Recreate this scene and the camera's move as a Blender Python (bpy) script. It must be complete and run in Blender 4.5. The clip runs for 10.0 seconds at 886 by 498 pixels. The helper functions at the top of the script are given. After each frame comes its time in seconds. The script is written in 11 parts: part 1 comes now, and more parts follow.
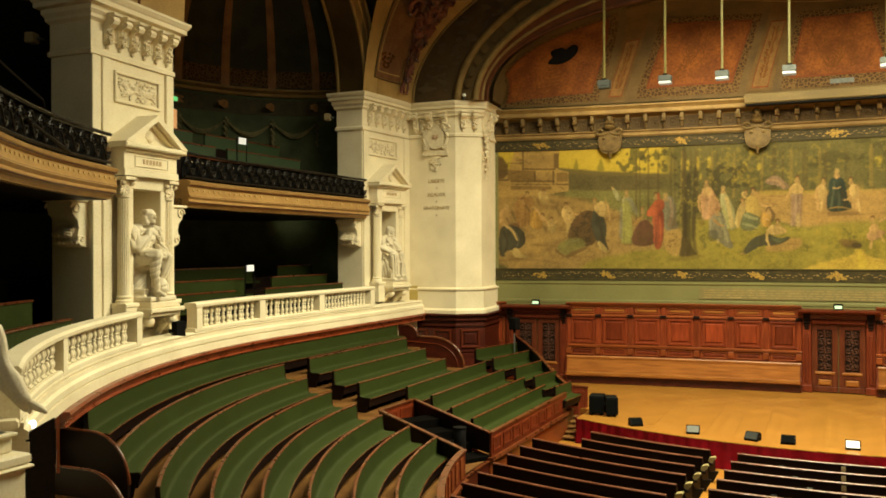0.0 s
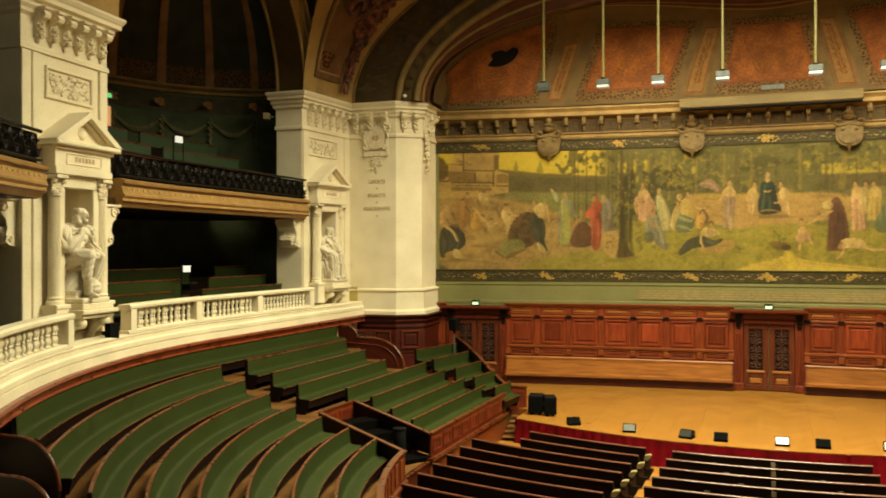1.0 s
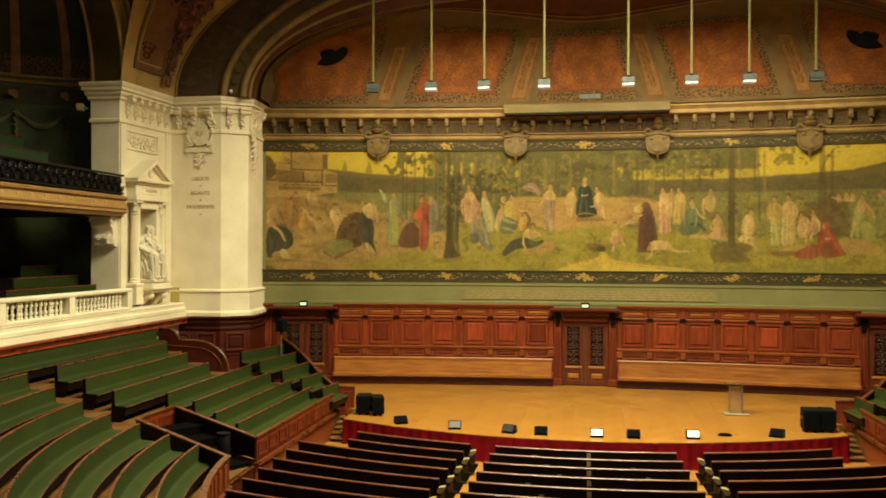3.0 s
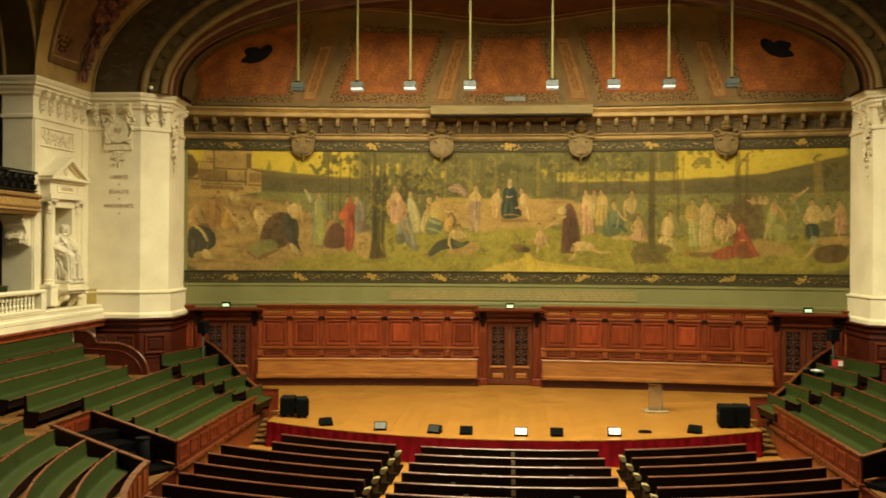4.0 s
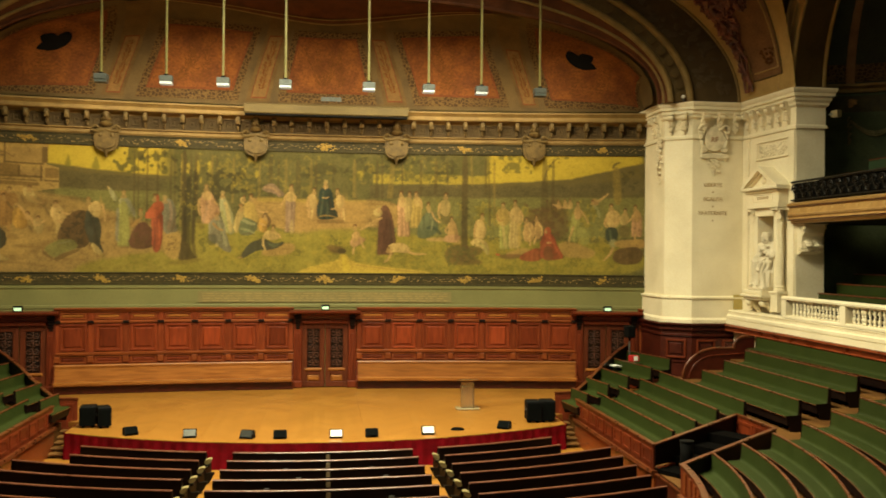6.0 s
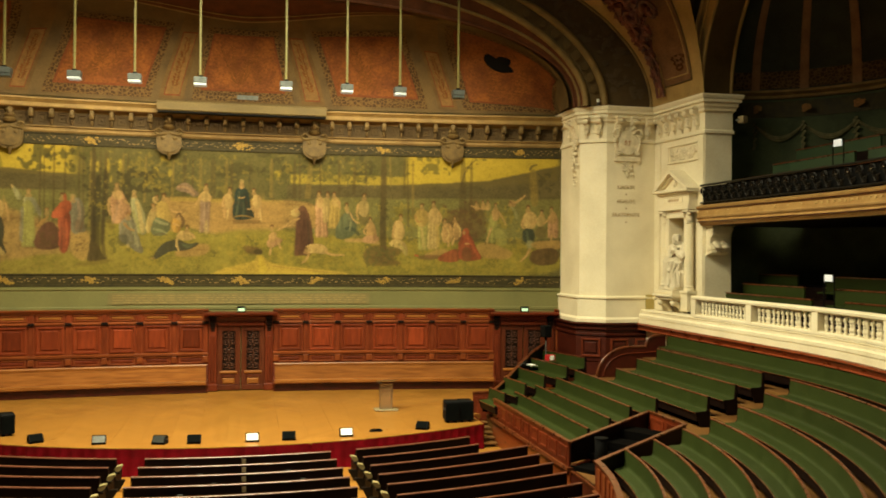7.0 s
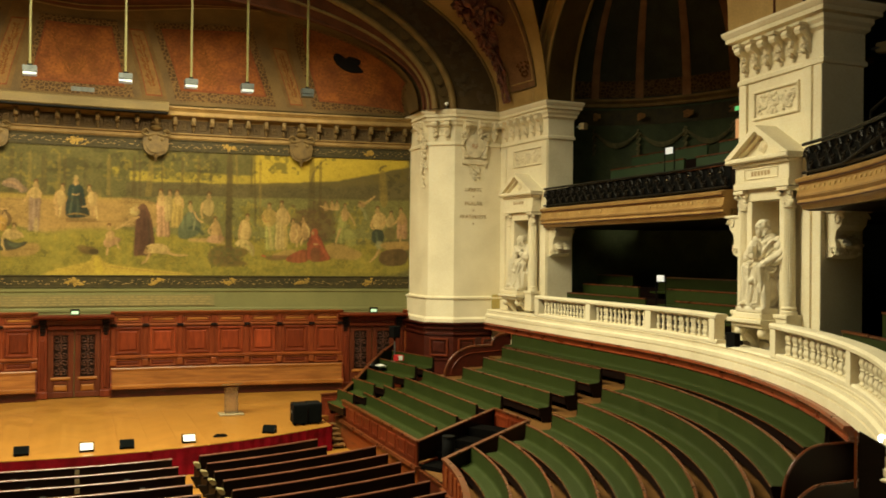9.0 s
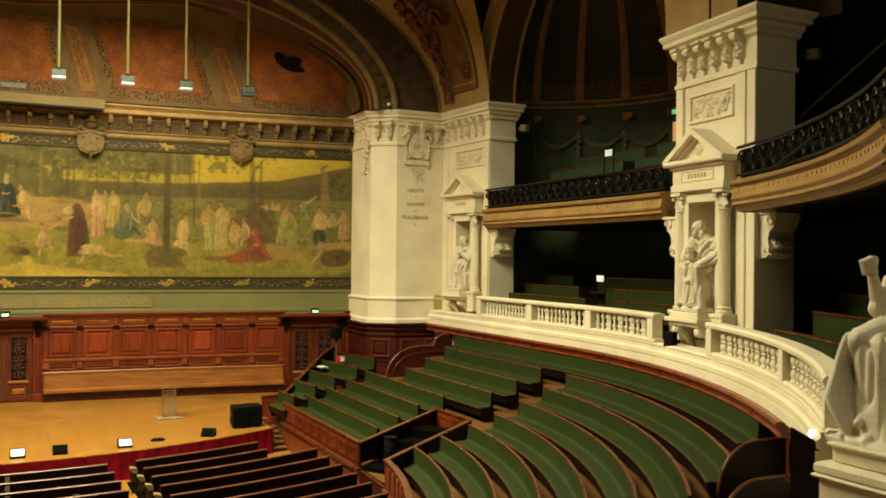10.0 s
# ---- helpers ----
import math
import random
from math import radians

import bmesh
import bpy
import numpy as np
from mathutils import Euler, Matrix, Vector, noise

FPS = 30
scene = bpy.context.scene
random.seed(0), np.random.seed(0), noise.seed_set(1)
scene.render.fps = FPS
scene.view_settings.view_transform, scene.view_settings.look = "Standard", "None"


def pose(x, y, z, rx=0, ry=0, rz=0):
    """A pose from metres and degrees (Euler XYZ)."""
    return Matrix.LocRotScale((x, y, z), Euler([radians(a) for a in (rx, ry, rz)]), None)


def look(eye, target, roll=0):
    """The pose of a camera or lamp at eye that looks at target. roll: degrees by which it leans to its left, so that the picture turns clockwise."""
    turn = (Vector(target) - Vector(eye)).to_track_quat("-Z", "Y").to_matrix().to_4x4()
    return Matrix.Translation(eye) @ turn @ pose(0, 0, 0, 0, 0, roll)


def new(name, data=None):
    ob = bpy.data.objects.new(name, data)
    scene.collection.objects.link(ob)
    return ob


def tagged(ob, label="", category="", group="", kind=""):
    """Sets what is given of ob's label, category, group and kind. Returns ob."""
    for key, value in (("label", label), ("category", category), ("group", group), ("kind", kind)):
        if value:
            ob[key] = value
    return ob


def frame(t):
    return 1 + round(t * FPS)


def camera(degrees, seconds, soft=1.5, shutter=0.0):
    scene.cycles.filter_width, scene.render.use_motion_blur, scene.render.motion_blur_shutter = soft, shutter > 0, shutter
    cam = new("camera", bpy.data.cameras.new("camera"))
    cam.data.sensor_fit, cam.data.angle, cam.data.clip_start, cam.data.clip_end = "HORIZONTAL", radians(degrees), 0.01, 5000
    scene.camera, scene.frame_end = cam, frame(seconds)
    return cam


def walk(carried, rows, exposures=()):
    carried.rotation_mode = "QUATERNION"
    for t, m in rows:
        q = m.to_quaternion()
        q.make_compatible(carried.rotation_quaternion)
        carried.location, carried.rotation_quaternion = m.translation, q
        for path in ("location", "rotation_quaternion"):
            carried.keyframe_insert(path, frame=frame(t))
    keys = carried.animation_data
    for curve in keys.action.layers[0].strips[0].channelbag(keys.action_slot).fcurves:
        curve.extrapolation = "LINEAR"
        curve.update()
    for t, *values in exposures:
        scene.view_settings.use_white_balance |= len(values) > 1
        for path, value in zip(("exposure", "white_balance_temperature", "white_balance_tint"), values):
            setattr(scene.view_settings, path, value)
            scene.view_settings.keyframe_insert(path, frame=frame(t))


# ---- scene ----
cam = camera(53.04, 10.0, soft=1.7, shutter=0.4)
E = 6.05  # eye height over the auditorium floor
PATH = [
    (0.0, pose(0, 0, E, 89.957, 0.236, 23.991)),
    (0.5, pose(0, 0, E, 89.984, 0.152, 22.580)),
    (1.0, pose(0, 0, E, 90.003, 0.091, 20.143)),
    (1.5, pose(0, 0, E, 90.002, -0.056, 17.155)),
    (2.0, pose(0, 0, E, 90.016, -0.197, 13.747)),
    (2.5, pose(0, 0, E, 90.025, -0.197, 11.304)),
    (4.0, pose(0, 0, E, 90.087, -0.295, 4.330)),
    (4.5, pose(0, 0, E, 90.157, -0.382, 1.469)),
    (5.0, pose(0, 0, E, 90.214, -0.441, -1.916)),
    (5.5, pose(0, 0, E, 90.228, -0.487, -4.785)),
    (7.0, pose(0, 0, E, 90.357, -0.498, -12.763)),
    (7.5, pose(0, 0, E, 90.398, -0.554, -15.212)),
    (8.0, pose(0, 0, E, 90.420, -0.582, -17.751)),
    (8.5, pose(0, 0, E, 90.449, -0.657, -20.074)),
    (9.0, pose(0, 0, E, 90.500, -0.644, -22.471)),
    (9.5, pose(0, 0, E, 90.535, -0.626, -24.352)),
    (10.0, pose(0, 0, E, 90.581, -0.630, -26.198)),
]
walk(cam, PATH, [(0.0, 0.08), (2.0, 0.03), (5.0, 0.0), (7.5, -0.06), (10.0, -0.08)])

# ---- light ----
world = bpy.data.worlds.new("world")
scene.world = world
world.use_nodes = True
world.node_tree.nodes["Background"].inputs[0].default_value = (1.0, 0.85, 0.6, 1)
world.node_tree.nodes["Background"].inputs[1].default_value = 0.0
WARM = (1.0, 0.93, 0.60)


def area_lamp(name, eye, target, sx, sy, watts, colour=WARM):
    d = bpy.data.lights.new(name, "AREA")
    d.shape, d.size, d.size_y, d.energy, d.color = "RECTANGLE", sx, sy, watts, colour
    ob = new(name, d)
    ob.matrix_world = look(eye, target)
    return ob


def spot_lamp(name, eye, target, degrees, watts, colour=WARM, blend=0.6, radius=0.15):
    d = bpy.data.lights.new(name, "SPOT")
    d.spot_size, d.spot_blend, d.energy, d.color, d.shadow_soft_size = radians(degrees), blend, watts, colour, radius
    ob = new(name, d)
    ob.matrix_world = look(eye, target)
    return ob


# the glazed ceiling over the hall, and the flood lamps on their rods before the painting
sky = area_lamp("skylight_light", (0, 22.0, E + 11.7), (0, 22.0, 0), 10, 10, 8000)
sky.data.spread = radians(148)
# unseen fill lamp added behind the eye to brighten the faces turned to it
rear = area_lamp("rear_ceiling_light", (0, -2.0, E + 7.5), (0, 16.0, E - 2.0), 9, 5, 1500)
rear.data.spread = radians(160)
RODS = [(s * x, 31.0, E + 5.85) for x in (1.43, 3.53, 5.41, 7.53) for s in (-1, 1)]

# ---- materials ----


def mat(name, c1, c2=None, rough=0.6, scale=3.0, fine=40.0, bump=0.15, metal=0.0, stretch=(1, 1, 1), rnd=0.0, coat=0.0, spec=0.5, sheen=0.0, emit=None, amount=0.35):
    m = bpy.data.materials.new(name)
    m.use_nodes = True
    nt = m.node_tree
    N, L = nt.nodes, nt.links
    p = N["Principled BSDF"]
    c2 = c2 or tuple(v * 0.7 for v in c1)
    tc = N.new("ShaderNodeTexCoord")
    mp = N.new("ShaderNodeMapping")
    mp.inputs["Scale"].default_value = stretch
    L.new(tc.outputs["Object"], mp.inputs[0])
    n1 = N.new("ShaderNodeTexNoise")
    n1.inputs["Scale"].default_value, n1.inputs["Detail"].default_value = scale, 6
    n2 = N.new("ShaderNodeTexNoise")
    n2.inputs["Scale"].default_value, n2.inputs["Detail"].default_value = fine, 4
    L.new(mp.outputs[0], n1.inputs[0])
    L.new(mp.outputs[0], n2.inputs[0])
    r = N.new("ShaderNodeValToRGB")
    r.color_ramp.elements[0].position, r.color_ramp.elements[1].position = 0.32, 0.68
    r.color_ramp.elements[0].color, r.color_ramp.elements[1].color = (*c2, 1), (*c1, 1)
    L.new(n1.outputs[0], r.inputs[0])
    mx = N.new("ShaderNodeMix")
    mx.data_type, mx.blend_type = "RGBA", "OVERLAY"
    mx.inputs[0].default_value = amount
    L.new(r.outputs[0], mx.inputs[6])
    L.new(n2.outputs[0], mx.inputs[7])
    out = mx.outputs[2]
    if rnd:
        oi = N.new("ShaderNodeObjectInfo")
        mr = N.new("ShaderNodeMapRange")
        mr.inputs[3].default_value, mr.inputs[4].default_value = 1 - rnd, 1 + rnd
        L.new(oi.outputs["Random"], mr.inputs[0])
        h = N.new("ShaderNodeHueSaturation")
        L.new(mr.outputs[0], h.inputs["Value"])
        L.new(out, h.inputs["Color"])
        out = h.outputs[0]
    L.new(out, p.inputs["Base Color"])
    rr = N.new("ShaderNodeMapRange")
    rr.inputs[3].default_value, rr.inputs[4].default_value = max(0.05, rough - 0.12), min(1, rough + 0.12)
    L.new(n1.outputs[0], rr.inputs[0])
    L.new(rr.outputs[0], p.inputs["Roughness"])
    p.inputs["Metallic"].default_value = metal
    p.inputs["Specular IOR Level"].default_value = spec
    p.inputs["Coat Weight"].default_value = coat
    p.inputs["Sheen Weight"].default_value = sheen
    if bump:
        b = N.new("ShaderNodeBump")
        b.inputs["Strength"].default_value, b.inputs["Distance"].default_value = bump, 0.01
        L.new(n2.outputs[0], b.inputs["Height"])
        L.new(b.outputs[0], p.inputs["Normal"])
    if emit:
        p.inputs["Emission Color"].default_value = (*emit[:3], 1)
        p.inputs["Emission Strength"].default_value = emit[3]
    return m


STONE = mat("pale_limestone", (0.82, 0.725, 0.52), (0.70, 0.61, 0.42), 0.75, 0.9, 25, 0.2)
MARBLE = mat("white_marble", (0.74, 0.66, 0.50), (0.58, 0.50, 0.35), 0.6, 2.5, 45, 0.25)
CARVED = mat("carved_stone", (0.80, 0.70, 0.50), (0.60, 0.51, 0.34), 0.75, 6, 60, 0.5)
MAHOG = mat("polished_red_mahogany", (0.155, 0.026, 0.007), (0.085, 0.013, 0.004), 0.38, 2.0, 30, 0.1, stretch=(6, 6, 0.8), rnd=0.22, spec=0.35)
MAHOGH = mat("mahogany_rails", (0.245, 0.058, 0.013), (0.14, 0.029, 0.007), 0.33, 2.0, 30, 0.1, stretch=(1, 1, 8), rnd=0.14, spec=0.45)
OAK = mat("honey_oak", (0.34, 0.125, 0.023), (0.20, 0.066, 0.012), 0.36, 1.5, 25, 0.1, stretch=(0.8, 0.8, 9), rnd=0.1, spec=0.4)
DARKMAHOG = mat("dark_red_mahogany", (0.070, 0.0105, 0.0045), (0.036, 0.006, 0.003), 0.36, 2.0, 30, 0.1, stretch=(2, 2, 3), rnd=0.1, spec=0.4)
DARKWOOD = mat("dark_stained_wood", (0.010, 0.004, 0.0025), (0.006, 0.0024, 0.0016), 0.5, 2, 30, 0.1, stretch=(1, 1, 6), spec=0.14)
CAPWOOD = mat("bench_cap_wood", (0.135, 0.034, 0.009), (0.055, 0.014, 0.005), 0.30, 5, 30, 0.1, spec=0.5)
PEWRAIL = mat("polished_pew_rail", (0.15, 0.055, 0.030), (0.09, 0.03, 0.016), 0.32, 3, 30, 0.03, spec=0.45, coat=0.12)
PARQUET = mat("oak_parquet", (0.335, 0.154, 0.026), (0.255, 0.110, 0.017), 0.33, 1.0, 14, 0.05, stretch=(3, 3, 1), rnd=0.07, coat=0.1, spec=0.4)
STEPWOOD = mat("worn_step_wood", (0.17, 0.078, 0.02), (0.09, 0.038, 0.01), 0.5, 2.0, 20, 0.1, rnd=0.12, spec=0.3)
GREEN = mat("green_leathercloth", (0.0245, 0.0355, 0.0056), (0.0190, 0.0285, 0.0046), 0.60, 2.0, 90, 0.25, rnd=0.10, spec=0.18, amount=0.45)
DARKGREEN = mat("dull_green_cloth", (0.030, 0.060, 0.022), (0.020, 0.042, 0.016), 0.6, 2.5, 60, 0.12)
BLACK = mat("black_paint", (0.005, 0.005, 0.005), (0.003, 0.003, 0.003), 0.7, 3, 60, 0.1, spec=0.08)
IRON = mat("black_cast_iron", (0.008, 0.007, 0.006), (0.013, 0.010, 0.007), 0.45, 20, 90, 0.2, metal=0.2, spec=0.2)
REDCLOTH = mat("crimson_velvet", (0.21, 0.003, 0.010), (0.11, 0.002, 0.005), 0.9, 3, 80, 0.2, spec=0.1)
GILT = mat("dull_gilding", (0.40, 0.25, 0.045), (0.22, 0.13, 0.022), 0.5, 14, 60, 0.4, metal=0.15, spec=0.3)
OCHRE = mat("ochre_mouldings", (0.255, 0.165, 0.055), (0.17, 0.105, 0.034), 0.6, 2, 30, 0.15, spec=0.3)
OLIVE = mat("olive_brown_plaster", (0.125, 0.078, 0.026), (0.078, 0.047, 0.016), 0.7, 1.2, 25, 0.2, spec=0.25)
UMBER = mat("umber_plaster", (0.088, 0.055, 0.022), (0.056, 0.034, 0.014), 0.75, 1.5, 25, 0.2, spec=0.2)
SAGE = mat("sage_green_dado", (0.175, 0.165, 0.052), (0.140, 0.133, 0.042), 0.6, 0.8, 30, 0.1)
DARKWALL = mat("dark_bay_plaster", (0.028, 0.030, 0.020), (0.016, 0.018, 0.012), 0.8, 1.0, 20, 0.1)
BORDER = mat("painted_border_band", (0.055, 0.042, 0.013), (0.028, 0.023, 0.009), 0.6, 5, 40, 0.1, spec=0.2)
GOLDBAND = mat("gilded_balcony_band", (0.42, 0.25, 0.085), (0.32, 0.175, 0.055), 0.45, 3, 50, 0.15, metal=0.1, spec=0.35)
VERMIL = mat("vermilion_vault_panel", (0.215, 0.070, 0.013), (0.105, 0.030, 0.007), 0.7, 1.3, 12, 0.15, amount=0.7, spec=0.2)
CREAM = mat("cream_lacquer", (0.29, 0.225, 0.12), (0.22, 0.17, 0.085), 0.45, 5, 50, 0.1)
WHITE = mat("white_paper", (0.85, 0.85, 0.82), (0.78, 0.78, 0.74), 0.6, 5, 50, 0.05)
GLOW = mat("lamp_glass", (0.6, 0.65, 0.65), None, 0.4, 5, 50, 0.0, emit=(0.85, 0.95, 0.95, 0.16))
EXITGLOW = mat("exit_sign_face", (0.35, 0.6, 0.3), None, 0.4, 5, 50, 0.0, emit=(0.75, 1.0, 0.6, 0.8))
GREY = mat("grey_metal", (0.12, 0.13, 0.125), (0.08, 0.09, 0.085), 0.5, 6, 50, 0.1, metal=0.3)

# pale scuffs on the worn leathercloth
gn = GREEN.node_tree
gx = gn.nodes.new("ShaderNodeTexNoise")
gx.inputs["Scale"].default_value, gx.inputs["Detail"].default_value = 11.0, 10
gr = gn.nodes.new("ShaderNodeValToRGB")
gr.color_ramp.elements[0].position, gr.color_ramp.elements[1].position = 0.60, 0.74
gr.color_ramp.elements[0].color, gr.color_ramp.elements[1].color = (0, 0, 0, 1), (0.34, 0.34, 0.34, 1)
gm = gn.nodes.new("ShaderNodeMix")
gm.data_type = "RGBA"
gp = gn.nodes["Principled BSDF"]
gn.links.new(gn.nodes["Texture Coordinate"].outputs["Object"], gx.inputs[0])
gn.links.new(gx.outputs[0], gr.inputs[0])
gn.links.new(gr.outputs[0], gm.inputs[0])
gn.links.new(gp.inputs["Base Color"].links[0].from_socket, gm.inputs[6])
gm.inputs[7].default_value = (0.065, 0.080, 0.030, 1)
gn.links.new(gm.outputs[2], gp.inputs["Base Color"])

# ---- geometry helpers ----


class Geo:
    """Vertices and faces of one mesh."""

    def __init__(self):
        self.v, self.f = [], []

    def add(self, verts, faces):
        k = len(self.v)
        self.v += [tuple(p) for p in verts]
        self.f += [tuple(i + k for i in f) for f in faces]
        return self

    def grid(self, rows, close_u=False, close_v=False):
        n, m = len(rows), len(rows[0])
        fs = []
        for i in range(n if close_u else n - 1):
            for j in range(m if close_v else m - 1):
                a, b = i, (i + 1) % n
                c, d = j, (j + 1) % m
                fs.append((a * m + c, b * m + c, b * m + d, a * m + d))
        return self.add([p for r in rows for p in r], fs)

    def box(self, c, size, rz=0.0, bev=0.0):
        cx, cy, cz = c
        hx, hy, hz = size[0] / 2, size[1] / 2, size[2] / 2
        co, si = math.cos(rz), math.sin(rz)
        if bev <= 0:
            pts = [(x, y, z) for z in (-hz, hz) for x, y in ((-hx, -hy), (hx, -hy), (hx, hy), (-hx, hy))]
            fs = [(3, 2, 1, 0), (4, 5, 6, 7), (0, 1, 5, 4), (1, 2, 6, 5), (2, 3, 7, 6), (3, 0, 4, 7)]
        else:
            b = min(bev, hx * 0.9, hy * 0.9, hz * 0.9)
            pts = []
            for z, k in ((-hz, b), (-hz + b, 0), (hz - b, 0), (hz, b)):
                pts += [(x * (hx - k), y * (hy - k), z) for x, y in ((-1, -1), (1, -1), (1, 1), (-1, 1))]
            fs = [(3, 2, 1, 0), (12, 13, 14, 15)]
            for i in range(3):
                for j in range(4):
                    fs.append((4 * i + j, 4 * i + (j + 1) % 4, 4 * i + 4 + (j + 1) % 4, 4 * i + 4 + j))
        return self.add([(cx + x * co - y * si, cy + x * si + y * co, cz + z) for x, y, z in pts], fs)

    def prism(self, pts, o, u, v, w, depth):
        """A flat polygon in the plane (u, v) at o, made depth thick along w."""
        o, u, v, w = Vector(o), Vector(u), Vector(v), Vector(w)
        n = len(pts)
        a = [o + u * p[0] + v * p[1] for p in pts]
        b = [p + w * depth for p in a]
        fs = [tuple(range(n))[::-1], tuple(range(n, 2 * n))]
        fs += [(i, (i + 1) % n, n + (i + 1) % n, n + i) for i in range(n)]
        return self.add(a + b, fs)

    def lathe(self, prof, c, n=12):
        rows = []
        for i in range(n):
            a = 2 * math.pi * i / n
            rows.append([(c[0] + r * math.cos(a), c[1] + r * math.sin(a), c[2] + z) for r, z in prof])
        self.grid(rows, close_u=True)
        k = len(self.v) - n * len(prof)
        m = len(prof)
        self.f.append(tuple(k + i * m for i in range(n))[::-1])
        self.f.append(tuple(k + i * m + m - 1 for i in range(n)))
        return self

    def tube(self, pts, r, n=6):
        pts = [Vector(p) for p in pts]
        rows = []
        for i, p in enumerate(pts):
            d = (pts[min(i + 1, len(pts) - 1)] - pts[max(i - 1, 0)]).normalized()
            s = d.cross(Vector((0, 0, 1)))
            if s.length < 1e-3:
                s = Vector((1, 0, 0))
            s.normalize()
            t = s.cross(d)
            rows.append([p + (s * math.cos(2 * math.pi * k / n) + t * math.sin(2 * math.pi * k / n)) * r for k in range(n)])
        self.grid(rows, close_v=True)
        k = len(self.v) - n * len(pts)
        self.f.append(tuple(range(k, k + n)))
        self.f.append(tuple(range(len(self.v) - n, len(self.v))))
        return self

    def blob(self, c, r, seg=10, rings=7, rough=0.0, seed=0, turn=None):
        rows = []
        for i in range(rings + 1):
            th = math.pi * i / rings
            row = []
            for j in range(seg):
                ph = 2 * math.pi * j / seg
                p = Vector((math.sin(th) * math.cos(ph), math.sin(th) * math.sin(ph), math.cos(th)))
                k = 1 + rough * noise.noise(p * 2.3 + Vector((seed, seed * 1.7, 0)))
                q = Vector((p.x * r[0] * k, p.y * r[1] * k, p.z * r[2] * k))
                if turn is not None:
                    q = turn @ q
                row.append((c[0] + q.x, c[1] + q.y, c[2] + q.z))
            rows.append(row)
        return self.grid(rows, close_v=True)

    def sweep(self, prof, path, closed=True, caps=True):
        """prof: (outward, up) pairs; path: (x, y, nx, ny, z)."""
        rows = [[(x + nx * a, y + ny * a, z + b) for a, b in prof] for x, y, nx, ny, z in path]
        k = len(self.v)
        self.grid(rows, close_v=closed)
        m, n = len(prof), len(rows)
        if caps and closed:
            self.f.append(tuple(range(k, k + m))[::-1])
            self.f.append(tuple(range(k + (n - 1) * m, k + n * m)))
        return self


def part(name, geo, material, parent=None, label="", smooth=False):
    me = bpy.data.meshes.new(name)
    me.from_pydata(geo.v, [], geo.f)
    me.materials.append(material)
    bm = bmesh.new()
    bm.from_mesh(me)
    bmesh.ops.recalc_face_normals(bm, faces=bm.faces)
    bm.to_mesh(me)
    bm.free()
    if smooth:
        for p in me.polygons:
            p.use_smooth = True
        me.set_sharp_from_angle(angle=radians(66))
    ob = new(name, me)
    if parent is not None:
        ob.parent = parent
    if label:
        ob["label"] = label
    return ob


def thing(name, at, label, category, group="", kind=""):
    ob = new(name)
    ob.empty_display_size = 0.2
    ob.location = at
    return tagged(ob, label, category, group, kind)


def under(name, geo, material, parent, label="", smooth=False, world_at=True):
    """A part given in world places under a thing that stands at its own place."""
    ob = part(name, geo, material, parent, label, smooth)
    if world_at:
        p = parent
        m = Matrix.Identity(4)
        while p is not None:
            m = p.matrix_parent_inverse @ p.matrix_basis @ m
            p = p.parent
        ob.matrix_parent_inverse = m.inverted()
    return ob


def struct(name, geo, material, label, category, smooth=False):
    return tagged(part(name, geo, material, None, "", smooth), label, category, "", "structure")


# ---- plan: the parapet's curve and the wall's curve ----
RX, RY, RR, RA = 14.6, 21.5, 19.5, 0.78


def ring(off, s, y0=30.0, step=0.5, row=0.0, end=None):
    """The parapet's curve, off metres outwards, on side s, from y0 to the back; rows further in lie a little nearer."""
    cy = RY - 0.12 * row
    pts = []
    if y0 > cy:
        n = max(1, int((y0 - cy) / 1.2))
        pts += [(RX + off, y0 + (cy - y0) * i / n, 1, 0) for i in range(n)]
    a0 = 0.0 if y0 >= cy else math.asin(min(1, (cy - y0) / (RR + off)))
    a1 = RA if end is None else min(RA, end)
    n = max(2, int((a1 - a0) * (RR + off) / step))
    for i in range(n + 1):
        a = a0 + (a1 - a0) * i / n
        pts.append((RX - RR + (RR + off) * math.cos(a), cy - (RR + off) * math.sin(a), math.cos(a), -math.sin(a)))
    if end is None:
        bx, by, br = 0.0, 16.65, 12.61
        for i in range(1, 13):
            a = RA + (math.pi / 2 - RA) * i / 12
            pts.append((bx + (br + off) * math.cos(a), by - (br + off) * math.sin(a) - 0.12 * row, math.cos(a), -math.sin(a)))
    return [(s * x, y, s * nx, ny) for x, y, nx, ny in pts]


def lift(path, z):
    return [(x, y, nx, ny, z) for x, y, nx, ny in path]


WC, WR = -27.8, 63.0


def wall_y(x):
    return WC + math.sqrt(WR * WR - x * x)


def wall_path(x0, x1, z, n=24):
    """Along the painted wall; outward is towards the hall."""
    out = []
    for i in range(n + 1):
        x = x0 + (x1 - x0) * i / n
        y = wall_y(x)
        out.append((x, y, -x / WR, -(y - WC) / WR, z))
    return out

# ---- the setting ----
ROWX = [0.82 * i for i in range(8)]          # inward offset of the eight bench rows
ROWZ = [E + z for z in (-2.75, -3.12, -3.42, -3.71, -3.96, -4.15, -4.35, -4.50)]
FRONT_OFF, FRONT_Z = 6.6, E - 4.63
STAGE = 0.75
SC, SR = 39.6, 14.7                            # the stage edge's circle


def stage_edge(r, n=24, half=7.45):
    a1 = math.asin(half / r)
    return [(r * math.sin(-a1 + 2 * a1 * i / n), SC - r * math.cos(-a1 + 2 * a1 * i / n)) for i in range(n + 1)]


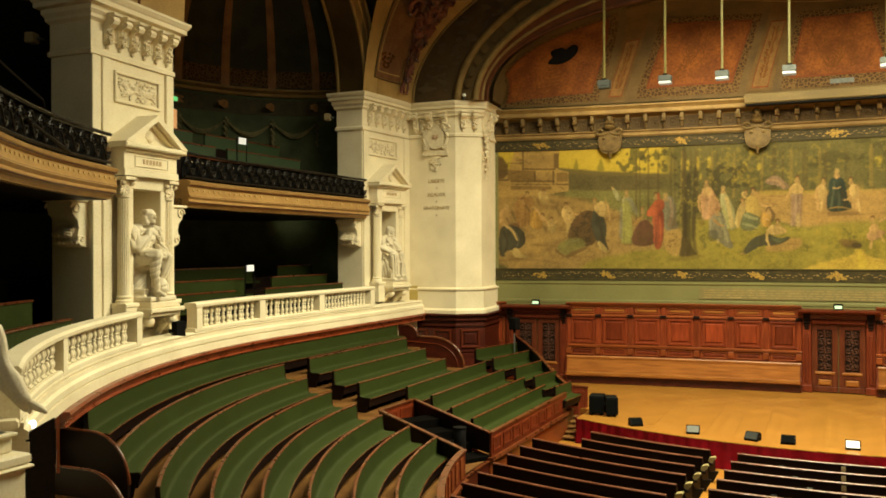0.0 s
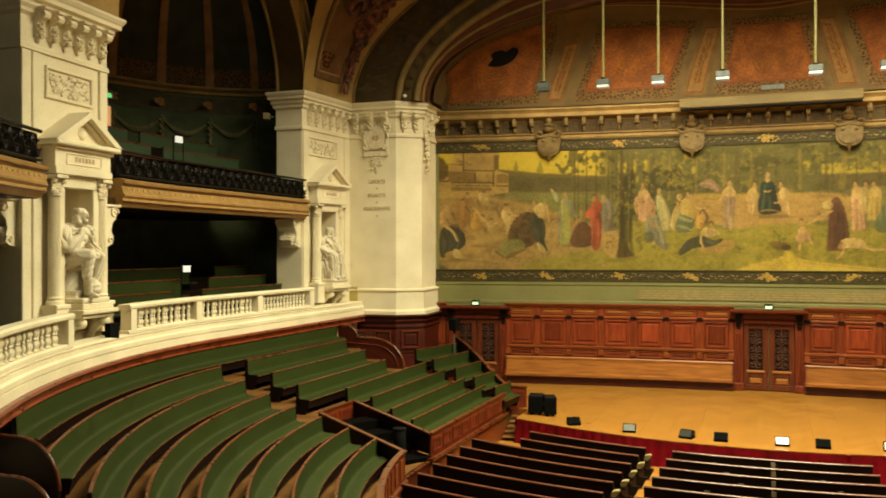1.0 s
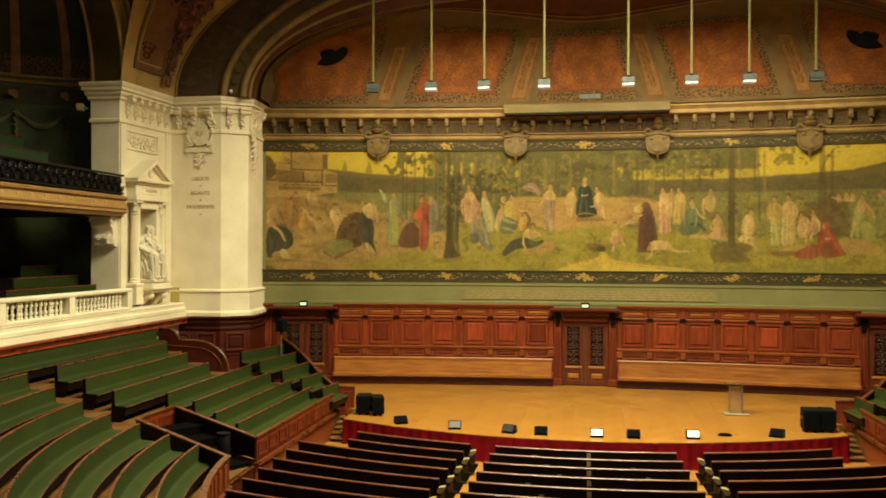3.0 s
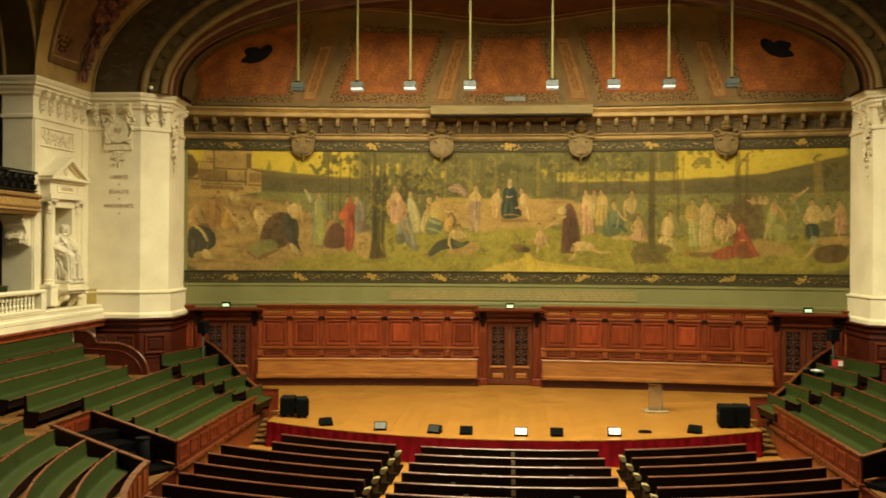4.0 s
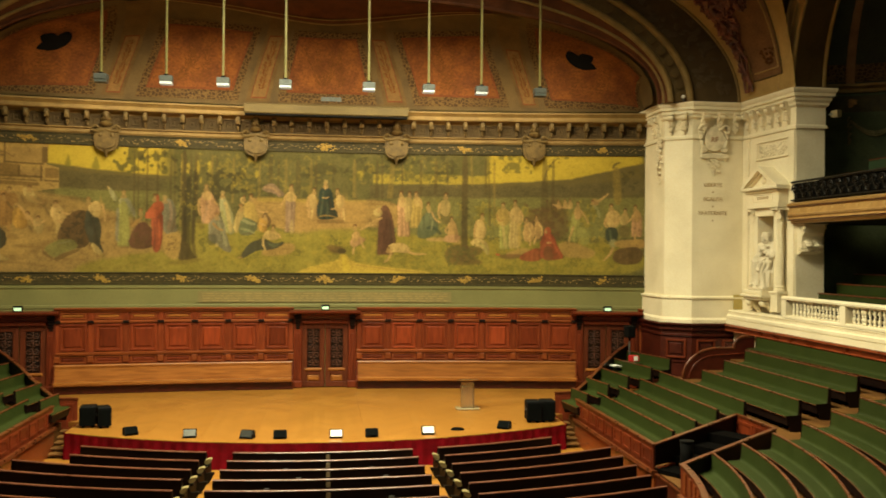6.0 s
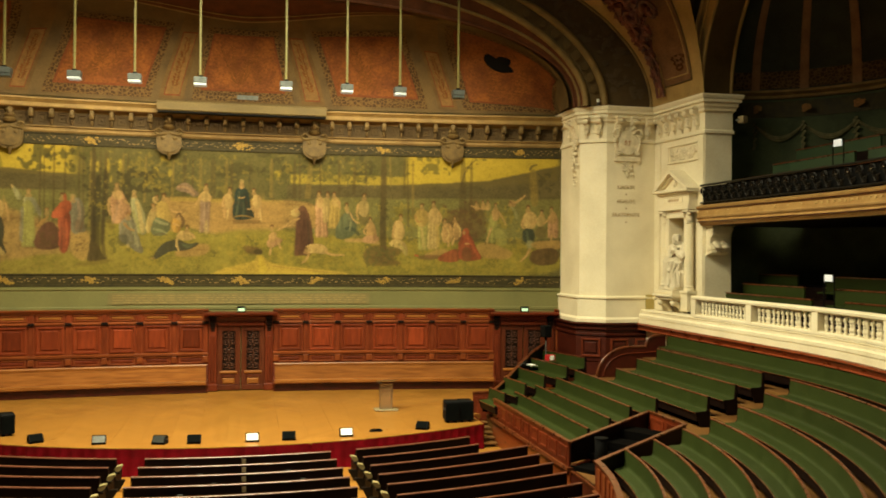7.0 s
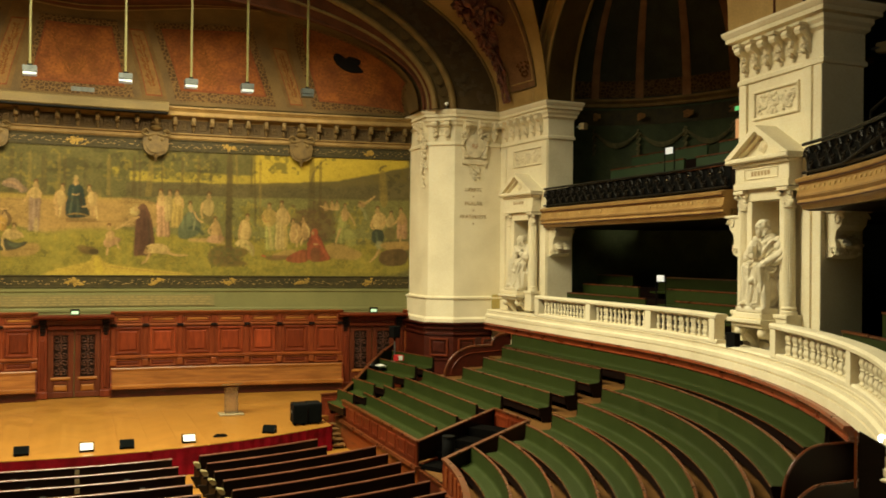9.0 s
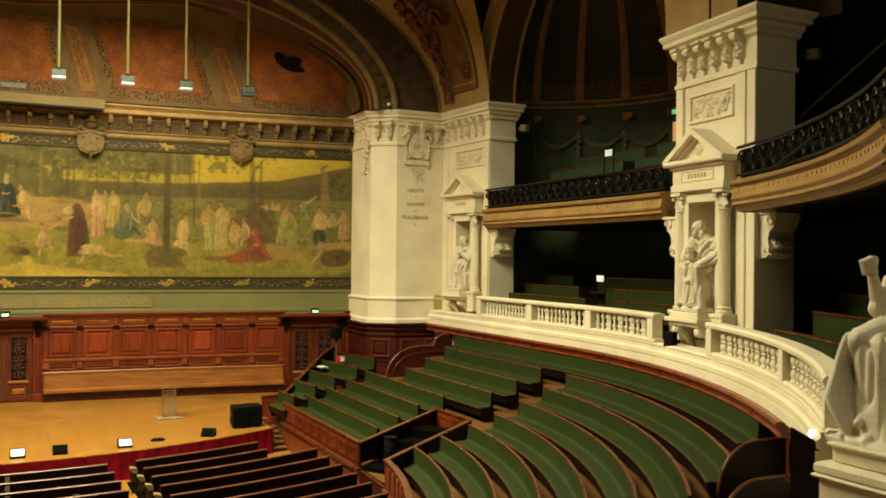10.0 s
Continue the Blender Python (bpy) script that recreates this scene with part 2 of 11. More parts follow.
g = Geo()
g.box((0, 13, -0.1), (40, 52, 0.2))
struct("floor", g, PARQUET, "honey oak parquet floor of the auditorium", "floor")

# stage platform
pts = stage_edge(SR) + [(7.45, 28.6), (13.2, 31.0), (12.9, 36.5), (-12.9, 36.5), (-13.2, 31.0), (-7.45, 28.6)]
g = Geo().prism(pts, (0, 0, 0.004), (1, 0, 0), (0, 1, 0), (0, 0, 1), STAGE - 0.03)
struct("stage_platform", g, OAK, "oak stage platform under the painted wall", "stage")

# walls that close the hall round and above the camera
g = Geo()
g.box((0, 37.4, 8), (30, 0.4, 20))
struct("wall_north", g, OLIVE, "plain wall behind the painted stage apse", "wall")
g = Geo()
g.box((0, -6.2, 9), (60, 0.4, 20))
struct("wall_south", g, DARKWALL, "dark plastered wall closing the hall", "wall")
for s, nm in ((-1, "wall_west"), (1, "wall_east")):
    g = Geo()
    g.box((s * 26.5, 13, 9), (0.4, 48, 20))
    struct(nm, g, DARKWALL, "dark plastered wall behind the side galleries", "wall")
g = Geo()
g.box((0, 13, 18.2), (54, 50, 0.3))
struct("ceiling", g, OLIVE, "plain ceiling above the hall", "ceiling")

# painted wall: dado, border, cornice
X1 = 12.9
WZ = {"wains": E - 2.17, "bord0": E - 1.30, "mur0": E - 0.82, "mur1": E + 3.90, "bord1": E + 4.34}
g = Geo().sweep([(-0.3, STAGE), (0, STAGE), (0, E + 5.7), (-0.3, E + 5.7)], wall_path(-X1, X1, 0, 40))
wall_n = struct("wall_painted", g, SAGE, "curved stage wall with sage green dado", "wall")

g = Geo().sweep([(0, WZ["wains"]), (0.03, WZ["wains"]), (0.03, WZ["wains"] + 0.10), (0.015, WZ["wains"] + 0.12), (0.015, WZ["bord0"] - 0.16),
                 (0.05, WZ["bord0"] - 0.12), (0.05, WZ["bord0"] - 0.03), (0.0, WZ["bord0"])], wall_path(-X1, X1, 0, 40))
struct("dado_moulding", g, SAGE, "sage green painted dado with narrow mouldings", "moulding")
for nm, a, b in (("border_low", "bord0", "mur0"), ("border_high", "mur1", "bord1")):
    z0, z1 = WZ[a], WZ[b]
    g = Geo().sweep([(0, z0), (0.05, z0), (0.05, z0 + 0.05), (0.025, z0 + 0.07), (0.025, z1 - 0.07), (0.05, z1 - 0.05), (0.05, z1), (0, z1)], wall_path(-X1, X1, 0, 40))
    struct("trim_" + nm, g, BORDER, "dark painted ornamental border round the mural", "border")

Z0 = WZ["bord1"]
g = Geo().sweep([(0, Z0), (0.08, Z0), (0.12, Z0 + 0.06), (0.12, Z0 + 0.16), (0.2, Z0 + 0.2), (0.2, Z0 + 0.72), (0.28, Z0 + 0.78), (0.62, Z0 + 0.82), (0.66, Z0 + 0.86), (0.66, Z0 + 0.98),
                 (0.74, Z0 + 1.06), (0.80, Z0 + 1.10), (0.80, Z0 + 1.16), (0.3, Z0 + 1.22), (0, Z0 + 1.3)], wall_path(-X1, X1, 0, 40))
cornice = struct("cornice", g, OCHRE, "ochre moulded cornice over the mural", "cornice")

# wainscot with its fixed bench, between the doors
# corner pillars
PB = [(12.55, 34.2), (12.55, 31.85), (13.35, 31.2), (15.35, 31.2), (15.6, 27.95), (16.62, 27.95), (16.62, 36.2), (12.55, 36.2)]


def offset_poly(pts, d):
    n, out = len(pts), []
    for i in range(n):
        a, b, c = Vector(pts[i - 1]), Vector(pts[i]), Vector(pts[(i + 1) % n])
        u, v = (b - a).normalized(), (c - b).normalized()
        n1, n2 = Vector((u.y, -u.x)), Vector((v.y, -v.x))
        m = (n1 + n2)
        out.append(tuple(b - m * (d / max(0.3, 1 + n1.dot(n2)))))
    return out


def stack(geo, pts, prof, s):
    """A shaft over a plan polygon with a profile of (out, z)."""
    rows = []
    for o, z in prof:
        rows.append([(s * x, y, z) for x, y in offset_poly(pts, -o)])
    geo.grid(rows, close_v=True)
    m = len(pts)
    k = len(geo.v) - m * len(prof)
    geo.f.append(tuple(range(k, k + m)))
    geo.f.append(tuple(range(len(geo.v) - m, len(geo.v))))
    return geo


def notched(pts, i, h0, h1, depth):
    """The plan with a recess cut into the side that begins at point i."""
    a, b = Vector(pts[i]), Vector(pts[i + 1])
    u = (b - a).normalized()
    n = Vector((u.y, -u.x))
    if n.x < 0:
        n = -n
    k = [a + u * h0, a + u * h0 + n * depth, a + u * h1 + n * depth, a + u * h1]
    return pts[:i + 1] + [tuple(q) for q in k] + pts[i + 1:]


NZ0, NZ1 = E - 1.20, E + 1.42     # the niches' foot and head
WB = E - 2.50          # foot of the white stone
CT = E + 5.62          # top of the pillars' cornice
for s in (-1, 1):
    if s < 0:
        PB[0], PB[-1] = (12.77, 34.2), (12.77, 36.2)
    else:
        PB[0], PB[-1] = (12.55, 34.2), (12.55, 36.2)
    g = stack(Geo(), PB, [(0.16, WB), (0.16, WB + 0.12), (0.08, WB + 0.2), (0.08, WB + 0.85), (0.13, WB + 0.9), (0.13, WB + 0.95), (0, WB + 1.0), (0, NZ0)], s)
    stack(g, notched(PB, 3, 3.26 / 2 - 0.23, 3.26 / 2 + 0.77, 0.55), [(0, NZ0), (0, NZ1)], s)
    stack(g, PB, [(0, NZ1), (0, CT - 1.35), (0.06, CT - 1.33), (0.06, CT - 1.24),
                          (0.02, CT - 1.2), (0.02, CT - 0.62), (0.10, CT - 0.55), (0.10, CT - 0.48), (0.16, CT - 0.40), (0.16, CT - 0.30), (0.24, CT - 0.27), (0.24, CT - 0.17), (0.27, CT - 0.14), (0.30, CT - 0.06), (0.30, CT)], s)
    pillar = thing("corner_pillar", (s * 14, 31.5, 0), "pale limestone corner pillar beside the stage", "pillar", "corner pillars", "structure")
    under("shaft", g, STONE, pillar)
    g = stack(Geo(), PB, [(0.10, 0), (0.10, 2.05), (0.14, 2.1), (0.14, WB - 0.56), (0.10, WB - 0.53), (0.19, WB - 0.47), (0.19, WB - 0.42), (0.11, WB - 0.40), (0.11, WB - 0.30), (0.21, WB - 0.25), (0.21, WB - 0.20), (0.15, WB - 0.18), (0.15, WB - 0.13), (0.30, WB - 0.06), (0.30, WB - 0.005)], s)
    under("wooden_base", g, DARKMAHOG, pillar, "panelled mahogany base")

# piers between the bays
PA = [(15.12, 17.43), (14.83, 14.53), (16.0, 14.53), (16.4, 17.43)]
LA = 2.914          # length of its niche face
for s in (-1, 1):
    pier = thing("pier", (s * 16, 16, 0), "pale limestone pier with a statue niche", "pillar", "piers", "structure")
    g = stack(Geo(), PA, [(0.0, WB), (0, NZ0)], s)
    stack(g, notched(PA, 0, LA - 1.56 - 0.5, LA - 1.56 + 0.5, 0.55), [(0, NZ0), (0, NZ1)], s)
    stack(g, PA, [(0, NZ1), (0, CT - 1.35), (0.06, CT - 1.33), (0.06, CT - 1.24), (0.02, CT - 1.2), (0.02, CT - 0.62), (0.10, CT - 0.55), (0.10, CT - 0.48), (0.16, CT - 0.40), (0.16, CT - 0.30), (0.28, CT - 0.27),
                          (0.28, CT - 0.17), (0.31, CT - 0.14), (0.36, CT - 0.06), (0.36, CT)], s)
    under("shaft", g, STONE, pier)

BANDWOOD = mat("glossy_red_band", (0.22, 0.042, 0.012), (0.12, 0.020, 0.006), 0.3, 2, 30, 0.08, stretch=(1, 1, 5), spec=0.5)
# parapet, wooden band and seating steps
for s in (-1, 1):
    path = [p for p in ring(0, s, 31.0) if p[1] > 7.6]
    g = Geo().sweep([(0.0, WB), (0, WB + 0.17), (0.045, WB + 0.175), (0.045, WB + 0.20), (0.01, WB + 0.205), (0.01, WB + 0.30), (0.06, WB + 0.34), (0.06, WB + 0.41), (0.10, WB + 0.415), (0.10, WB + 0.44), (0.07, WB + 0.445), (0.07, WB + 0.47), (0.12, WB + 0.50), (0.6, WB + 0.50), (0.6, 0), (0.3, 0), (0.3, WB)], lift(path, 0))
    struct("parapet", g, STONE, "pale limestone parapet curving round the seats", "parapet")
    z1 = ROWZ[0]
    g = Geo().sweep([(0.02, WB - 0.004), (-0.10, WB - 0.004), (-0.12, WB - 0.06), (-0.06, WB - 0.10), (-0.02, z1 + 0.04), (-0.06, z1), (0.02, z1), (0.25, z1), (0.25, WB - 0.004)], lift([p for p in path if p[1] > 9.9], 0))
    struct("wooden_band", g, BANDWOOD, "red mahogany band under the stone parapet", "trim")

g = Geo()
for s in (-1, 1):
    for i in range(8):
        zf = ROWZ[i] - 0.82
        z2 = 0.0
        off0, off1 = 0.28 if i == 0 else -ROWX[i] + 0.04, -(ROWX[i] + 0.82) + 0.035 if i < 7 else -FRONT_OFF + 0.05
        p0, p1 = ring(off0, s, 29.6, 0.5, i), ring(off1, s, 29.6, 0.5, i + 1)
        n = min(len(p0), len(p1))
        q0, q1 = [], []
        for k in range(n):
            a = p0[round(k * (len(p0) - 1) / (n - 1))]
            b = p1[round(k * (len(p1) - 1) / (n - 1))]
            q0.append(a)
            q1.append(b)
        rows = [[(a[0], a[1], 0.002), (a[0], a[1], zf), (b[0], b[1], zf), (b[0], b[1], 0.002)] for a, b in zip(q0, q1)]
        g.grid(rows, close_v=True)
        k = len(g.v) - 4 * len(rows)
        g.f.append((k, k + 1, k + 2, k + 3))
        g.f.append((len(g.v) - 4, len(g.v) - 3, len(g.v) - 2, len(g.v) - 1))
struct("seating_steps", g, STEPWOOD, "worn wooden tiers under the curved benches", "steps")

# ---- benches of the hemicycle ----
AISLE0, AISLE1 = 20.35, 21.55      # the aisle between curved and straight rows
FAR = [28.6, 27.75, 27.55, 27.4, 29.0, 28.65, 28.4, 28.1]


def clip_path(pts, keep):
    return [p for p in pts if keep(p[0], p[1])]


def bench(path, ztop, label, group, name="bench"):
    """One bench along a path whose normal points away from the hall's middle."""
    mid = path[len(path) // 2]
    b = thing(name, (mid[0], mid[1], ztop - 0.82), label, "bench", group)
    lp = lift(path, ztop)
    back = under("backrest", Geo().sweep([(-0.024, -0.03), (-0.034, -0.16), (-0.044, -0.30), (-0.052, -0.352), (-0.070, -0.382), (-0.10, -0.393), (-0.10, -0.43), (0.02, -0.43), (0.02, -0.03)], lp), GREEN, b, "", True)
    under("cap_rail", Geo().sweep([(-0.030, -0.026), (-0.034, -0.012), (-0.026, 0.0), (-0.006, 0.005), (0.018, 0.004), (0.026, -0.004), (0.026, -0.026)], lp), CAPWOOD, back, "worn brown wooden cap")
    seat = under("seat", Geo().sweep([(-0.10, -0.393), (-0.13, -0.397), (-0.25, -0.402), (-0.34, -0.405), (-0.368, -0.413), (-0.378, -0.430), (-0.370, -0.445), (-0.10, -0.44)], lp), GREEN, b, "", True)
    under("seat_edge", Geo().sweep([(-0.374, -0.424), (-0.386, -0.428), (-0.386, -0.442), (-0.372, -0.448)], lp), CAPWOOD, seat)
    # seat box, deepened in black to stand in for the shade below it
    under("seat_box", Geo().sweep([(-0.03, -0.452), (-0.345, -0.452), (-0.335, -0.655), (-0.03, -0.68)], lp), DARKWOOD, b, "black board under the seat, carried down over the shaded gap")
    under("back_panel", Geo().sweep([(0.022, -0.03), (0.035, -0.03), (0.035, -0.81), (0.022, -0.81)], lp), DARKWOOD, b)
    for j, sd in ((0, 1), (-1, -1)):
        p = path[j]
        nx, ny = p[2], p[3]
        q = path[1] if j == 0 else path[-2]
        t = Vector((p[0] - q[0], p[1] - q[1], 0)).normalized()
        prof = [(0.034, -0.81), (0.034, -0.004), (-0.032, -0.004), (-0.042, -0.20), (-0.052, -0.36), (-0.09, -0.398), (-0.36, -0.410), (-0.38, -0.45), (-0.35, -0.56), (-0.30, -0.60), (-0.26, -0.81)]
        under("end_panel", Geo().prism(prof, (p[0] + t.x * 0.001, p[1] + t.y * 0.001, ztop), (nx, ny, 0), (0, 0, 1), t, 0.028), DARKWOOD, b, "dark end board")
    # iron brackets
    d, last = 0.0, None
    for p in path[1:-1]:
        d += 0 if last is None else math.hypot(p[0] - last[0], p[1] - last[1])
        last = p
        if d >= 0.9 or d == 0:
            d = 0.0001
            nx, ny = p[2], p[3]
            o = (p[0] - 0.02 * nx, p[1] - 0.02 * ny, ztop - 0.815)
            gg = Geo().prism([(0, 0), (-0.16, 0), (-0.16, 0.04), (-0.10, 0.12), (-0.14, 0.20), (-0.14, 0.24), (0, 0.24)], o, (nx, ny, 0), (0, 0, 1), (-ny, nx, 0), 0.035)
            under("bracket", gg, BLACK, b)
    return b


LAB = "curved bench covered in green leathercloth with wooden cap"
LAB2 = "straight bench covered in green leathercloth with wooden cap"
for s in (-1, 1):
    for i in range(8):
        off = -ROWX[i]
        row = ring(off, s, 30.0, 0.35, i)
        near_y = 11.05 - 0.55 * i if i < 3 else 8.0
        near = ring(off, s, AISLE0 - 0.14 * i, 0.35, i, end=RA)
        near = clip_path(near, lambda x, y: y > near_y)
        y_end = FAR[i]
        y_beg = AISLE1 - 0.02 * i if i < 4 else 22.85 if i == 4 else 21.25 + (RX + off - 8.0) * 0.61
        far = [(s * (RX + off), y_end + (y_beg - y_end) * k / 8, s, 0) for k in range(9)]
        if i == 0:
            whole = ring(off, s, y_end, 0.35, 0)
            whole = clip_path(whole, lambda x, y: y > 11.2)
            bench(whole, ROWZ[0], "long green leathercloth bench against the wooden band", "hemicycle benches")
            continue
        bench(near, ROWZ[i], LAB, "hemicycle benches")
        bench(far, ROWZ[i], LAB2, "straight benches")

# ---- stalls: three blocks of dark pews ----
for k in range(9):
    r = SR + 1.4 + 0.93 * k
    z = 0.80
    for blk in (-1, 0, 1):
        if blk == 0:
            xa, xb = -2.35 - 0.06 * k, 2.35 + 0.06 * k
        else:
            xo = 6.45 if k < 2 else 7.72
            xi = 3.05 + 0.06 * k
            xa, xb = (xi, xo) if blk > 0 else (-xo, -xi)
        n = 14
        path = []
        for j in range(n + 1):
            x = xa + (xb - xa) * j / n
            y = SC - math.sqrt(r * r - x * x)
            path.append((x, y, x / r, (y - SC) / r, z))
        pw = thing("pew", ((xa + xb) / 2, path[n // 2][1], 0), "long dark-stained wooden pew on the parquet floor", "pew", "stalls pews")
        under("backrest", Geo().sweep([(-0.02, -0.76), (-0.02, -0.02), (0.02, -0.02), (0.02, -0.76)], path), DARKWOOD, pw)
        under("top_rail", Geo().sweep([(-0.03, -0.02), (-0.035, 0.0), (-0.02, 0.012), (0.008, 0.012), (0.022, 0.007), (0.034, -0.003), (0.037, -0.02)], path), PEWRAIL, pw, "polished brown top rail")
        under("seat", Geo().sweep([(-0.02, -0.36), (-0.40, -0.34), (-0.42, -0.37), (-0.40, -0.39), (-0.02, -0.40)], path), DARKWOOD, pw)
        for j in (0, n):
            p = path[j]
            o = (p[0], p[1], 0.004)
            inw = 0.05 if j == 0 else -0.05
            under("end_panel", Geo().prism([(0.03, 0), (-0.44, 0), (-0.44, 0.44), (-0.2, 0.5), (-0.03, 0.79), (0.03, 0.79)], o, (p[2], p[3], 0), (0, 0, 1), (-p[3], p[2], 0), -0.05 if j else 0.05), DARKWOOD, pw)

# ---- stage: painted wall, wainscot, doors ----


def on_wall(x, z, off):
    y = wall_y(x)
    return (x - off * x / WR, y - off * (y - WC) / WR, z)


def wall_patch(geo, x0, x1, z0, z1, o0, o1, n=1, bev=0.0):
    """A slab on the curved wall from offset o0 to o1, with a chamfered face."""
    xs = [x0 + (x1 - x0) * i / n for i in range(n + 1)]
    rows = []
    for i, x in enumerate(xs):
        b = bev if i == 0 else (-bev if i == n else 0)
        rows.append([on_wall(x, z0, o0), on_wall(x, z0, o1 - bev), on_wall(x + b, z0 + bev, o1), on_wall(x + b, z1 - bev, o1), on_wall(x, z1, o1 - bev), on_wall(x, z1, o0)])
    k = len(geo.v)
    geo.grid(rows, close_v=True)
    geo.f.append(tuple(range(k, k + 6)))
    geo.f.append(tuple(range(len(geo.v) - 6, len(geo.v))))
    return geo


def frame_patch(geo, x0, x1, z0, z1, w, o0, o1):
    wall_patch(geo, x0, x1, z0, z0 + w, o0, o1, 1, 0.012)
    wall_patch(geo, x0, x1, z1 - w, z1, o0, o1, 1, 0.012)
    wall_patch(geo, x0, x0 + w, z0 + w, z1 - w, o0, o1, 1, 0.012)
    wall_patch(geo, x1 - w, x1, z0 + w, z1 - w, o0, o1, 1, 0.012)
    return geo


WT = WZ["wains"]
REDFIELD = mat("deep_red_panel", (0.225, 0.038, 0.010), (0.13, 0.020, 0.006), 0.34, 2.0, 30, 0.1, stretch=(5, 5, 1), rnd=0.4, spec=0.4)
REDPANEL = mat("red_wainscot_wood", (0.215, 0.040, 0.010), (0.125, 0.021, 0.006), 0.36, 2.0, 30, 0.1, stretch=(6, 6, 0.8), rnd=0.2, spec=0.4)
for sx0, sx1 in ((-9.92, -1.226), (1.226, 9.92)):
    mx = (sx0 + sx1) / 2
    w = thing("wainscot", (mx, wall_y(mx), STAGE), "red mahogany wainscot with raised panels and a fixed bench", "panelling", "stage wainscot", "structure")
    under("backing", wall_patch(Geo(), sx0, sx1, STAGE, WT, 0.01, 0.06, 10), REDPANEL, w)
    under("top_cornice", Geo().sweep([(0.05, WT - 0.16), (0.12, WT - 0.14), (0.14, WT - 0.08), (0.2, WT - 0.05), (0.22, WT + 0.0), (0.05, WT + 0.02)], wall_path(sx0, sx1, 0, 10)), MAHOGH, w)
    under("upper_moulding", Geo().sweep([(0.05, WT - 0.56), (0.11, WT - 0.55), (0.13, WT - 0.50), (0.09, WT - 0.46), (0.05, WT - 0.44)], wall_path(sx0, sx1, 0, 10)), MAHOGH, w)
    under("lower_moulding", Geo().sweep([(0.05, WT - 1.76), (0.14, WT - 1.75), (0.16, WT - 1.68), (0.09, WT - 1.64), (0.05, WT - 1.62)], wall_path(sx0, sx1, 0, 10)), MAHOGH, w)
    n = 7
    bw = (sx1 - sx0) / n
    for i in range(n):
        a, b = sx0 + bw * i + 0.16, sx0 + bw * (i + 1) - 0.16
        q = under("upper_panel", frame_patch(Geo(), a, b, WT - 0.42, WT - 0.18, 0.05, 0.055, 0.10), MAHOGH, w)
        under("panel_field", wall_patch(Geo(), a + 0.09, b - 0.09, WT - 0.35, WT - 0.25, 0.05, 0.085, 1, 0.02), OAK, q)
        q = under("panel", frame_patch(Geo(), a, b, WT - 1.60, WT - 0.60, 0.075, 0.055, 0.115), REDFIELD, w)
        under("panel_field", wall_patch(Geo(), a + 0.14, b - 0.14, WT - 1.46, WT - 0.74, 0.05, 0.10, 1, 0.04), REDFIELD, q)
        q = under("lower_panel", frame_patch(Geo(), a, b, WT - 2.06, WT - 1.79, 0.05, 0.055, 0.10), MAHOGH, w)
        under("panel_field", wall_patch(Geo(), a + 0.09, b - 0.09, WT - 1.98, WT - 1.87, 0.05, 0.085, 1, 0.02), MAHOG, q)
    for i in range(n + 1):
        c = sx0 + bw * i
        c = min(max(c, sx0 + 0.1), sx1 - 0.1)
        st = under("stile", wall_patch(Geo(), c - 0.09, c + 0.09, WT - 2.06, WT - 0.14, 0.055, 0.10, 1, 0.012), REDPANEL, w)
        under("ebony_block", wall_patch(Geo(), c - 0.12, c + 0.12, WT - 0.57, WT - 0.46, 0.06, 0.17, 1, 0.015), DARKWOOD, st, "black carved capital")
        under("foot_block", wall_patch(Geo(), c - 0.11, c + 0.11, WT - 2.02, WT - 1.78, 0.06, 0.17, 1, 0.02), MAHOGH, st)
    under("bench_back", Geo().sweep([(0.06, WT - 2.10), (0.30, WT - 2.08), (0.33, WT - 2.12), (0.30, WT - 2.22), (0.36, WT - 2.70), (0.06, WT - 2.70)], wall_path(sx0 + 0.02, sx1 - 0.02, 0, 10)), OAK, w, "honey oak bench back")
    under("bench_seat", Geo().sweep([(0.06, WT - 2.71), (0.62, WT - 2.69), (0.68, WT - 2.72), (0.68, WT - 2.80), (0.60, WT - 2.84), (0.06, WT - 2.84)], wall_path(sx0 + 0.02, sx1 - 0.02, 0, 10)), OAK, w, "worn oak bench seat")
    under("plinth", Geo().sweep([(0.06, WT - 2.85), (0.5, WT - 2.85), (0.5, STAGE + 0.002), (0.06, STAGE + 0.002)], wall_path(sx0 + 0.02, sx1 - 0.02, 0, 10)), DARKMAHOG, w, "dark plinth")
    for ex in (sx0 + 0.0, sx1 - 0.06):
        g = Geo()
        p = [on_wall(ex, 0, 0), on_wall(ex, 0, 1)]
        u = Vector(p[1]) - Vector(p[0])
        g.prism([(0.06, WT - 2.1), (0.33, WT - 2.1), (0.42, WT - 2.6), (0.68, WT - 2.7), (0.70, WT - 2.82), (0.55, WT - 2.95), (0.5, STAGE + 0.002), (0.06, STAGE + 0.002)], p[0], u, (0, 0, 1), (1, 0, 0), 0.06)
        under("bench_end", g, MAHOG, w)

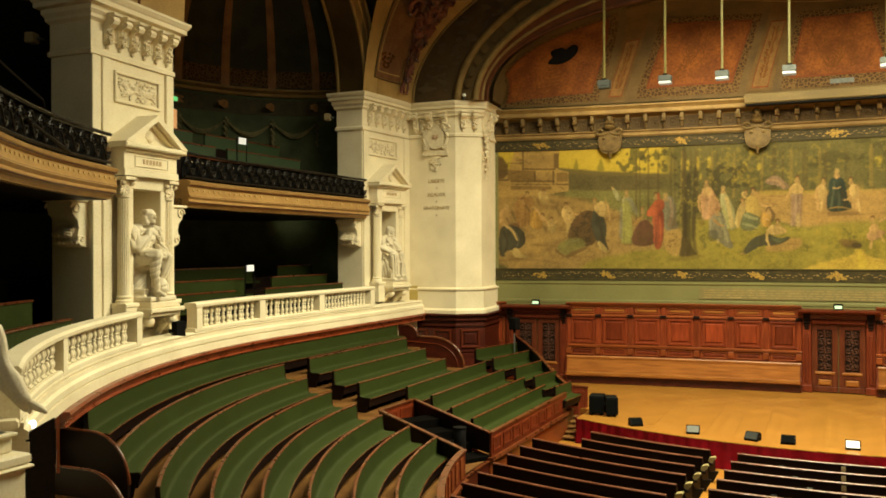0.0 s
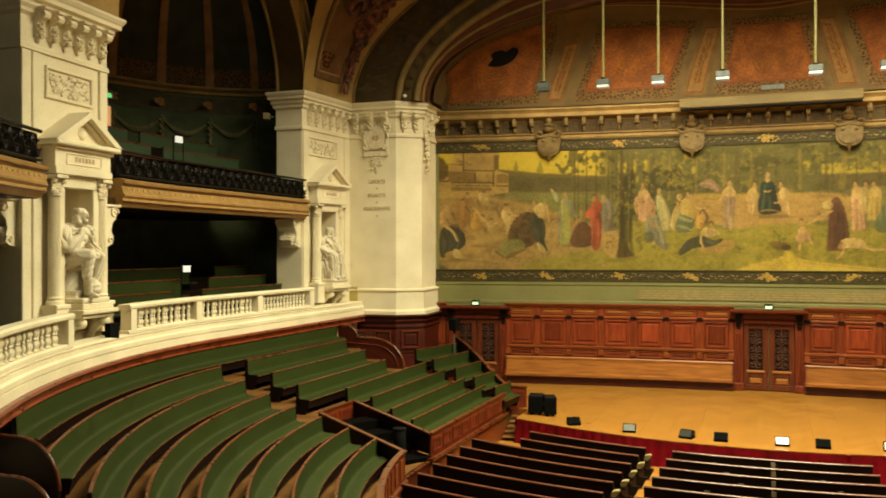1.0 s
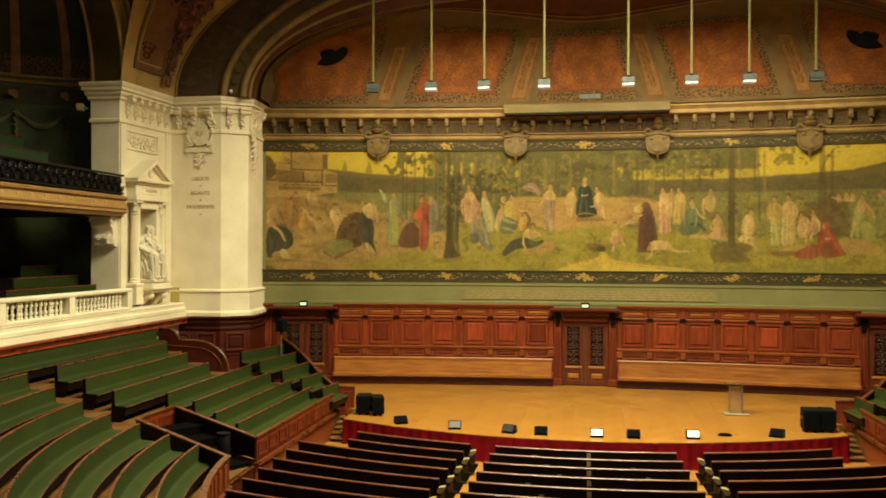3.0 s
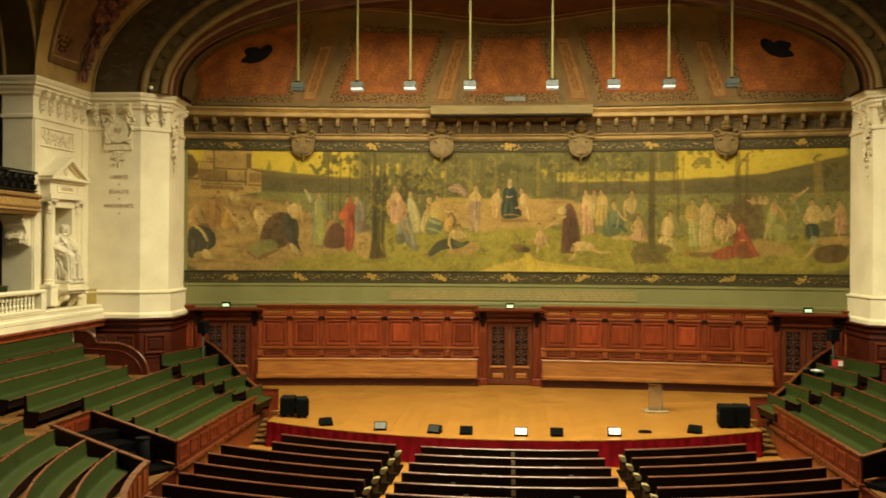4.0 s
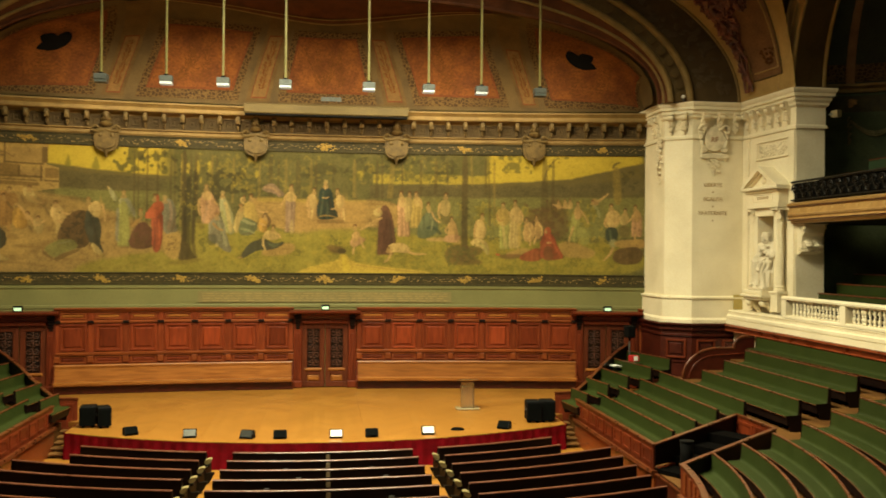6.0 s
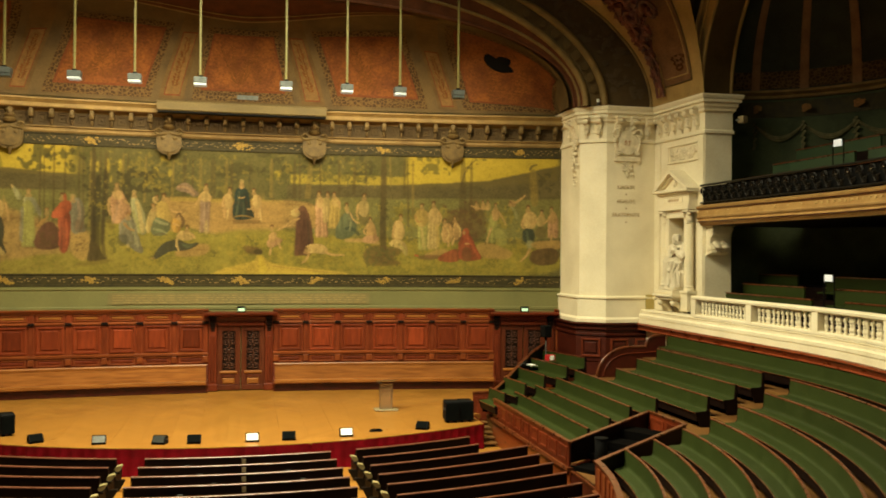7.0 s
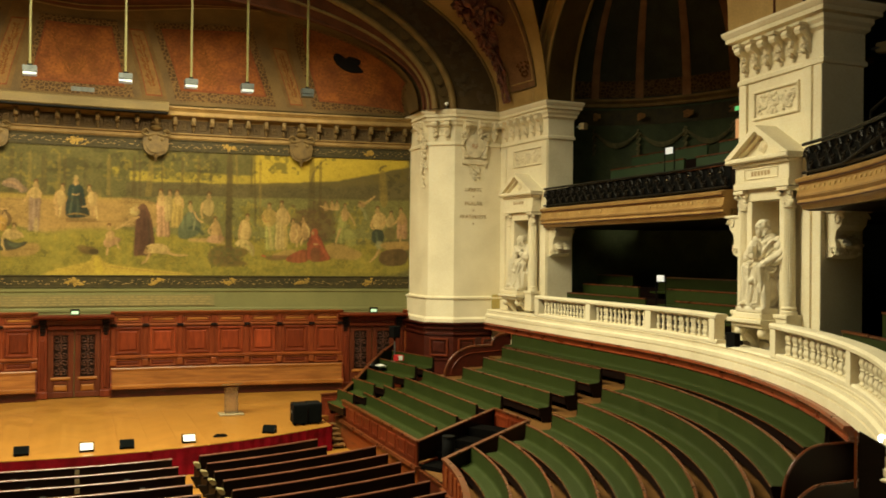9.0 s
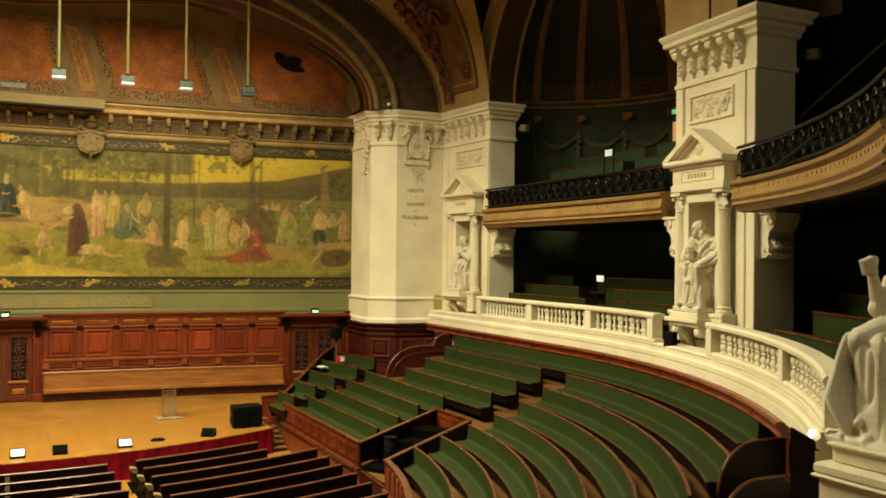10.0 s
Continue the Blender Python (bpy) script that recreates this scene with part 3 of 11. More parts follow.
GRILLEWOOD = mat("carved_dark_grille", (0.085, 0.026, 0.009), (0.05, 0.015, 0.006), 0.45, 6, 40, 0.2)
DOORWOOD = mat("dark_door_mahogany", (0.120, 0.027, 0.009), (0.070, 0.014, 0.005), 0.38, 2, 30, 0.1, stretch=(6, 6, 0.8), spec=0.35)
for k, cx in enumerate((-11.08, 0.0, 11.08)):
    dw, dh = 0.86, 2.62
    d = thing("door_%d" % (k + 1), (cx, wall_y(cx), STAGE), "closed double door of dark mahogany with carved grilles", "door", "stage doors", "structure")
    T = STAGE + dh
    for s in (-1, 1):
        a = cx + s * (dw + 0.20)
        fr = under("pilaster", wall_patch(Geo(), a - 0.16, a + 0.16, STAGE + 0.004, T + 0.18, 0.01, 0.16, 1, 0.02), MAHOG, d)
        under("fluting", wall_patch(Geo(), a - 0.07, a + 0.07, STAGE + 0.35, T - 0.5, 0.15, 0.20, 1, 0.02), MAHOG, fr)
        under("pilaster_base", wall_patch(Geo(), a - 0.19, a + 0.19, STAGE + 0.004, STAGE + 0.26, 0.02, 0.22, 1, 0.02), MAHOG, fr)
        g = Geo()
        for j in range(5):
            wall_patch(g, a - 0.13 + 0.012 * j, a + 0.13 - 0.012 * j, T + 0.14 - 0.12 * j, T + 0.25 - 0.12 * j, 0.05, 0.34 - 0.04 * j, 1, 0.02)
        under("console", g, DARKWOOD, fr, "dark carved scroll console")
    g = Geo().sweep([(0.02, T + 0.02), (0.14, T + 0.02), (0.16, T + 0.2), (0.30, T + 0.26), (0.54, T + 0.28), (0.60, T + 0.34), (0.60, T + 0.40), (0.02, T + 0.42)], wall_path(cx - dw - 0.5, cx + dw + 0.5, 0, 4))
    under("lintel", g, MAHOG, d)
    under("transom", wall_patch(Geo(), cx - dw - 0.04, cx + dw + 0.04, T - 0.12, T + 0.03, 0.02, 0.20, 1, 0.02), MAHOG, d)
    for s in (-1, 1):
        a, b = (cx + 0.012, cx + dw + 0.038) if s > 0 else (cx - dw - 0.038, cx - 0.012)
        lf = under("leaf", wall_patch(Geo(), a, b, STAGE + 0.01, T - 0.12, 0.01, 0.05, 1, 0.008), DOORWOOD, d)
        g = Geo()
        frame_patch(g, a, b, STAGE + 0.02, T - 0.13, 0.20, 0.05, 0.085)
        wall_patch(g, a + 0.20, b - 0.20, STAGE + 0.50, STAGE + 0.62, 0.05, 0.085, 1, 0.01)
        under("leaf_frame", g, DOORWOOD, lf)
        # paler oak colour gives the low panel and moulding their highlights
        under("low_panel", wall_patch(Geo(), a + 0.22, b - 0.22, STAGE + 0.24, STAGE + 0.48, 0.05, 0.10, 1, 0.05), OAK, lf)
        under("kick_moulding", wall_patch(Geo(), a + 0.1, b - 0.1, STAGE + 0.64, STAGE + 0.76, 0.05, 0.13, 1, 0.04), OAK, lf)
        # pierced iron grille of scrolls
        g = Geo()
        mx, z0, z1 = (a + b) / 2, STAGE + 0.82, T - 0.34
        for j in range(5):
            zc = z0 + (z1 - z0) * (j + 0.5) / 5
            for sd in (-1, 1):
                pts = []
                for q in range(12):
                    th = q * 0.62
                    rr = 0.125 - 0.008 * q
                    x = mx + sd * (0.13 - rr * math.cos(th))
                    pts.append(on_wall(x, zc + (rr * math.sin(th)) * (1 if j % 2 else -1), 0.075))
                g.tube(pts, 0.016, 4)
            g.blob(on_wall(mx, zc, 0.07), (0.05, 0.03, 0.05), 8, 5)
            for q in range(6):
                g.blob(on_wall(mx + 0.13 * math.cos(q + j), zc + 0.11 * math.sin(q + j), 0.065), (0.045, 0.02, 0.03), 6, 4, 0.5, q)
        g.tube([on_wall(mx, z0, 0.075), on_wall(mx, z1, 0.075)], 0.014, 4)
        under("grille", g, GRILLEWOOD, lf, "dark carved scroll grille")
        under("grille_backing", wall_patch(Geo(), a + 0.205, b - 0.205, STAGE + 0.78, T - 0.34, 0.05, 0.054), DARKWOOD, lf)
    sg = thing("exit_sign", (cx, wall_y(cx) - 0.5, T + 0.5), "small lit exit sign on the door lintel", "sign", "exit signs")
    hs = under("housing", wall_patch(Geo(), cx - 0.16, cx + 0.16, T + 0.425, T + 0.64, 0.40, 0.52, 1, 0.01), BLACK, sg)
    under("face", wall_patch(Geo(), cx - 0.12, cx + 0.12, T + 0.46, T + 0.57, 0.522, 0.526), EXITGLOW, hs, "glowing pale green face")

# panelled strips between the outer doors and the pillars
for s in (-1, 1):
    w = thing("wainscot_end", (s * 12.75, wall_y(s * 12.75), STAGE), "narrow dark mahogany panelling between door and pillar", "panelling", "wainscot ends", "structure")
    a, b = (12.305, 13.25) if s > 0 else (-13.25, -12.305)
    under("backing", wall_patch(Geo(), a, b, STAGE, WT, 0.01, 0.06, 2), MAHOG, w)
    under("top_cornice", Geo().sweep([(0.05, WT - 0.16), (0.12, WT - 0.14), (0.14, WT - 0.08), (0.2, WT - 0.05), (0.22, WT + 0.0), (0.05, WT + 0.02)], wall_path(a, b, 0, 2)), MAHOGH, w)
    for z0, z1 in ((WT - 0.46, WT - 0.20), (WT - 1.62, WT - 0.58), (WT - 2.9, WT - 1.78)):
        m = under("panel", frame_patch(Geo(), a + 0.08, b - 0.08, z0, z1, 0.06, 0.055, 0.10), MAHOGH, w)
        under("panel_field", wall_patch(Geo(), a + 0.17, b - 0.17, z0 + 0.09, z1 - 0.09, 0.05, 0.085, 1, 0.02), REDFIELD, m)

# cornice blocks, border rosettes, cartouches
ZC = WZ["bord1"]
# dark brown colour stands in for the deep shade between the brackets
SHADEBROWN = mat("shade_brown_coffers", (0.080, 0.051, 0.019), (0.050, 0.032, 0.013), 0.7, 3, 30, 0.15, spec=0.2)
FRIEZE = mat("darker_ochre", (0.155, 0.100, 0.033), (0.10, 0.064, 0.022), 0.6, 4, 30, 0.2, spec=0.3)
under("frieze_ground", Geo().sweep([(0.19, ZC + 0.24), (0.206, ZC + 0.24), (0.206, ZC + 0.715), (0.19, ZC + 0.715)], wall_path(-X1, X1, 0, 40)), SHADEBROWN, cornice, "dark brown ground for the deep shade between the brackets")
for i in range(37):
    x = -12.25 + i * 24.5 / 36
    g = Geo()
    wall_patch(g, x - 0.085, x + 0.085, ZC + 0.50, ZC + 0.80, 0.19, 0.55, 1, 0.02)
    wall_patch(g, x - 0.06, x + 0.06, ZC + 0.36, ZC + 0.52, 0.19, 0.36, 1, 0.03)
    g.blob(on_wall(x, ZC + 0.35, 0.27), (0.06, 0.08, 0.09), 8, 5)
    g.blob(on_wall(x, ZC + 0.62, 0.53), (0.085, 0.07, 0.10), 8, 6)
    under("modillion", g, FRIEZE, cornice)
    if i < 36:
        xm = x + 24.5 / 72
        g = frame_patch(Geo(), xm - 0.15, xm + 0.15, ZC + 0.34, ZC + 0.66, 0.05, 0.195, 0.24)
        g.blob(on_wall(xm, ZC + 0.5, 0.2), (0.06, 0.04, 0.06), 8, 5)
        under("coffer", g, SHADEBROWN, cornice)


def rosette(x, z, w, tilt, big):
    th = thing("gilt_rosette", on_wall(x, z, 0.03), "gilded leaf ornament on the dark border", "ornament", "border ornaments")
    rnd = random.Random(int(x * 50 + z * 7))
    g = Geo()
    for j in range(40 if big else 28):
        a = rnd.uniform(0, 6.28)
        r = rnd.uniform(0.0, w)
        px, pz = r * math.cos(a), 0.45 * r * math.sin(a) + tilt * r * math.cos(a)
        g.blob(on_wall(x + px, z + pz, 0.03), (rnd.uniform(0.03, 0.075), 0.012, rnd.uniform(0.02, 0.05)), 7, 5, 0.5, j)
    under("leaves", g, GILT, th)


for z, lst in (((WZ["mur1"] + WZ["bord1"]) / 2, (-10.9, -5.42, 0.0, 5.42, 10.9)), ((WZ["bord0"] + WZ["mur0"]) / 2, (-10.95, -8.3, -5.5, -2.8, 0.0, 2.8, 5.5, 8.3, 10.95))):
    for x in lst:
        rosette(x, z, 0.36 if x == 0 else 0.30, 0.0 if x == 0 else (0.25 if z < E + 1 and x > 0 else -0.2), x == 0)
g = Geo()
rnd = random.Random(4)
for z in ((WZ["mur1"] + WZ["bord1"]) / 2, (WZ["bord0"] + WZ["mur0"]) / 2):
    for i in range(330):
        x = -12.5 + 25 * (i + rnd.random()) / 330
        g.blob(on_wall(x, z + rnd.uniform(-0.10, 0.10), 0.027), (rnd.uniform(0.02, 0.07), 0.004, rnd.uniform(0.010, 0.025)), 6, 4)
tagged(part("border_leaves", g, OCHRE), "small painted leaves scattered along the dark borders", "ornament", "", "stuff")

for x in (-8.15, -2.72, 2.72, 8.15):
    CART = bpy.data.materials.get("cartouche_ochre") or mat("cartouche_ochre", (0.17, 0.112, 0.038), (0.10, 0.064, 0.022), 0.6, 5, 40, 0.3, spec=0.3)
    c = thing("cartouche", on_wall(x, E + 4.3, 0.3), "ochre carved cartouche hanging from the cornice", "ornament", "cartouches")
    g = Geo()
    zc = E + 4.17
    y = on_wall(x, 0, 0.18)[1]
    shield = [(math.cos(t) * 0.52 * (1 - 0.12 * math.cos(2 * t)), math.sin(t) * 0.50) for t in [i * math.pi / 12 for i in range(24)]]
    g.prism(shield, (x, y, zc), (1, 0, 0), (0, 0, 1), (0, -1, 0), 0.10)
    g.prism([(p[0] * 0.8, p[1] * 0.8) for p in shield], (x, y - 0.10, zc), (1, 0, 0), (0, 0, 1), (0, -1, 0), 0.05)
    under("shield", g, CART, c)
    for s in (-1, 1):
        g = Geo()
        g.tube([(x + s * (0.45 - 0.16 * math.cos(0.5 * q)) - s * 0.02 * q, y - 0.15, zc + 0.32 + (0.18 - 0.012 * q) * math.sin(0.5 * q)) for q in range(13)], 0.055, 6)
        g.blob((x + s * 0.22, y - 0.16, zc + 0.12), (0.08, 0.05, 0.08), 8, 5)
        under("scroll", g, CART, c)
    g = Geo().lathe([(0.05, 0.42), (0.2, 0.46), (0.24, 0.56), (0.15, 0.62), (0.2, 0.7), (0.12, 0.8), (0.18, 0.88), (0.08, 1.0), (0.0, 1.1)], (x, y - 0.12, zc), 10)
    under("finial", g, CART, c, "", True)
    g = Geo().lathe([(0.0, -0.72), (0.05, -0.66), (0.03, -0.6), (0.08, -0.52), (0.10, -0.44)], (x, y - 0.06, zc), 8)
    under("drop", g, CART, c, "", True)

# roller-screen housing on the cornice
g = Geo().sweep([(0.2, ZC + 0.86), (1.15, ZC + 0.86), (1.2, ZC + 0.90), (1.2, ZC + 1.20), (1.1, ZC + 1.24), (0.2, ZC + 1.24)], wall_path(-3.15, 3.15, 0, 6))
sh = thing("screen_housing", (0, 34, ZC + 1), "long ochre-brown housing of a roller screen on the cornice", "housing")
under("body", g, mat("olive_housing_paint", (0.135, 0.096, 0.032), (0.10, 0.070, 0.024), 0.6, 1.5, 25, 0.1, stretch=(0.5, 1, 3), spec=0.25), sh)
# black strip standing in for the shade beneath the housing
under("underside", Geo().sweep([(0.82, ZC + 0.80), (1.18, ZC + 0.80), (1.18, ZC + 0.858), (0.82, ZC + 0.858)], wall_path(-3.12, 3.12, 0, 6)), BLACK, sh, "black strip for the shade under the housing")

# inscription strip of unreadable small writing
ins = thing("inscription_panel", on_wall(0, WT + 0.5, 0.05), "long pale panel of small unreadable writing in the dado", "panel", "", "structure")
under("ground", wall_patch(Geo(), -4.85, 4.95, WT + 0.20, WT + 0.62, 0.012, 0.045, 12), mat("faded_gilt_ground", (0.20, 0.16, 0.055), (0.16, 0.13, 0.045), 0.6, 2, 40, 0.05), ins)
g = Geo()
rnd = random.Random(9)
for r in range(4):
    x = -4.7
    while x < 4.7:
        l = rnd.uniform(0.12, 0.5)
        wall_patch(g, x, min(4.8, x + l), WT + 0.245 + 0.09 * r, WT + 0.285 + 0.09 * r, 0.045, 0.049)
        x += l + 0.07
under("writing_bars", g, mat("worn_writing", (0.30, 0.22, 0.07), (0.22, 0.16, 0.05), 0.6, 6, 40, 0.0), ins)

# ---- mural: one sheet of plaster, its picture laid on stroke by stroke ----
mural = thing("mural", on_wall(0, E + 1.5, 0.02), "wide allegorical mural of a sacred grove in faded greens and golds", "painting")
M0, M1 = WZ["mur0"], WZ["mur1"]
XL, XR = -12.62, 12.62
RES = 0.0125
CW, CH = int((XR - XL) / RES), int((M1 - M0) / RES)
GX, GZ = np.meshgrid(XL + (np.arange(CW) + 0.5) * RES, M0 + (np.arange(CH) + 0.5) * RES)
PICT = np.zeros((CH, CW, 3), np.float32)
GRNG = np.random.default_rng(5)
TINT = np.array((0.86, 0.97, 1.05))


def pigment(r, g, b):
    """Linear paint colour from the familiar 0 to 255 scale."""
    c = np.array((r, g, b)) / 255.0
    return np.where(c < 0.04, c / 12.92, ((c + 0.055) / 1.055) ** 2.4) * TINT


def cloud(size, sx=1.0):
    """Soft value noise over the picture, between 0 and 1."""
    nx, nz = int((XR - XL) / (size * sx)) + 3, int((M1 - M0) / size) + 3
    a = GRNG.random((nz, nx))
    u, v = (GX - XL) / (size * sx), (GZ - M0) / size
    i, j = u.astype(int), v.astype(int)
    u, v = u - i, v - j
    u, v = u * u * (3 - 2 * u), v * v * (3 - 2 * v)
    return (a[j, i] * (1 - u) + a[j, i + 1] * u) * (1 - v) + (a[j + 1, i] * (1 - u) + a[j + 1, i + 1] * u) * v


BRUSH = 0.6 * cloud(0.045) + 0.25 * cloud(0.12) + 0.15 * cloud(0.4)
BROAD = 0.6 * cloud(0.5, 1.6) + 0.4 * cloud(0.16, 1.6)


FOLD = cloud(0.70, 0.14) * 0.75 + cloud(0.25, 0.25) * 0.25


def blur(m, r):
    for ax in (0, 1):
        for k in range(2):
            c = np.cumsum(np.concatenate([np.repeat(np.take(m, [0], ax), r + 1, ax), m, np.repeat(np.take(m, [-1], ax), r, ax)], ax), ax)
            n = m.shape[ax]
            m = (np.take(c, range(2 * r + 1, 2 * r + 1 + n), ax) - np.take(c, range(n), ax)) / (2 * r + 1)
    return m


def rounded(pts, turns=2):
    for k in range(turns):
        q = []
        for i in range(len(pts)):
            (ax, az), (bx, bz) = pts[i], pts[(i + 1) % len(pts)]
            q += [(ax * 0.75 + bx * 0.25, az * 0.75 + bz * 0.25), (ax * 0.25 + bx * 0.75, az * 0.25 + bz * 0.75)]
        pts = q
    return pts


def lay(colour, i0, i1, j0, j1, mask, alpha, mottle=0.16):
    b = BRUSH[j0:j1, i0:i1]
    m = np.clip(mask * (0.75 + 0.5 * b), 0, 1)[..., None] * alpha
    c = np.asarray(colour) * np.ones((1, 1, 3)) * (1 + mottle * (2 * BROAD[j0:j1, i0:i1] - 1) + mottle * (2 * b - 1))[..., None]
    PICT[j0:j1, i0:i1] = PICT[j0:j1, i0:i1] * (1 - m) + c * m


def fill(colour, pts, soft=0.03, alpha=0.9, turns=2, mottle=0.22, folds=0.0):
    """A painted area with a soft, slightly broken edge."""
    pts = rounded(pts, turns) if turns else pts
    r = max(1, int(soft / RES))
    pad = 3 * r + 2
    xs, zs = [p[0] for p in pts], [p[1] for p in pts]
    i0, i1 = max(0, int((min(xs) - XL) / RES) - pad), min(CW, int((max(xs) - XL) / RES) + pad)
    j0, j1 = max(0, int((min(zs) - M0) / RES) - pad), min(CH, int((max(zs) - M0) / RES) + pad)
    if i1 - i0 < 2 or j1 - j0 < 2:
        return
    X, Z = GX[j0:j1, i0:i1], GZ[j0:j1, i0:i1]
    w = 1.2 * soft
    X = X + w * (2 * BRUSH[j0:j1, i0:i1] - 1)
    Z = Z + w * (2 * BROAD[j0:j1, i0:i1] - 1)
    m = np.zeros(X.shape, bool)
    for (ax, az), (bx, bz) in zip(pts, pts[1:] + pts[:1]):
        if az != bz:
            m ^= ((az > Z) != (bz > Z)) & (X < (bx - ax) * (Z - az) / (bz - az) + ax)
    m = m.astype(np.float32)
    if folds:
        lay(C_UNDER, i0, i1, j0, j1, blur(m, r + 1), 0.40 * alpha, mottle)
        lit = 1.16 - 0.42 * np.clip((X - min(xs)) / max(0.05, max(xs) - min(xs)), 0, 1) - 0.10 * np.clip((max(zs) - Z) / max(0.05, max(zs) - min(zs)), 0, 1)
        k = (lit * (1 + folds * (2 * FOLD[j0:j1, i0:i1] - 1)))[..., None]
        colour = np.asarray(colour)[None, None, :] * k
    lay(colour, i0, i1, j0, j1, blur(m, r), alpha, mottle)


def stroke(colour, pts, w0, w1, soft=0.02, alpha=0.9):
    """A tapering brush stroke along a bent line."""
    v = [Vector(p) for p in pts]
    L, R = [], []
    for i, p in enumerate(v):
        t = (v[min(i + 1, len(v) - 1)] - v[max(i - 1, 0)]).normalized()
        w = w0 + (w1 - w0) * i / (len(v) - 1)
        L.append((p.x - t.y * w / 2, p.y + t.x * w / 2))
        R.append((p.x + t.y * w / 2, p.y - t.x * w / 2))
    fill(colour, L + R[::-1], soft, alpha, 1)


def leafy(colour, x0, x1, z0, z1, size, cover, alpha=0.8, seed=1, edge=0.25):
    """Broken foliage: patches of noise that thin out towards the edges."""
    i0, i1 = max(0, int((x0 - XL) / RES)), min(CW, int((x1 - XL) / RES))
    j0, j1 = max(0, int((z0 - M0) / RES)), min(CH, int((z1 - M0) / RES))
    if i1 - i0 < 2 or j1 - j0 < 2:
        return
    global GRNG
    GRNG = np.random.default_rng(seed)
    n = (0.5 * cloud(size * 2.2) + 0.5 * cloud(size))[j0:j1, i0:i1]
    X, Z = GX[j0:j1, i0:i1], GZ[j0:j1, i0:i1]
    e = np.minimum(np.minimum((X - x0) / (x1 - x0), (x1 - X) / (x1 - x0)) / edge, np.minimum((Z - z0) / (z1 - z0), (z1 - Z) / (z1 - z0) + (1.0 if z1 >= M1 - 0.15 else 0)) / edge)
    m = np.clip((n - (1 - cover) + 0.35 * np.clip(e, 0, 1) - 0.35) * 9, 0, 1)
    lay(colour, i0, i1, j0, j1, blur(m, 1), alpha)


def oval_mark(x, z, r, hair):
    """A small rounded mark with a dark crest, blended into the shape below."""
    r *= 0.74
    hair = np.asarray(hair) * 0.72
    fill(C_TAN * 0.80, [(x - r * 0.45, z - r * 0.4), (x + r * 0.45, z - r * 0.4), (x + r * 1.5, z - r * 2.3), (x, z - r * 2.8), (x - r * 1.5, z - r * 2.3)], 0.02, 0.7)
    fill(hair, [(x - r * 1.05, z - r * 0.5), (x - r * 0.9, z + r * 0.8), (x, z + r * 1.25), (x + r * 0.9, z + r * 0.8), (x + r * 1.05, z - r * 0.5), (x, z - r * 0.5)], 0.016, 0.92)
    fill(C_TAN * 0.84, [(x - r * 0.62, z + r * 0.25), (x + r * 0.40, z + r * 0.35), (x + r * 0.45, z - r * 0.8), (x - r * 0.1, z - r * 1.25), (x - r * 0.6, z - r * 0.7)], 0.012, 0.85)


def robe(colour, xt, zt, xb, zb, wt, wb, n=5):
    """Falling drapery: a soft widening shape with folds."""
    c = np.asarray(colour)
    k = random.Random(int(xt * 100) + int(zb * 50))
    wob = lambda: k.uniform(-0.06, 0.06) * wb
    fill(c, [(xt - wt / 2, zt), (xt + wt / 2, zt), (xt * 0.5 + xb * 0.5 + (wt * 0.45 + wb * 0.55) / 2 + wob(), (zt + zb) / 2), (xb + wb / 2, zb + 0.06), (xb + wb * 0.4, zb), (xb + wob(), zb + 0.03), (xb - wb * 0.4, zb), (xb - wb / 2, zb + 0.06), (xt * 0.5 + xb * 0.5 - (wt * 0.45 + wb * 0.55) / 2 + wob(), (zt + zb) / 2)], 0.025, 0.92, 2, 0.3, 0.35)
    for i in range(n):
        f = (i + 0.5) / n - 0.5 + k.uniform(-0.08, 0.08)
        s = k.uniform(0.05, 0.35)
        tone = 0.66 if i % 2 else 1.16
        a, b = (xt + f * wt + (xb - xt) * s, zt + (zb - zt) * s), (xb + f * wb * 0.9, zb + 0.05)
        stroke(c * tone, [a, ((a[0] + b[0]) / 2 + wob(), (a[1] + b[1]) / 2), b], 0.02, wb / n * 0.55, 0.018, 0.55)


C_UNDER = pigment(74, 54, 30)
C_SKY = pigment(184, 150, 48)
C_WOOD = pigment(94, 82, 42)
C_HEDGE = pigment(92, 76, 42)
C_FARGREEN = pigment(116, 103, 52)
C_LEAF = pigment(88, 78, 36)
C_LEAFD = pigment(66, 56, 30)
C_GOLD = pigment(150, 122, 44)
C_SAND = pigment(148, 112, 60)
C_SANDD = pigment(116, 85, 42)
C_GRASS = pigment(132, 112, 43)
C_GRASSD = pigment(112, 98, 36)
C_STONE = pigment(160, 122, 64)
C_STONED = pigment(92, 66, 34)
C_TERRACE = pigment(158, 118, 62)
C_WATER = pigment(176, 140, 54)
C_BROWN = pigment(92, 66, 36)
C_DARK = pigment(58, 46, 28)
C_BARK = pigment(84, 66, 34)
C_BARKL = pigment(128, 102, 46)
C_TAN = pigment(176, 132, 76)
C_TANL = pigment(186, 146, 84)
C_TAND = pigment(152, 108, 55)
C_DUSK = pigment(112, 76, 38)
C_NAVY = pigment(66, 60, 42)
C_BLUED = pigment(46, 52, 40)
C_RED = pigment(168, 82, 46)
C_REDD = pigment(142, 68, 40)
C_MAROON = pigment(92, 58, 38)
C_PINK = pigment(178, 128, 84)
C_MAUVE = pigment(146, 112, 82)
C_GREYB = pigment(122, 108, 82)
C_PALEB = pigment(148, 134, 88)
C_TEALP = pigment(98, 96, 62)
C_CREAM = pigment(174, 140, 80)
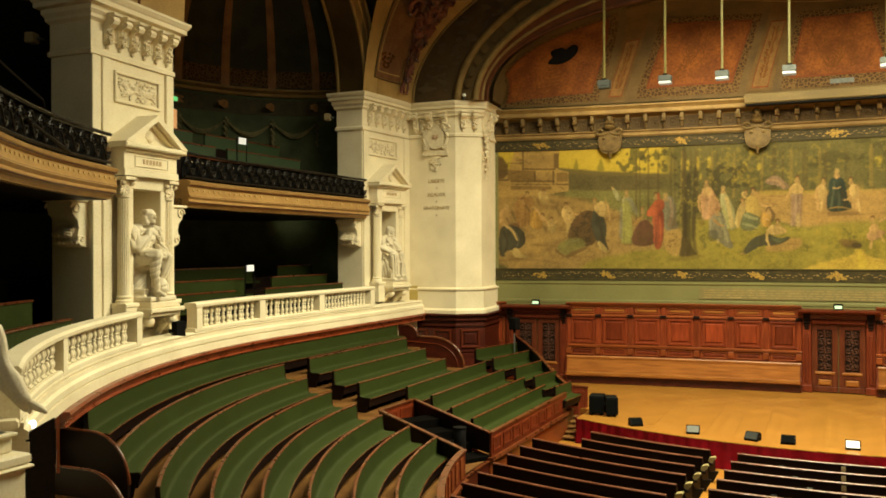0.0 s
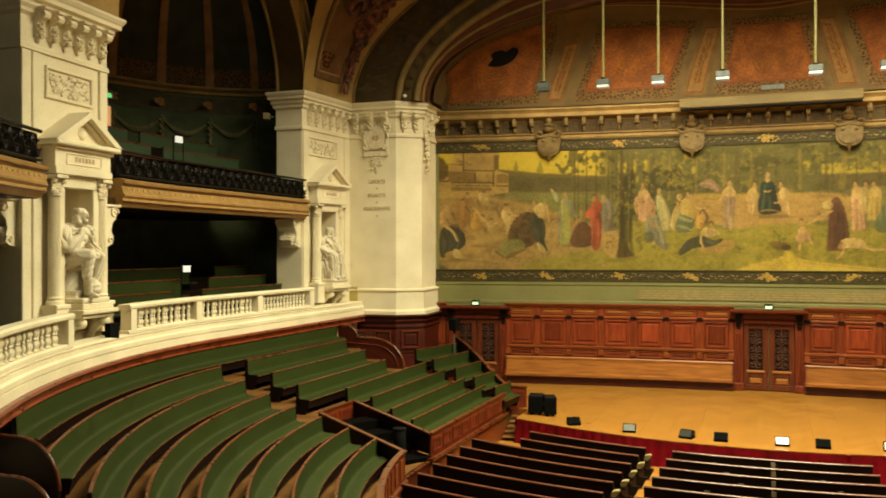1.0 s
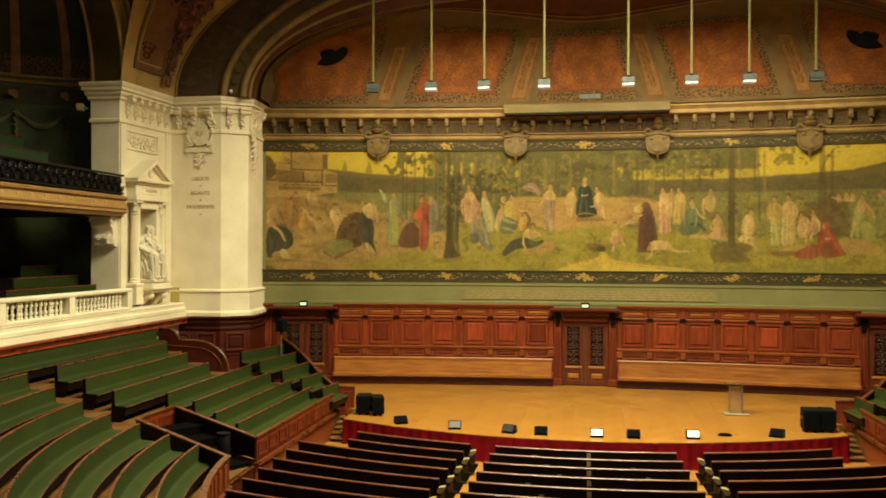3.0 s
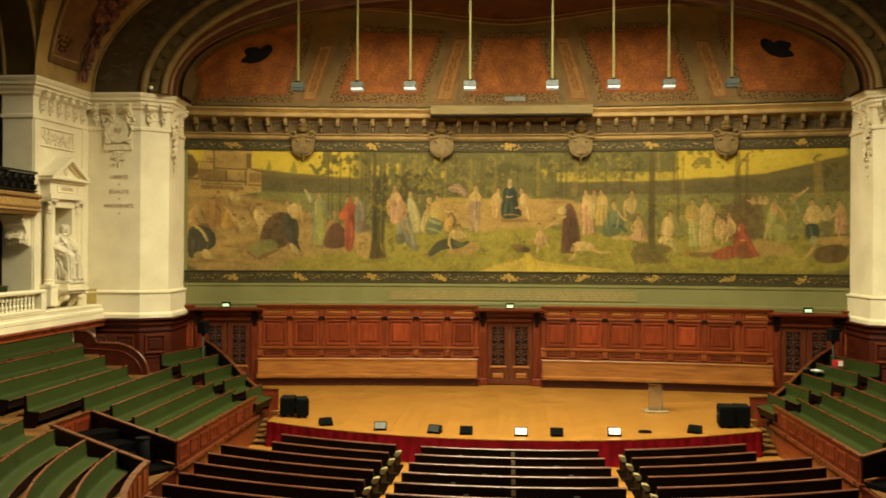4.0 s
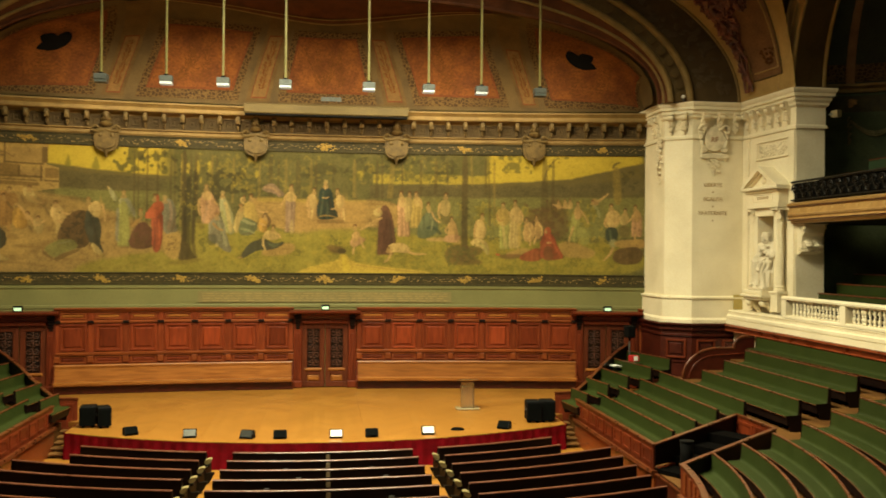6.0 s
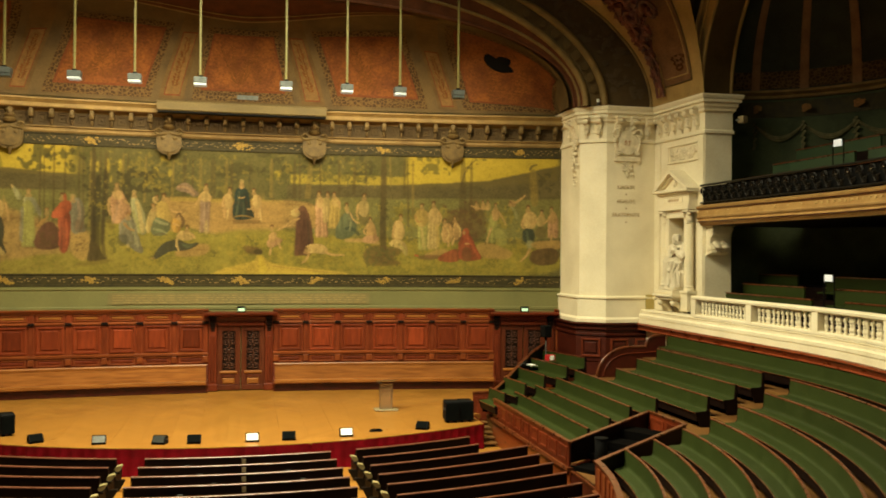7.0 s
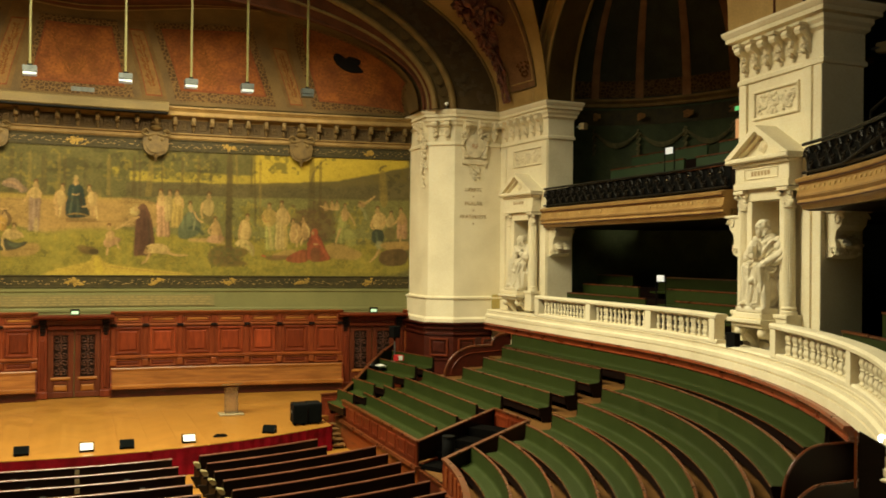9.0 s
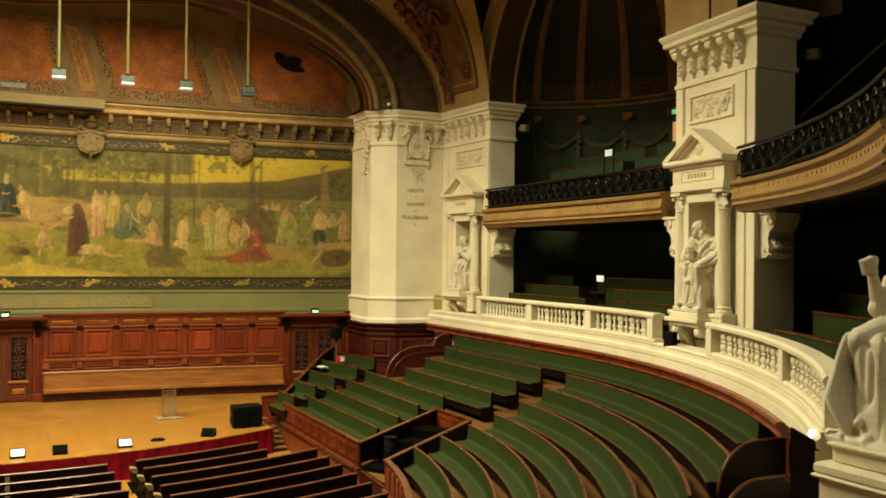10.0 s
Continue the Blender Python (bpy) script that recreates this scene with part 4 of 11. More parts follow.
C_LEMON = pigment(170, 134, 66)
C_OCHRE = pigment(172, 124, 54)
C_VERT = pigment(146, 132, 66)

# wood, sky and far hedge
fill(C_WOOD, [(XL - 1, M0 - 1), (XR + 1, M0 - 1), (XR + 1, M1 + 1), (XL - 1, M1 + 1)], 0.03, 1.0, 0)
fill(C_SKY, [(-13.11, 10.42), (-5.83, 10.16), (-5.62, 8.8), (-7.76, 8.86), (-12.89, 9.26)], 0.033, 0.97, turns=0, mottle=0.08)
fill(C_HEDGE, [(-10.29, 9.26), (-9.29, 9.17), (-7.98, 9.02), (-6.68, 8.94), (-5.1, 8.87), (-5.1, 8.13), (-10.3, 8.25)], 0.027, 0.95, turns=0)
fill(C_FARGREEN, [(-9.96, 8.35), (-5.1, 8.26), (-4.9, 6.98), (-9.96, 7.56)], 0.033, 0.95, turns=0)
fill(C_FARGREEN, [(-8.85, 9.49), (-8.56, 9.64), (-8.3, 9.14), (-8.9, 9.11)], 0.045, 0)
fill(C_GRASSD, [(-9.65, 9.16), (-9.38, 9.15), (-9.45, 9.4), (-9.51, 9.65), (-9.58, 9.4)], 0.027, 0.8, turns=1)
fill(C_GRASSD, [(-8.74, 9.09), (-8.39, 9.08), (-8.49, 9.36), (-8.56, 9.64), (-8.65, 9.36)], 0.027, 0.8, turns=1)
# sandy ground and cliff
fill(C_SAND, [(-13.01, 8.57), (-9.96, 8.17), (-8.09, 7.53), (-6.69, 7.11), (-4.38, 6.43), (-4.39, 4.71), (-13.14, 4.65)], 0.067, 0.96)
leafy(C_SANDD, -12.76, -6.06, 5.27, 8.06, 0.156, 0.5, 0.45, 3, 0.25)
leafy(C_STONE, -12.76, -6.91, 5.35, 8.06, 0.112, 0.5, 0.5, 4, 0.25)
fill(C_GRASS, [(-9.75, 5.08), (-8.65, 5.68), (-6.69, 5.99), (-4.8, 6.09), (-4.8, 4.71), (-9.98, 4.67)], 0.067, 0.9)
leafy(C_GRASSD, -9.08, -4.8, 5.14, 6.02, 0.089, 0.5, 0.5, 5, 0.25)
fill(C_STONE, [(-12.89, 9.03), (-12.28, 8.97), (-11.93, 10.11), (-10.18, 10.1), (-10.23, 9.19), (-9.83, 9.09), (-9.81, 8.33), (-10.86, 8.17), (-13.01, 8.11)], 0.022, 0.97, turns=0)
fill(C_BROWN, [(-13, 10), (-12.21, 9.61), (-12.25, 8.83), (-13.01, 8.85)], 0.033, 0.95, turns=1)
fill(C_SKY, [(-13, 10.14), (-12.02, 10.02), (-12.02, 9.7), (-12.3, 9.66)], 0.033, 0.9, turns=0)
fill(C_SAND, [(-11.57, 9.8), (-10.4, 9.77), (-10.4, 9.27), (-11.57, 9.3)], 0.016, 0.85, turns=0)
fill(C_STONED, [(-10.4, 9.83), (-10.2, 9.83), (-10.2, 9.24), (-10.4, 9.25)], 0.016, 0.85, turns=0)
fill(C_STONED, [(-11.62, 9.28), (-10.32, 9.24), (-10.32, 9.17), (-11.62, 9.21)], 0.016, 0.85, turns=0)
fill(C_STONED, [(-12.25, 9.52), (-11.62, 9.51), (-11.62, 9.46), (-12.25, 9.48)], 0.016, 0.85, turns=0)
fill(C_STONED, [(-11.66, 9.96), (-11.59, 9.96), (-11.6, 9.18), (-11.66, 9.19)], 0.016, 0.85, turns=0)
fill(C_SANDD, [(-12.25, 9.2), (-11.12, 9.17), (-11.12, 8.76), (-12.25, 8.79)], 0.016, 0.85, turns=0)
fill(C_SAND, [(-11.08, 9.08), (-10.41, 9.06), (-10.41, 8.75), (-11.08, 8.76)], 0.016, 0.85, turns=0)
fill(C_STONED, [(-10.45, 9.16), (-10.38, 9.15), (-10.38, 8.56), (-10.45, 8.57)], 0.016, 0.85, turns=0)
fill(C_STONED, [(-11.19, 9.13), (-11.12, 9.13), (-11.12, 8.72), (-11.19, 8.72)], 0.016, 0.85, turns=0)
fill(C_STONED, [(-12.12, 8.78), (-10.36, 8.75), (-10.36, 8.68), (-12.12, 8.72)], 0.016, 0.85, turns=0)
fill(C_SANDD, [(-10.29, 9.06), (-9.85, 9.05), (-9.85, 8.69), (-10.29, 8.7)], 0.016, 0.85, turns=0)
fill(C_STONED, [(-10.32, 8.63), (-9.83, 8.62), (-9.83, 8.55), (-10.32, 8.56)], 0.016, 0.85, turns=0)
fill(C_SANDD, [(-12.12, 8.56), (-10.5, 8.52), (-10.5, 8.39), (-12.12, 8.42)], 0.016, 0.85, turns=0)
fill(C_STONED, [(-11.94, 8.64), (-10.54, 8.61), (-10.54, 8.57), (-11.94, 8.6)], 0.016, 0.85, turns=0)
fill(C_STONED, [(-12.71, 8.84), (-12.21, 8.83), (-12.21, 8.76), (-12.71, 8.77)], 0.016, 0.85, turns=0)
stroke(C_STONED, [(-11.93, 9.58), (-11.66, 9.64), (-11.3, 9.41)], 0.036, 0.036, 0.013, 0.85)
stroke(C_STONED, [(-10.18, 8.52), (-9.96, 8.37)], 0.036, 0.036, 0.013, 0.85)
stroke(C_STONED, [(-12.09, 9.06), (-11.75, 9.14)], 0.036, 0.036, 0.013, 0.85)
leafy(C_STONED, -12.66, -9.85, 8.1, 9.99, 0.067, 0.36, 0.4, 6, 0.25)
# rocks and steps of the sandy ground
fill(C_STONE, [(-12.67, 6.5), (-10.86, 6.71), (-10.3, 6.3), (-10.87, 6.03), (-12.22, 5.85)], 0.045, 0.5)
fill(C_SANDD, [(-10.31, 6.09), (-10.87, 5.82), (-12.22, 5.64), (-12.13, 5.81), (-10.78, 5.98), (-10.22, 6.25)], 0.033, 0.45)
fill(C_STONE, [(-12.11, 6.08), (-10.91, 6.21), (-10.82, 5.89), (-12.11, 5.76)], 0.045, 0.5)
fill(C_SANDD, [(-10.82, 5.69), (-12.11, 5.55), (-12.02, 5.71), (-10.73, 5.85)], 0.033, 0.45)
fill(C_STONE, [(-9.96, 7.88), (-8.64, 7.76), (-7.98, 7.35), (-9.08, 7.1), (-9.97, 7.38)], 0.045, 0.5)
fill(C_SANDD, [(-7.98, 7.15), (-9.08, 6.9), (-9.97, 7.18), (-9.88, 7.33), (-8.99, 7.05), (-7.9, 7.31)], 0.033, 0.45)
fill(C_STONE, [(-11.54, 6.76), (-10.3, 6.84), (-10.19, 6.39), (-11.31, 6.3)], 0.045, 0.5)
fill(C_SANDD, [(-10.19, 6.18), (-11.32, 6.1), (-11.22, 6.26), (-10.1, 6.34)], 0.033, 0.45)
fill(C_SANDD, [(-11.49, 6.67), (-11.13, 6.58), (-11.18, 6.39), (-11.54, 6.44)], 0.022, 0.6)
# trees behind the middle and their crowns
fill(C_WOOD, [(-6.15, 10.06), (1.57, 9.69), (1.56, 7.89), (-6.15, 8.09)], 0.201, 0.92, turns=0)
leafy(C_LEAF, -8.08, -4.69, 8.77, 9.98, 0.134, 0.5, 0.9, 11, 0.25)
leafy(C_LEAFD, -7.86, -4.79, 9.03, 9.97, 0.089, 0.44, 0.8, 12, 0.25)
stroke(C_BARK, [(-7.2, 9.86), (-7.2, 8.42), (-7.21, 7.08), (-7.21, 6.99)], 0.056, 0.072, 0.022, 0.65)
stroke(C_BARK, [(-7.07, 9.85), (-7.06, 8.42), (-7.05, 7.07), (-7.06, 6.99)], 0.045, 0.058, 0.022, 0.65)
stroke(C_BARK, [(-6.73, 9.84), (-6.74, 8.41), (-6.75, 7.07), (-6.75, 6.98)], 0.067, 0.087, 0.022, 0.65)
stroke(C_BARK, [(-6.36, 9.83), (-6.37, 8.4), (-6.37, 7.06), (-6.37, 6.98)], 0.056, 0.072, 0.022, 0.65)
stroke(C_BARK, [(-5.88, 9.81), (-5.89, 8.39), (-5.9, 7.06), (-5.9, 6.97)], 0.067, 0.087, 0.022, 0.65)
stroke(C_BARK, [(-5.75, 9.8), (-5.74, 8.39), (-5.74, 7.06), (-5.74, 6.97)], 0.045, 0.058, 0.022, 0.65)
stroke(C_BARKL, [(-5.48, 9.79), (-5.5, 8.38), (-5.53, 7.05), (-5.53, 6.97)], 0.078, 0.101, 0.022, 0.65)
stroke(C_BARK, [(-5.14, 9.78), (-5.16, 8.37), (-5.17, 7.05), (-5.17, 6.96)], 0.067, 0.087, 0.022, 0.65)
stroke(C_BARK, [(-4.89, 9.77), (-4.9, 8.36), (-4.9, 7.04), (-4.9, 6.96)], 0.056, 0.072, 0.022, 0.65)
stroke(C_BARKL, [(-4.36, 9.75), (-4.39, 8.84), (-4.42, 8.03), (-4.42, 7.94)], 0.089, 0.116, 0.022, 0.65)
stroke(C_BARK, [(-4.19, 9.74), (-4.2, 8.84), (-4.21, 8.02), (-4.21, 7.94)], 0.067, 0.087, 0.022, 0.65)
stroke(C_BARKL, [(-3.56, 9.71), (-3.58, 8.82), (-3.6, 8.01), (-3.6, 7.92)], 0.078, 0.101, 0.022, 0.65)
stroke(C_BARKL, [(-2.56, 9.67), (-2.59, 8.78), (-2.62, 7.98), (-2.62, 7.9)], 0.089, 0.116, 0.022, 0.65)
stroke(C_BARK, [(-1.85, 9.64), (-1.86, 8.76), (-1.87, 7.96), (-1.87, 7.88)], 0.067, 0.087, 0.022, 0.65)
fill(C_SKY, [(-5.5, 9.51), (-5.41, 9.51), (-5.41, 9.03), (-5.5, 9.03)], 0.029, 0.62, turns=1)
fill(C_SKY, [(-5.33, 9.44), (-5.2, 9.43), (-5.2, 9), (-5.33, 9)], 0.029, 0.62, turns=1)
fill(C_SKY, [(-4.98, 9.53), (-4.84, 9.53), (-4.84, 8.97), (-4.99, 8.97)], 0.029, 0.62, turns=1)
fill(C_SKY, [(-4.54, 9.52), (-4.41, 9.51), (-4.42, 9.04), (-4.54, 9.04)], 0.029, 0.62, turns=1)
fill(C_SKY, [(-3.31, 9.28), (-3.12, 9.27), (-3.13, 8.93), (-3.31, 8.94)], 0.029, 0.62, turns=1)
fill(C_SKY, [(-2.76, 9.19), (-2.62, 9.19), (-2.63, 8.89), (-2.77, 8.9)], 0.029, 0.62, turns=1)
fill(C_SKY, [(1.33, 9.32), (1.51, 9.31), (1.51, 9.07), (1.33, 9.08)], 0.029, 0.62, turns=1)
fill(C_SKY, [(-4.82, 8.9), (-4.76, 8.9), (-4.76, 8.64), (-4.82, 8.64)], 0.029, 0.62, turns=1)
fill(C_SKY, [(-3.01, 9.69), (-2.89, 9.68), (-2.89, 9.51), (-3.01, 9.52)], 0.029, 0.62, turns=1)
leafy(C_LEAFD, -4.87, -2.96, 8.01, 9.38, 0.112, 0.62, 0.85, 13, 0.25)
leafy(C_GOLD, -3.76, -2.96, 8.22, 9.29, 0.067, 0.46, 0.5, 14, 0.25)
leafy(C_LEAFD, -2.95, 1.56, 7.89, 9.77, 0.223, 0.5, 0.45, 15, 0.1)
leafy(C_GOLD, -5.62, 1.56, 8.19, 9.84, 0.089, 0.4, 0.35, 16, 0.1)
stroke(C_BARK, [(-2.16, 9.73), (-2.16, 8.89), (-2.16, 8.14), (-2.16, 8.05)], 0.156, 0.203, 0.022, 0.5)
stroke(C_BARKL, [(-1.57, 9.71), (-1.57, 8.87), (-1.58, 8.12), (-1.58, 8.04)], 0.112, 0.145, 0.022, 0.5)
stroke(C_BARK, [(-1.11, 9.68), (-1.11, 8.86), (-1.11, 8.11), (-1.11, 8.03)], 0.178, 0.232, 0.022, 0.5)
stroke(C_BARKL, [(-0.61, 9.66), (-0.61, 8.84), (-0.62, 8.09), (-0.62, 8.01)], 0.112, 0.145, 0.022, 0.5)
stroke(C_BARK, [(-0.4, 9.65), (-0.41, 8.83), (-0.41, 8.09), (-0.41, 8.01)], 0.112, 0.145, 0.022, 0.5)
stroke(C_BARK, [(0.33, 9.61), (0.32, 8.8), (0.32, 8.07), (0.32, 7.98)], 0.156, 0.203, 0.022, 0.5)
stroke(C_BARKL, [(0.73, 9.59), (0.73, 8.78), (0.73, 8.05), (0.73, 7.97)], 0.201, 0.261, 0.022, 0.5)
stroke(C_BARK, [(1.15, 9.57), (1.15, 8.77), (1.15, 8.04), (1.15, 7.96)], 0.134, 0.174, 0.022, 0.5)
# terrace and meadow
fill(C_TERRACE, [(-2.86, 8.12), (1.56, 8.07), (1.56, 6.74), (-1.2, 6.82), (-2.96, 7.27)], 0.045, 0.9, turns=0)
fill(C_GOLD, [(-2.66, 8.15), (1.56, 8.13), (1.56, 7.97), (-2.66, 7.98)], 0.033, 0.5, turns=0)
fill(C_GRASS, [(-5.31, 7.31), (-2.96, 7.19), (-1.2, 6.78), (1.56, 6.82), (1.95, 6.82), (1.94, 4.78), (-6.06, 4.7), (-5.63, 6.23)], 0.089, 0.96)
fill(C_TERRACE, [(-1.19, 7.13), (0.69, 7.24), (0.87, 7), (-1.19, 6.91)], 0.022, 0.6)
stroke(C_SANDD, [(-2.66, 7.94), (-0.24, 7.9)], 0.033, 0.033, 0.013, 0.5)
stroke(C_SANDD, [(-2.56, 7.64), (-0.81, 7.64)], 0.033, 0.033, 0.013, 0.4)
stroke(C_SANDD, [(-1, 6.92), (0.87, 7)], 0.033, 0.033, 0.013, 0.5)
leafy(C_GRASSD, -5.32, 1.55, 5.26, 7.14, 0.112, 0.5, 0.45, 17, 0.25)
leafy(C_GOLD, -5.32, 1.55, 5.22, 6.88, 0.089, 0.5, 0.45, 18, 0.25)
# the wood and the far meadow beyond the middle
fill(C_SKY, [(6.29, 10.25), (12.45, 10.27), (12.46, 9.06), (8.64, 8.74), (6.3, 8.72)], 0.067, 0.95, turns=0, mottle=0.1)
fill(C_WOOD, [(0.35, 10.26), (5.05, 10.33), (6.51, 10.25), (6.3, 8.81), (0.37, 8.31)], 0.089, 0.9, turns=0)
fill(C_SKY, [(1.83, 9.12), (3.49, 9.16), (5.06, 9.14), (6.52, 9.13), (6.52, 8.79), (1.83, 8.76)], 0.033, 0.6, turns=0)
leafy(C_WOOD, 1.47, 6.3, 8.72, 9.29, 0.067, 0.44, 0.9, 20, 0.25)
fill(C_SKY, [(1.16, 9.24), (1.43, 9.25), (1.43, 9), (1.21, 8.97)], 0.027, 0.6)
leafy(C_LEAF, 0.35, 6.19, 8.83, 10.03, 0.156, 0.5, 0.7, 21, 0.08)
leafy(C_LEAFD, 0.35, 5.51, 9.12, 10.03, 0.112, 0.46, 0.6, 22, 0.08)
fill(C_HEDGE, [(1.7, 8.69), (4.84, 8.77), (7.08, 8.86), (8.42, 8.94), (9.74, 9.04), (10.84, 9.29), (11.7, 9.49), (12.56, 9.69), (12.57, 8.26), (1.71, 8.18)], 0.029, 0.95, turns=0)
leafy(C_LEAFD, 11.49, 12.36, 8.31, 9.6, 0.089, 0.5, 0.5, 23, 0.25)
leafy(C_LEAF, 5.05, 8.42, 9.14, 10.15, 0.112, 0.46, 0.75, 24, 0.12)
leafy(C_LEAF, 8.41, 9.74, 9.37, 10, 0.089, 0.5, 0.75, 25, 0.25)
leafy(C_GOLD, 0.35, 6.19, 8.5, 9.88, 0.067, 0.42, 0.4, 26, 0.25)
fill(C_FARGREEN, [(3.05, 8.24), (12.57, 8.31), (12.58, 6.74), (2.61, 6.66)], 0.033, 0.92, turns=0)
leafy(C_GOLD, 3.72, 12.37, 6.74, 8.25, 0.112, 0.5, 0.5, 27, 0.25)
leafy(C_GRASSD, 3.72, 12.37, 6.63, 8.2, 0.089, 0.46, 0.5, 28, 0.25)
fill(C_TERRACE, [(-1.4, 8.02), (1.71, 8.13), (3.01, 7.97), (3.28, 7), (1.49, 7.05), (-0.51, 6.9), (-1.61, 6.97)], 0.045, 0.85)
stroke(C_SANDD, [(1.48, 7.95), (2.94, 7.97)], 0.045, 0.045, 0.013, 0.5)
stroke(C_SANDD, [(-0.51, 7.16), (1.71, 7.26)], 0.045, 0.045, 0.013, 0.5)
stroke(C_SANDD, [(1.49, 7.7), (2.83, 7.74)], 0.033, 0.033, 0.013, 0.4)
fill(C_GRASS, [(-1.39, 6.89), (1.49, 7.01), (3.96, 6.67), (7.55, 6.53), (12.59, 6.48), (12.6, 4.96), (-1.81, 4.84)], 0.067, 0.95)
leafy(C_GRASSD, -1.39, 12.38, 5.23, 6.8, 0.112, 0.5, 0.45, 29, 0.1)
leafy(C_GOLD, -1.39, 12.38, 5.18, 6.84, 0.089, 0.5, 0.5, 30, 0.1)
leafy(C_GRASSD, 4.42, 11.08, 5.21, 5.96, 0.112, 0.42, 0.5, 31, 0.25)
stroke(C_BARKL, [(1.1, 9.73), (1.09, 8.97), (1.08, 8.3), (1.08, 8.21)], 0.112, 0.145, 0.022, 0.6)
stroke(C_BARK, [(1.99, 9.75), (1.98, 8.96), (1.97, 8.27), (1.97, 8.18)], 0.112, 0.145, 0.022, 0.6)
stroke(C_BARK, [(2.18, 9.75), (2.19, 8.97), (2.2, 8.27), (2.2, 8.18)], 0.089, 0.116, 0.022, 0.6)
stroke(C_BARKL, [(2.61, 9.76), (2.55, 8.97), (2.49, 8.28), (2.49, 8.19)], 0.178, 0.232, 0.022, 0.6)
stroke(C_BARK, [(3.71, 9.77), (3.72, 9.07), (3.72, 8.45), (3.72, 8.36)], 0.089, 0.116, 0.022, 0.6)
stroke(C_BARK, [(4.33, 9.78), (4.32, 9.07), (4.3, 8.45), (4.31, 8.36)], 0.112, 0.145, 0.022, 0.6)
stroke(C_BARK, [(4.75, 9.79), (4.78, 9.08), (4.8, 8.46), (4.8, 8.37)], 0.067, 0.087, 0.022, 0.6)
stroke(C_BARK, [(6.29, 9.8), (6.3, 9.09), (6.3, 8.47), (6.3, 8.38)], 0.089, 0.116, 0.022, 0.6)
stroke(C_BARK, [(6.41, 9.8), (6.44, 8.47), (6.47, 7.24), (6.47, 7.15)], 0.067, 0.087, 0.022, 0.6)
stroke(C_BARKL, [(6.63, 9.8), (6.64, 8.48), (6.65, 7.24), (6.65, 7.15)], 0.089, 0.116, 0.022, 0.6)
stroke(C_BARK, [(8.61, 9.82), (8.59, 8.58), (8.56, 7.43), (8.56, 7.34)], 0.134, 0.174, 0.022, 0.6)
stroke(C_BARK, [(8.7, 9.82), (8.71, 8.58), (8.72, 7.43), (8.72, 7.34)], 0.089, 0.116, 0.022, 0.6)
stroke(C_BARK, [(8.98, 9.82), (8.97, 8.72), (8.96, 7.71), (8.96, 7.62)], 0.112, 0.145, 0.022, 0.6)
stroke(C_BARK, [(2.96, 9.76), (2.98, 9.06), (3, 8.44), (3, 8.35)], 0.067, 0.087, 0.022, 0.6)
stroke(C_BARK, [(8.55, 8.63), (8.68, 9.3), (8.9, 9.64), (9.16, 9.87)], 0.089, 0.045, 0.022, 0.6)
stroke(C_BARKL, [(11.42, 9.51), (11.47, 8.75), (11.52, 8.03)], 0.268, 0.312, 0.027, 0.85)
stroke(C_HEDGE, [(11.29, 9.47), (11.4, 9.65), (11.62, 9.69)], 0.112, 0.067, 0.022, 0.8)
# group by the cliff
robe(C_TAND, -11.65, 8.2, -11.65, 6.95, 0.357, 0.491, 5)
fill(C_TAND, [(-12.03, 7.82), (-11.71, 8.09), (-11.4, 7.9), (-11.22, 7.12), (-11.63, 6.85), (-11.9, 7.04)], 0.022, 0.85, folds=0.3)
oval_mark(-11.65, 8.02, 0.112, C_DUSK)
stroke(C_TAND, [(-12.03, 7.73), (-11.8, 7.95), (-11.53, 7.58)], 0.112, 0.067, 0.018, 0.9)
oval_mark(-11.46, 8.27, 0.112, C_SANDD)
fill(C_TAND, [(-11.71, 8.04), (-11.26, 8.17), (-11.13, 7.81), (-11.4, 7.58)], 0.022, 0.8, folds=0.3)
stroke(C_TAND, [(-11.94, 7.06), (-11.9, 6.72), (-11.86, 6.49)], 0.112, 0.067, 0.018, 0.9)
stroke(C_TAND, [(-11.49, 7.06), (-11.45, 6.67)], 0.112, 0.067, 0.018, 0.9)
fill(C_OCHRE, [(-11.35, 7.58), (-11.08, 7.62), (-10.82, 7.21), (-10.91, 6.76), (-11.36, 6.85)], 0.022, 0.9, folds=0.3)
stroke(C_TAN, [(-11.26, 7.72), (-11.04, 7.58), (-10.82, 7.12)], 0.112, 0.067, 0.018, 0.9)
oval_mark(-10.86, 7.39, 0.112, C_DUSK)
stroke(C_TAN, [(-10.95, 7.35), (-10.68, 7.16), (-10.59, 6.89)], 0.112, 0.067, 0.018, 0.9)
fill(C_CREAM, [(-11.04, 8.35), (-10.72, 8.35), (-10.59, 8.02), (-10.32, 7.84), (-10.37, 7.7), (-10.81, 7.8), (-10.99, 8.03)], 0.022, 0.8, folds=0.3)
oval_mark(-10.81, 8.35, 0.100, C_DUSK)
stroke(C_TAN, [(-10.77, 8.03), (-10.5, 7.75), (-10.28, 7.79)], 0.089, 0.054, 0.018, 0.9)
fill(C_SANDD, [(-11.31, 8.04), (-10.19, 7.97), (-10.23, 7.57), (-11.08, 7.62)], 0.045, 0.5)
fill(C_TAN, [(-12.58, 7.6), (-12.21, 7.78), (-12.08, 7.32), (-12.13, 6.91), (-12.49, 6.86), (-12.62, 7.19)], 0.022, 0.9, folds=0.3)
oval_mark(-12.3, 7.73, 0.134, C_TANL)
fill(C_MAROON, [(-12.22, 7.04), (-11.81, 7.09), (-11.72, 6.76), (-12.17, 6.68)], 0.027, 0.7)
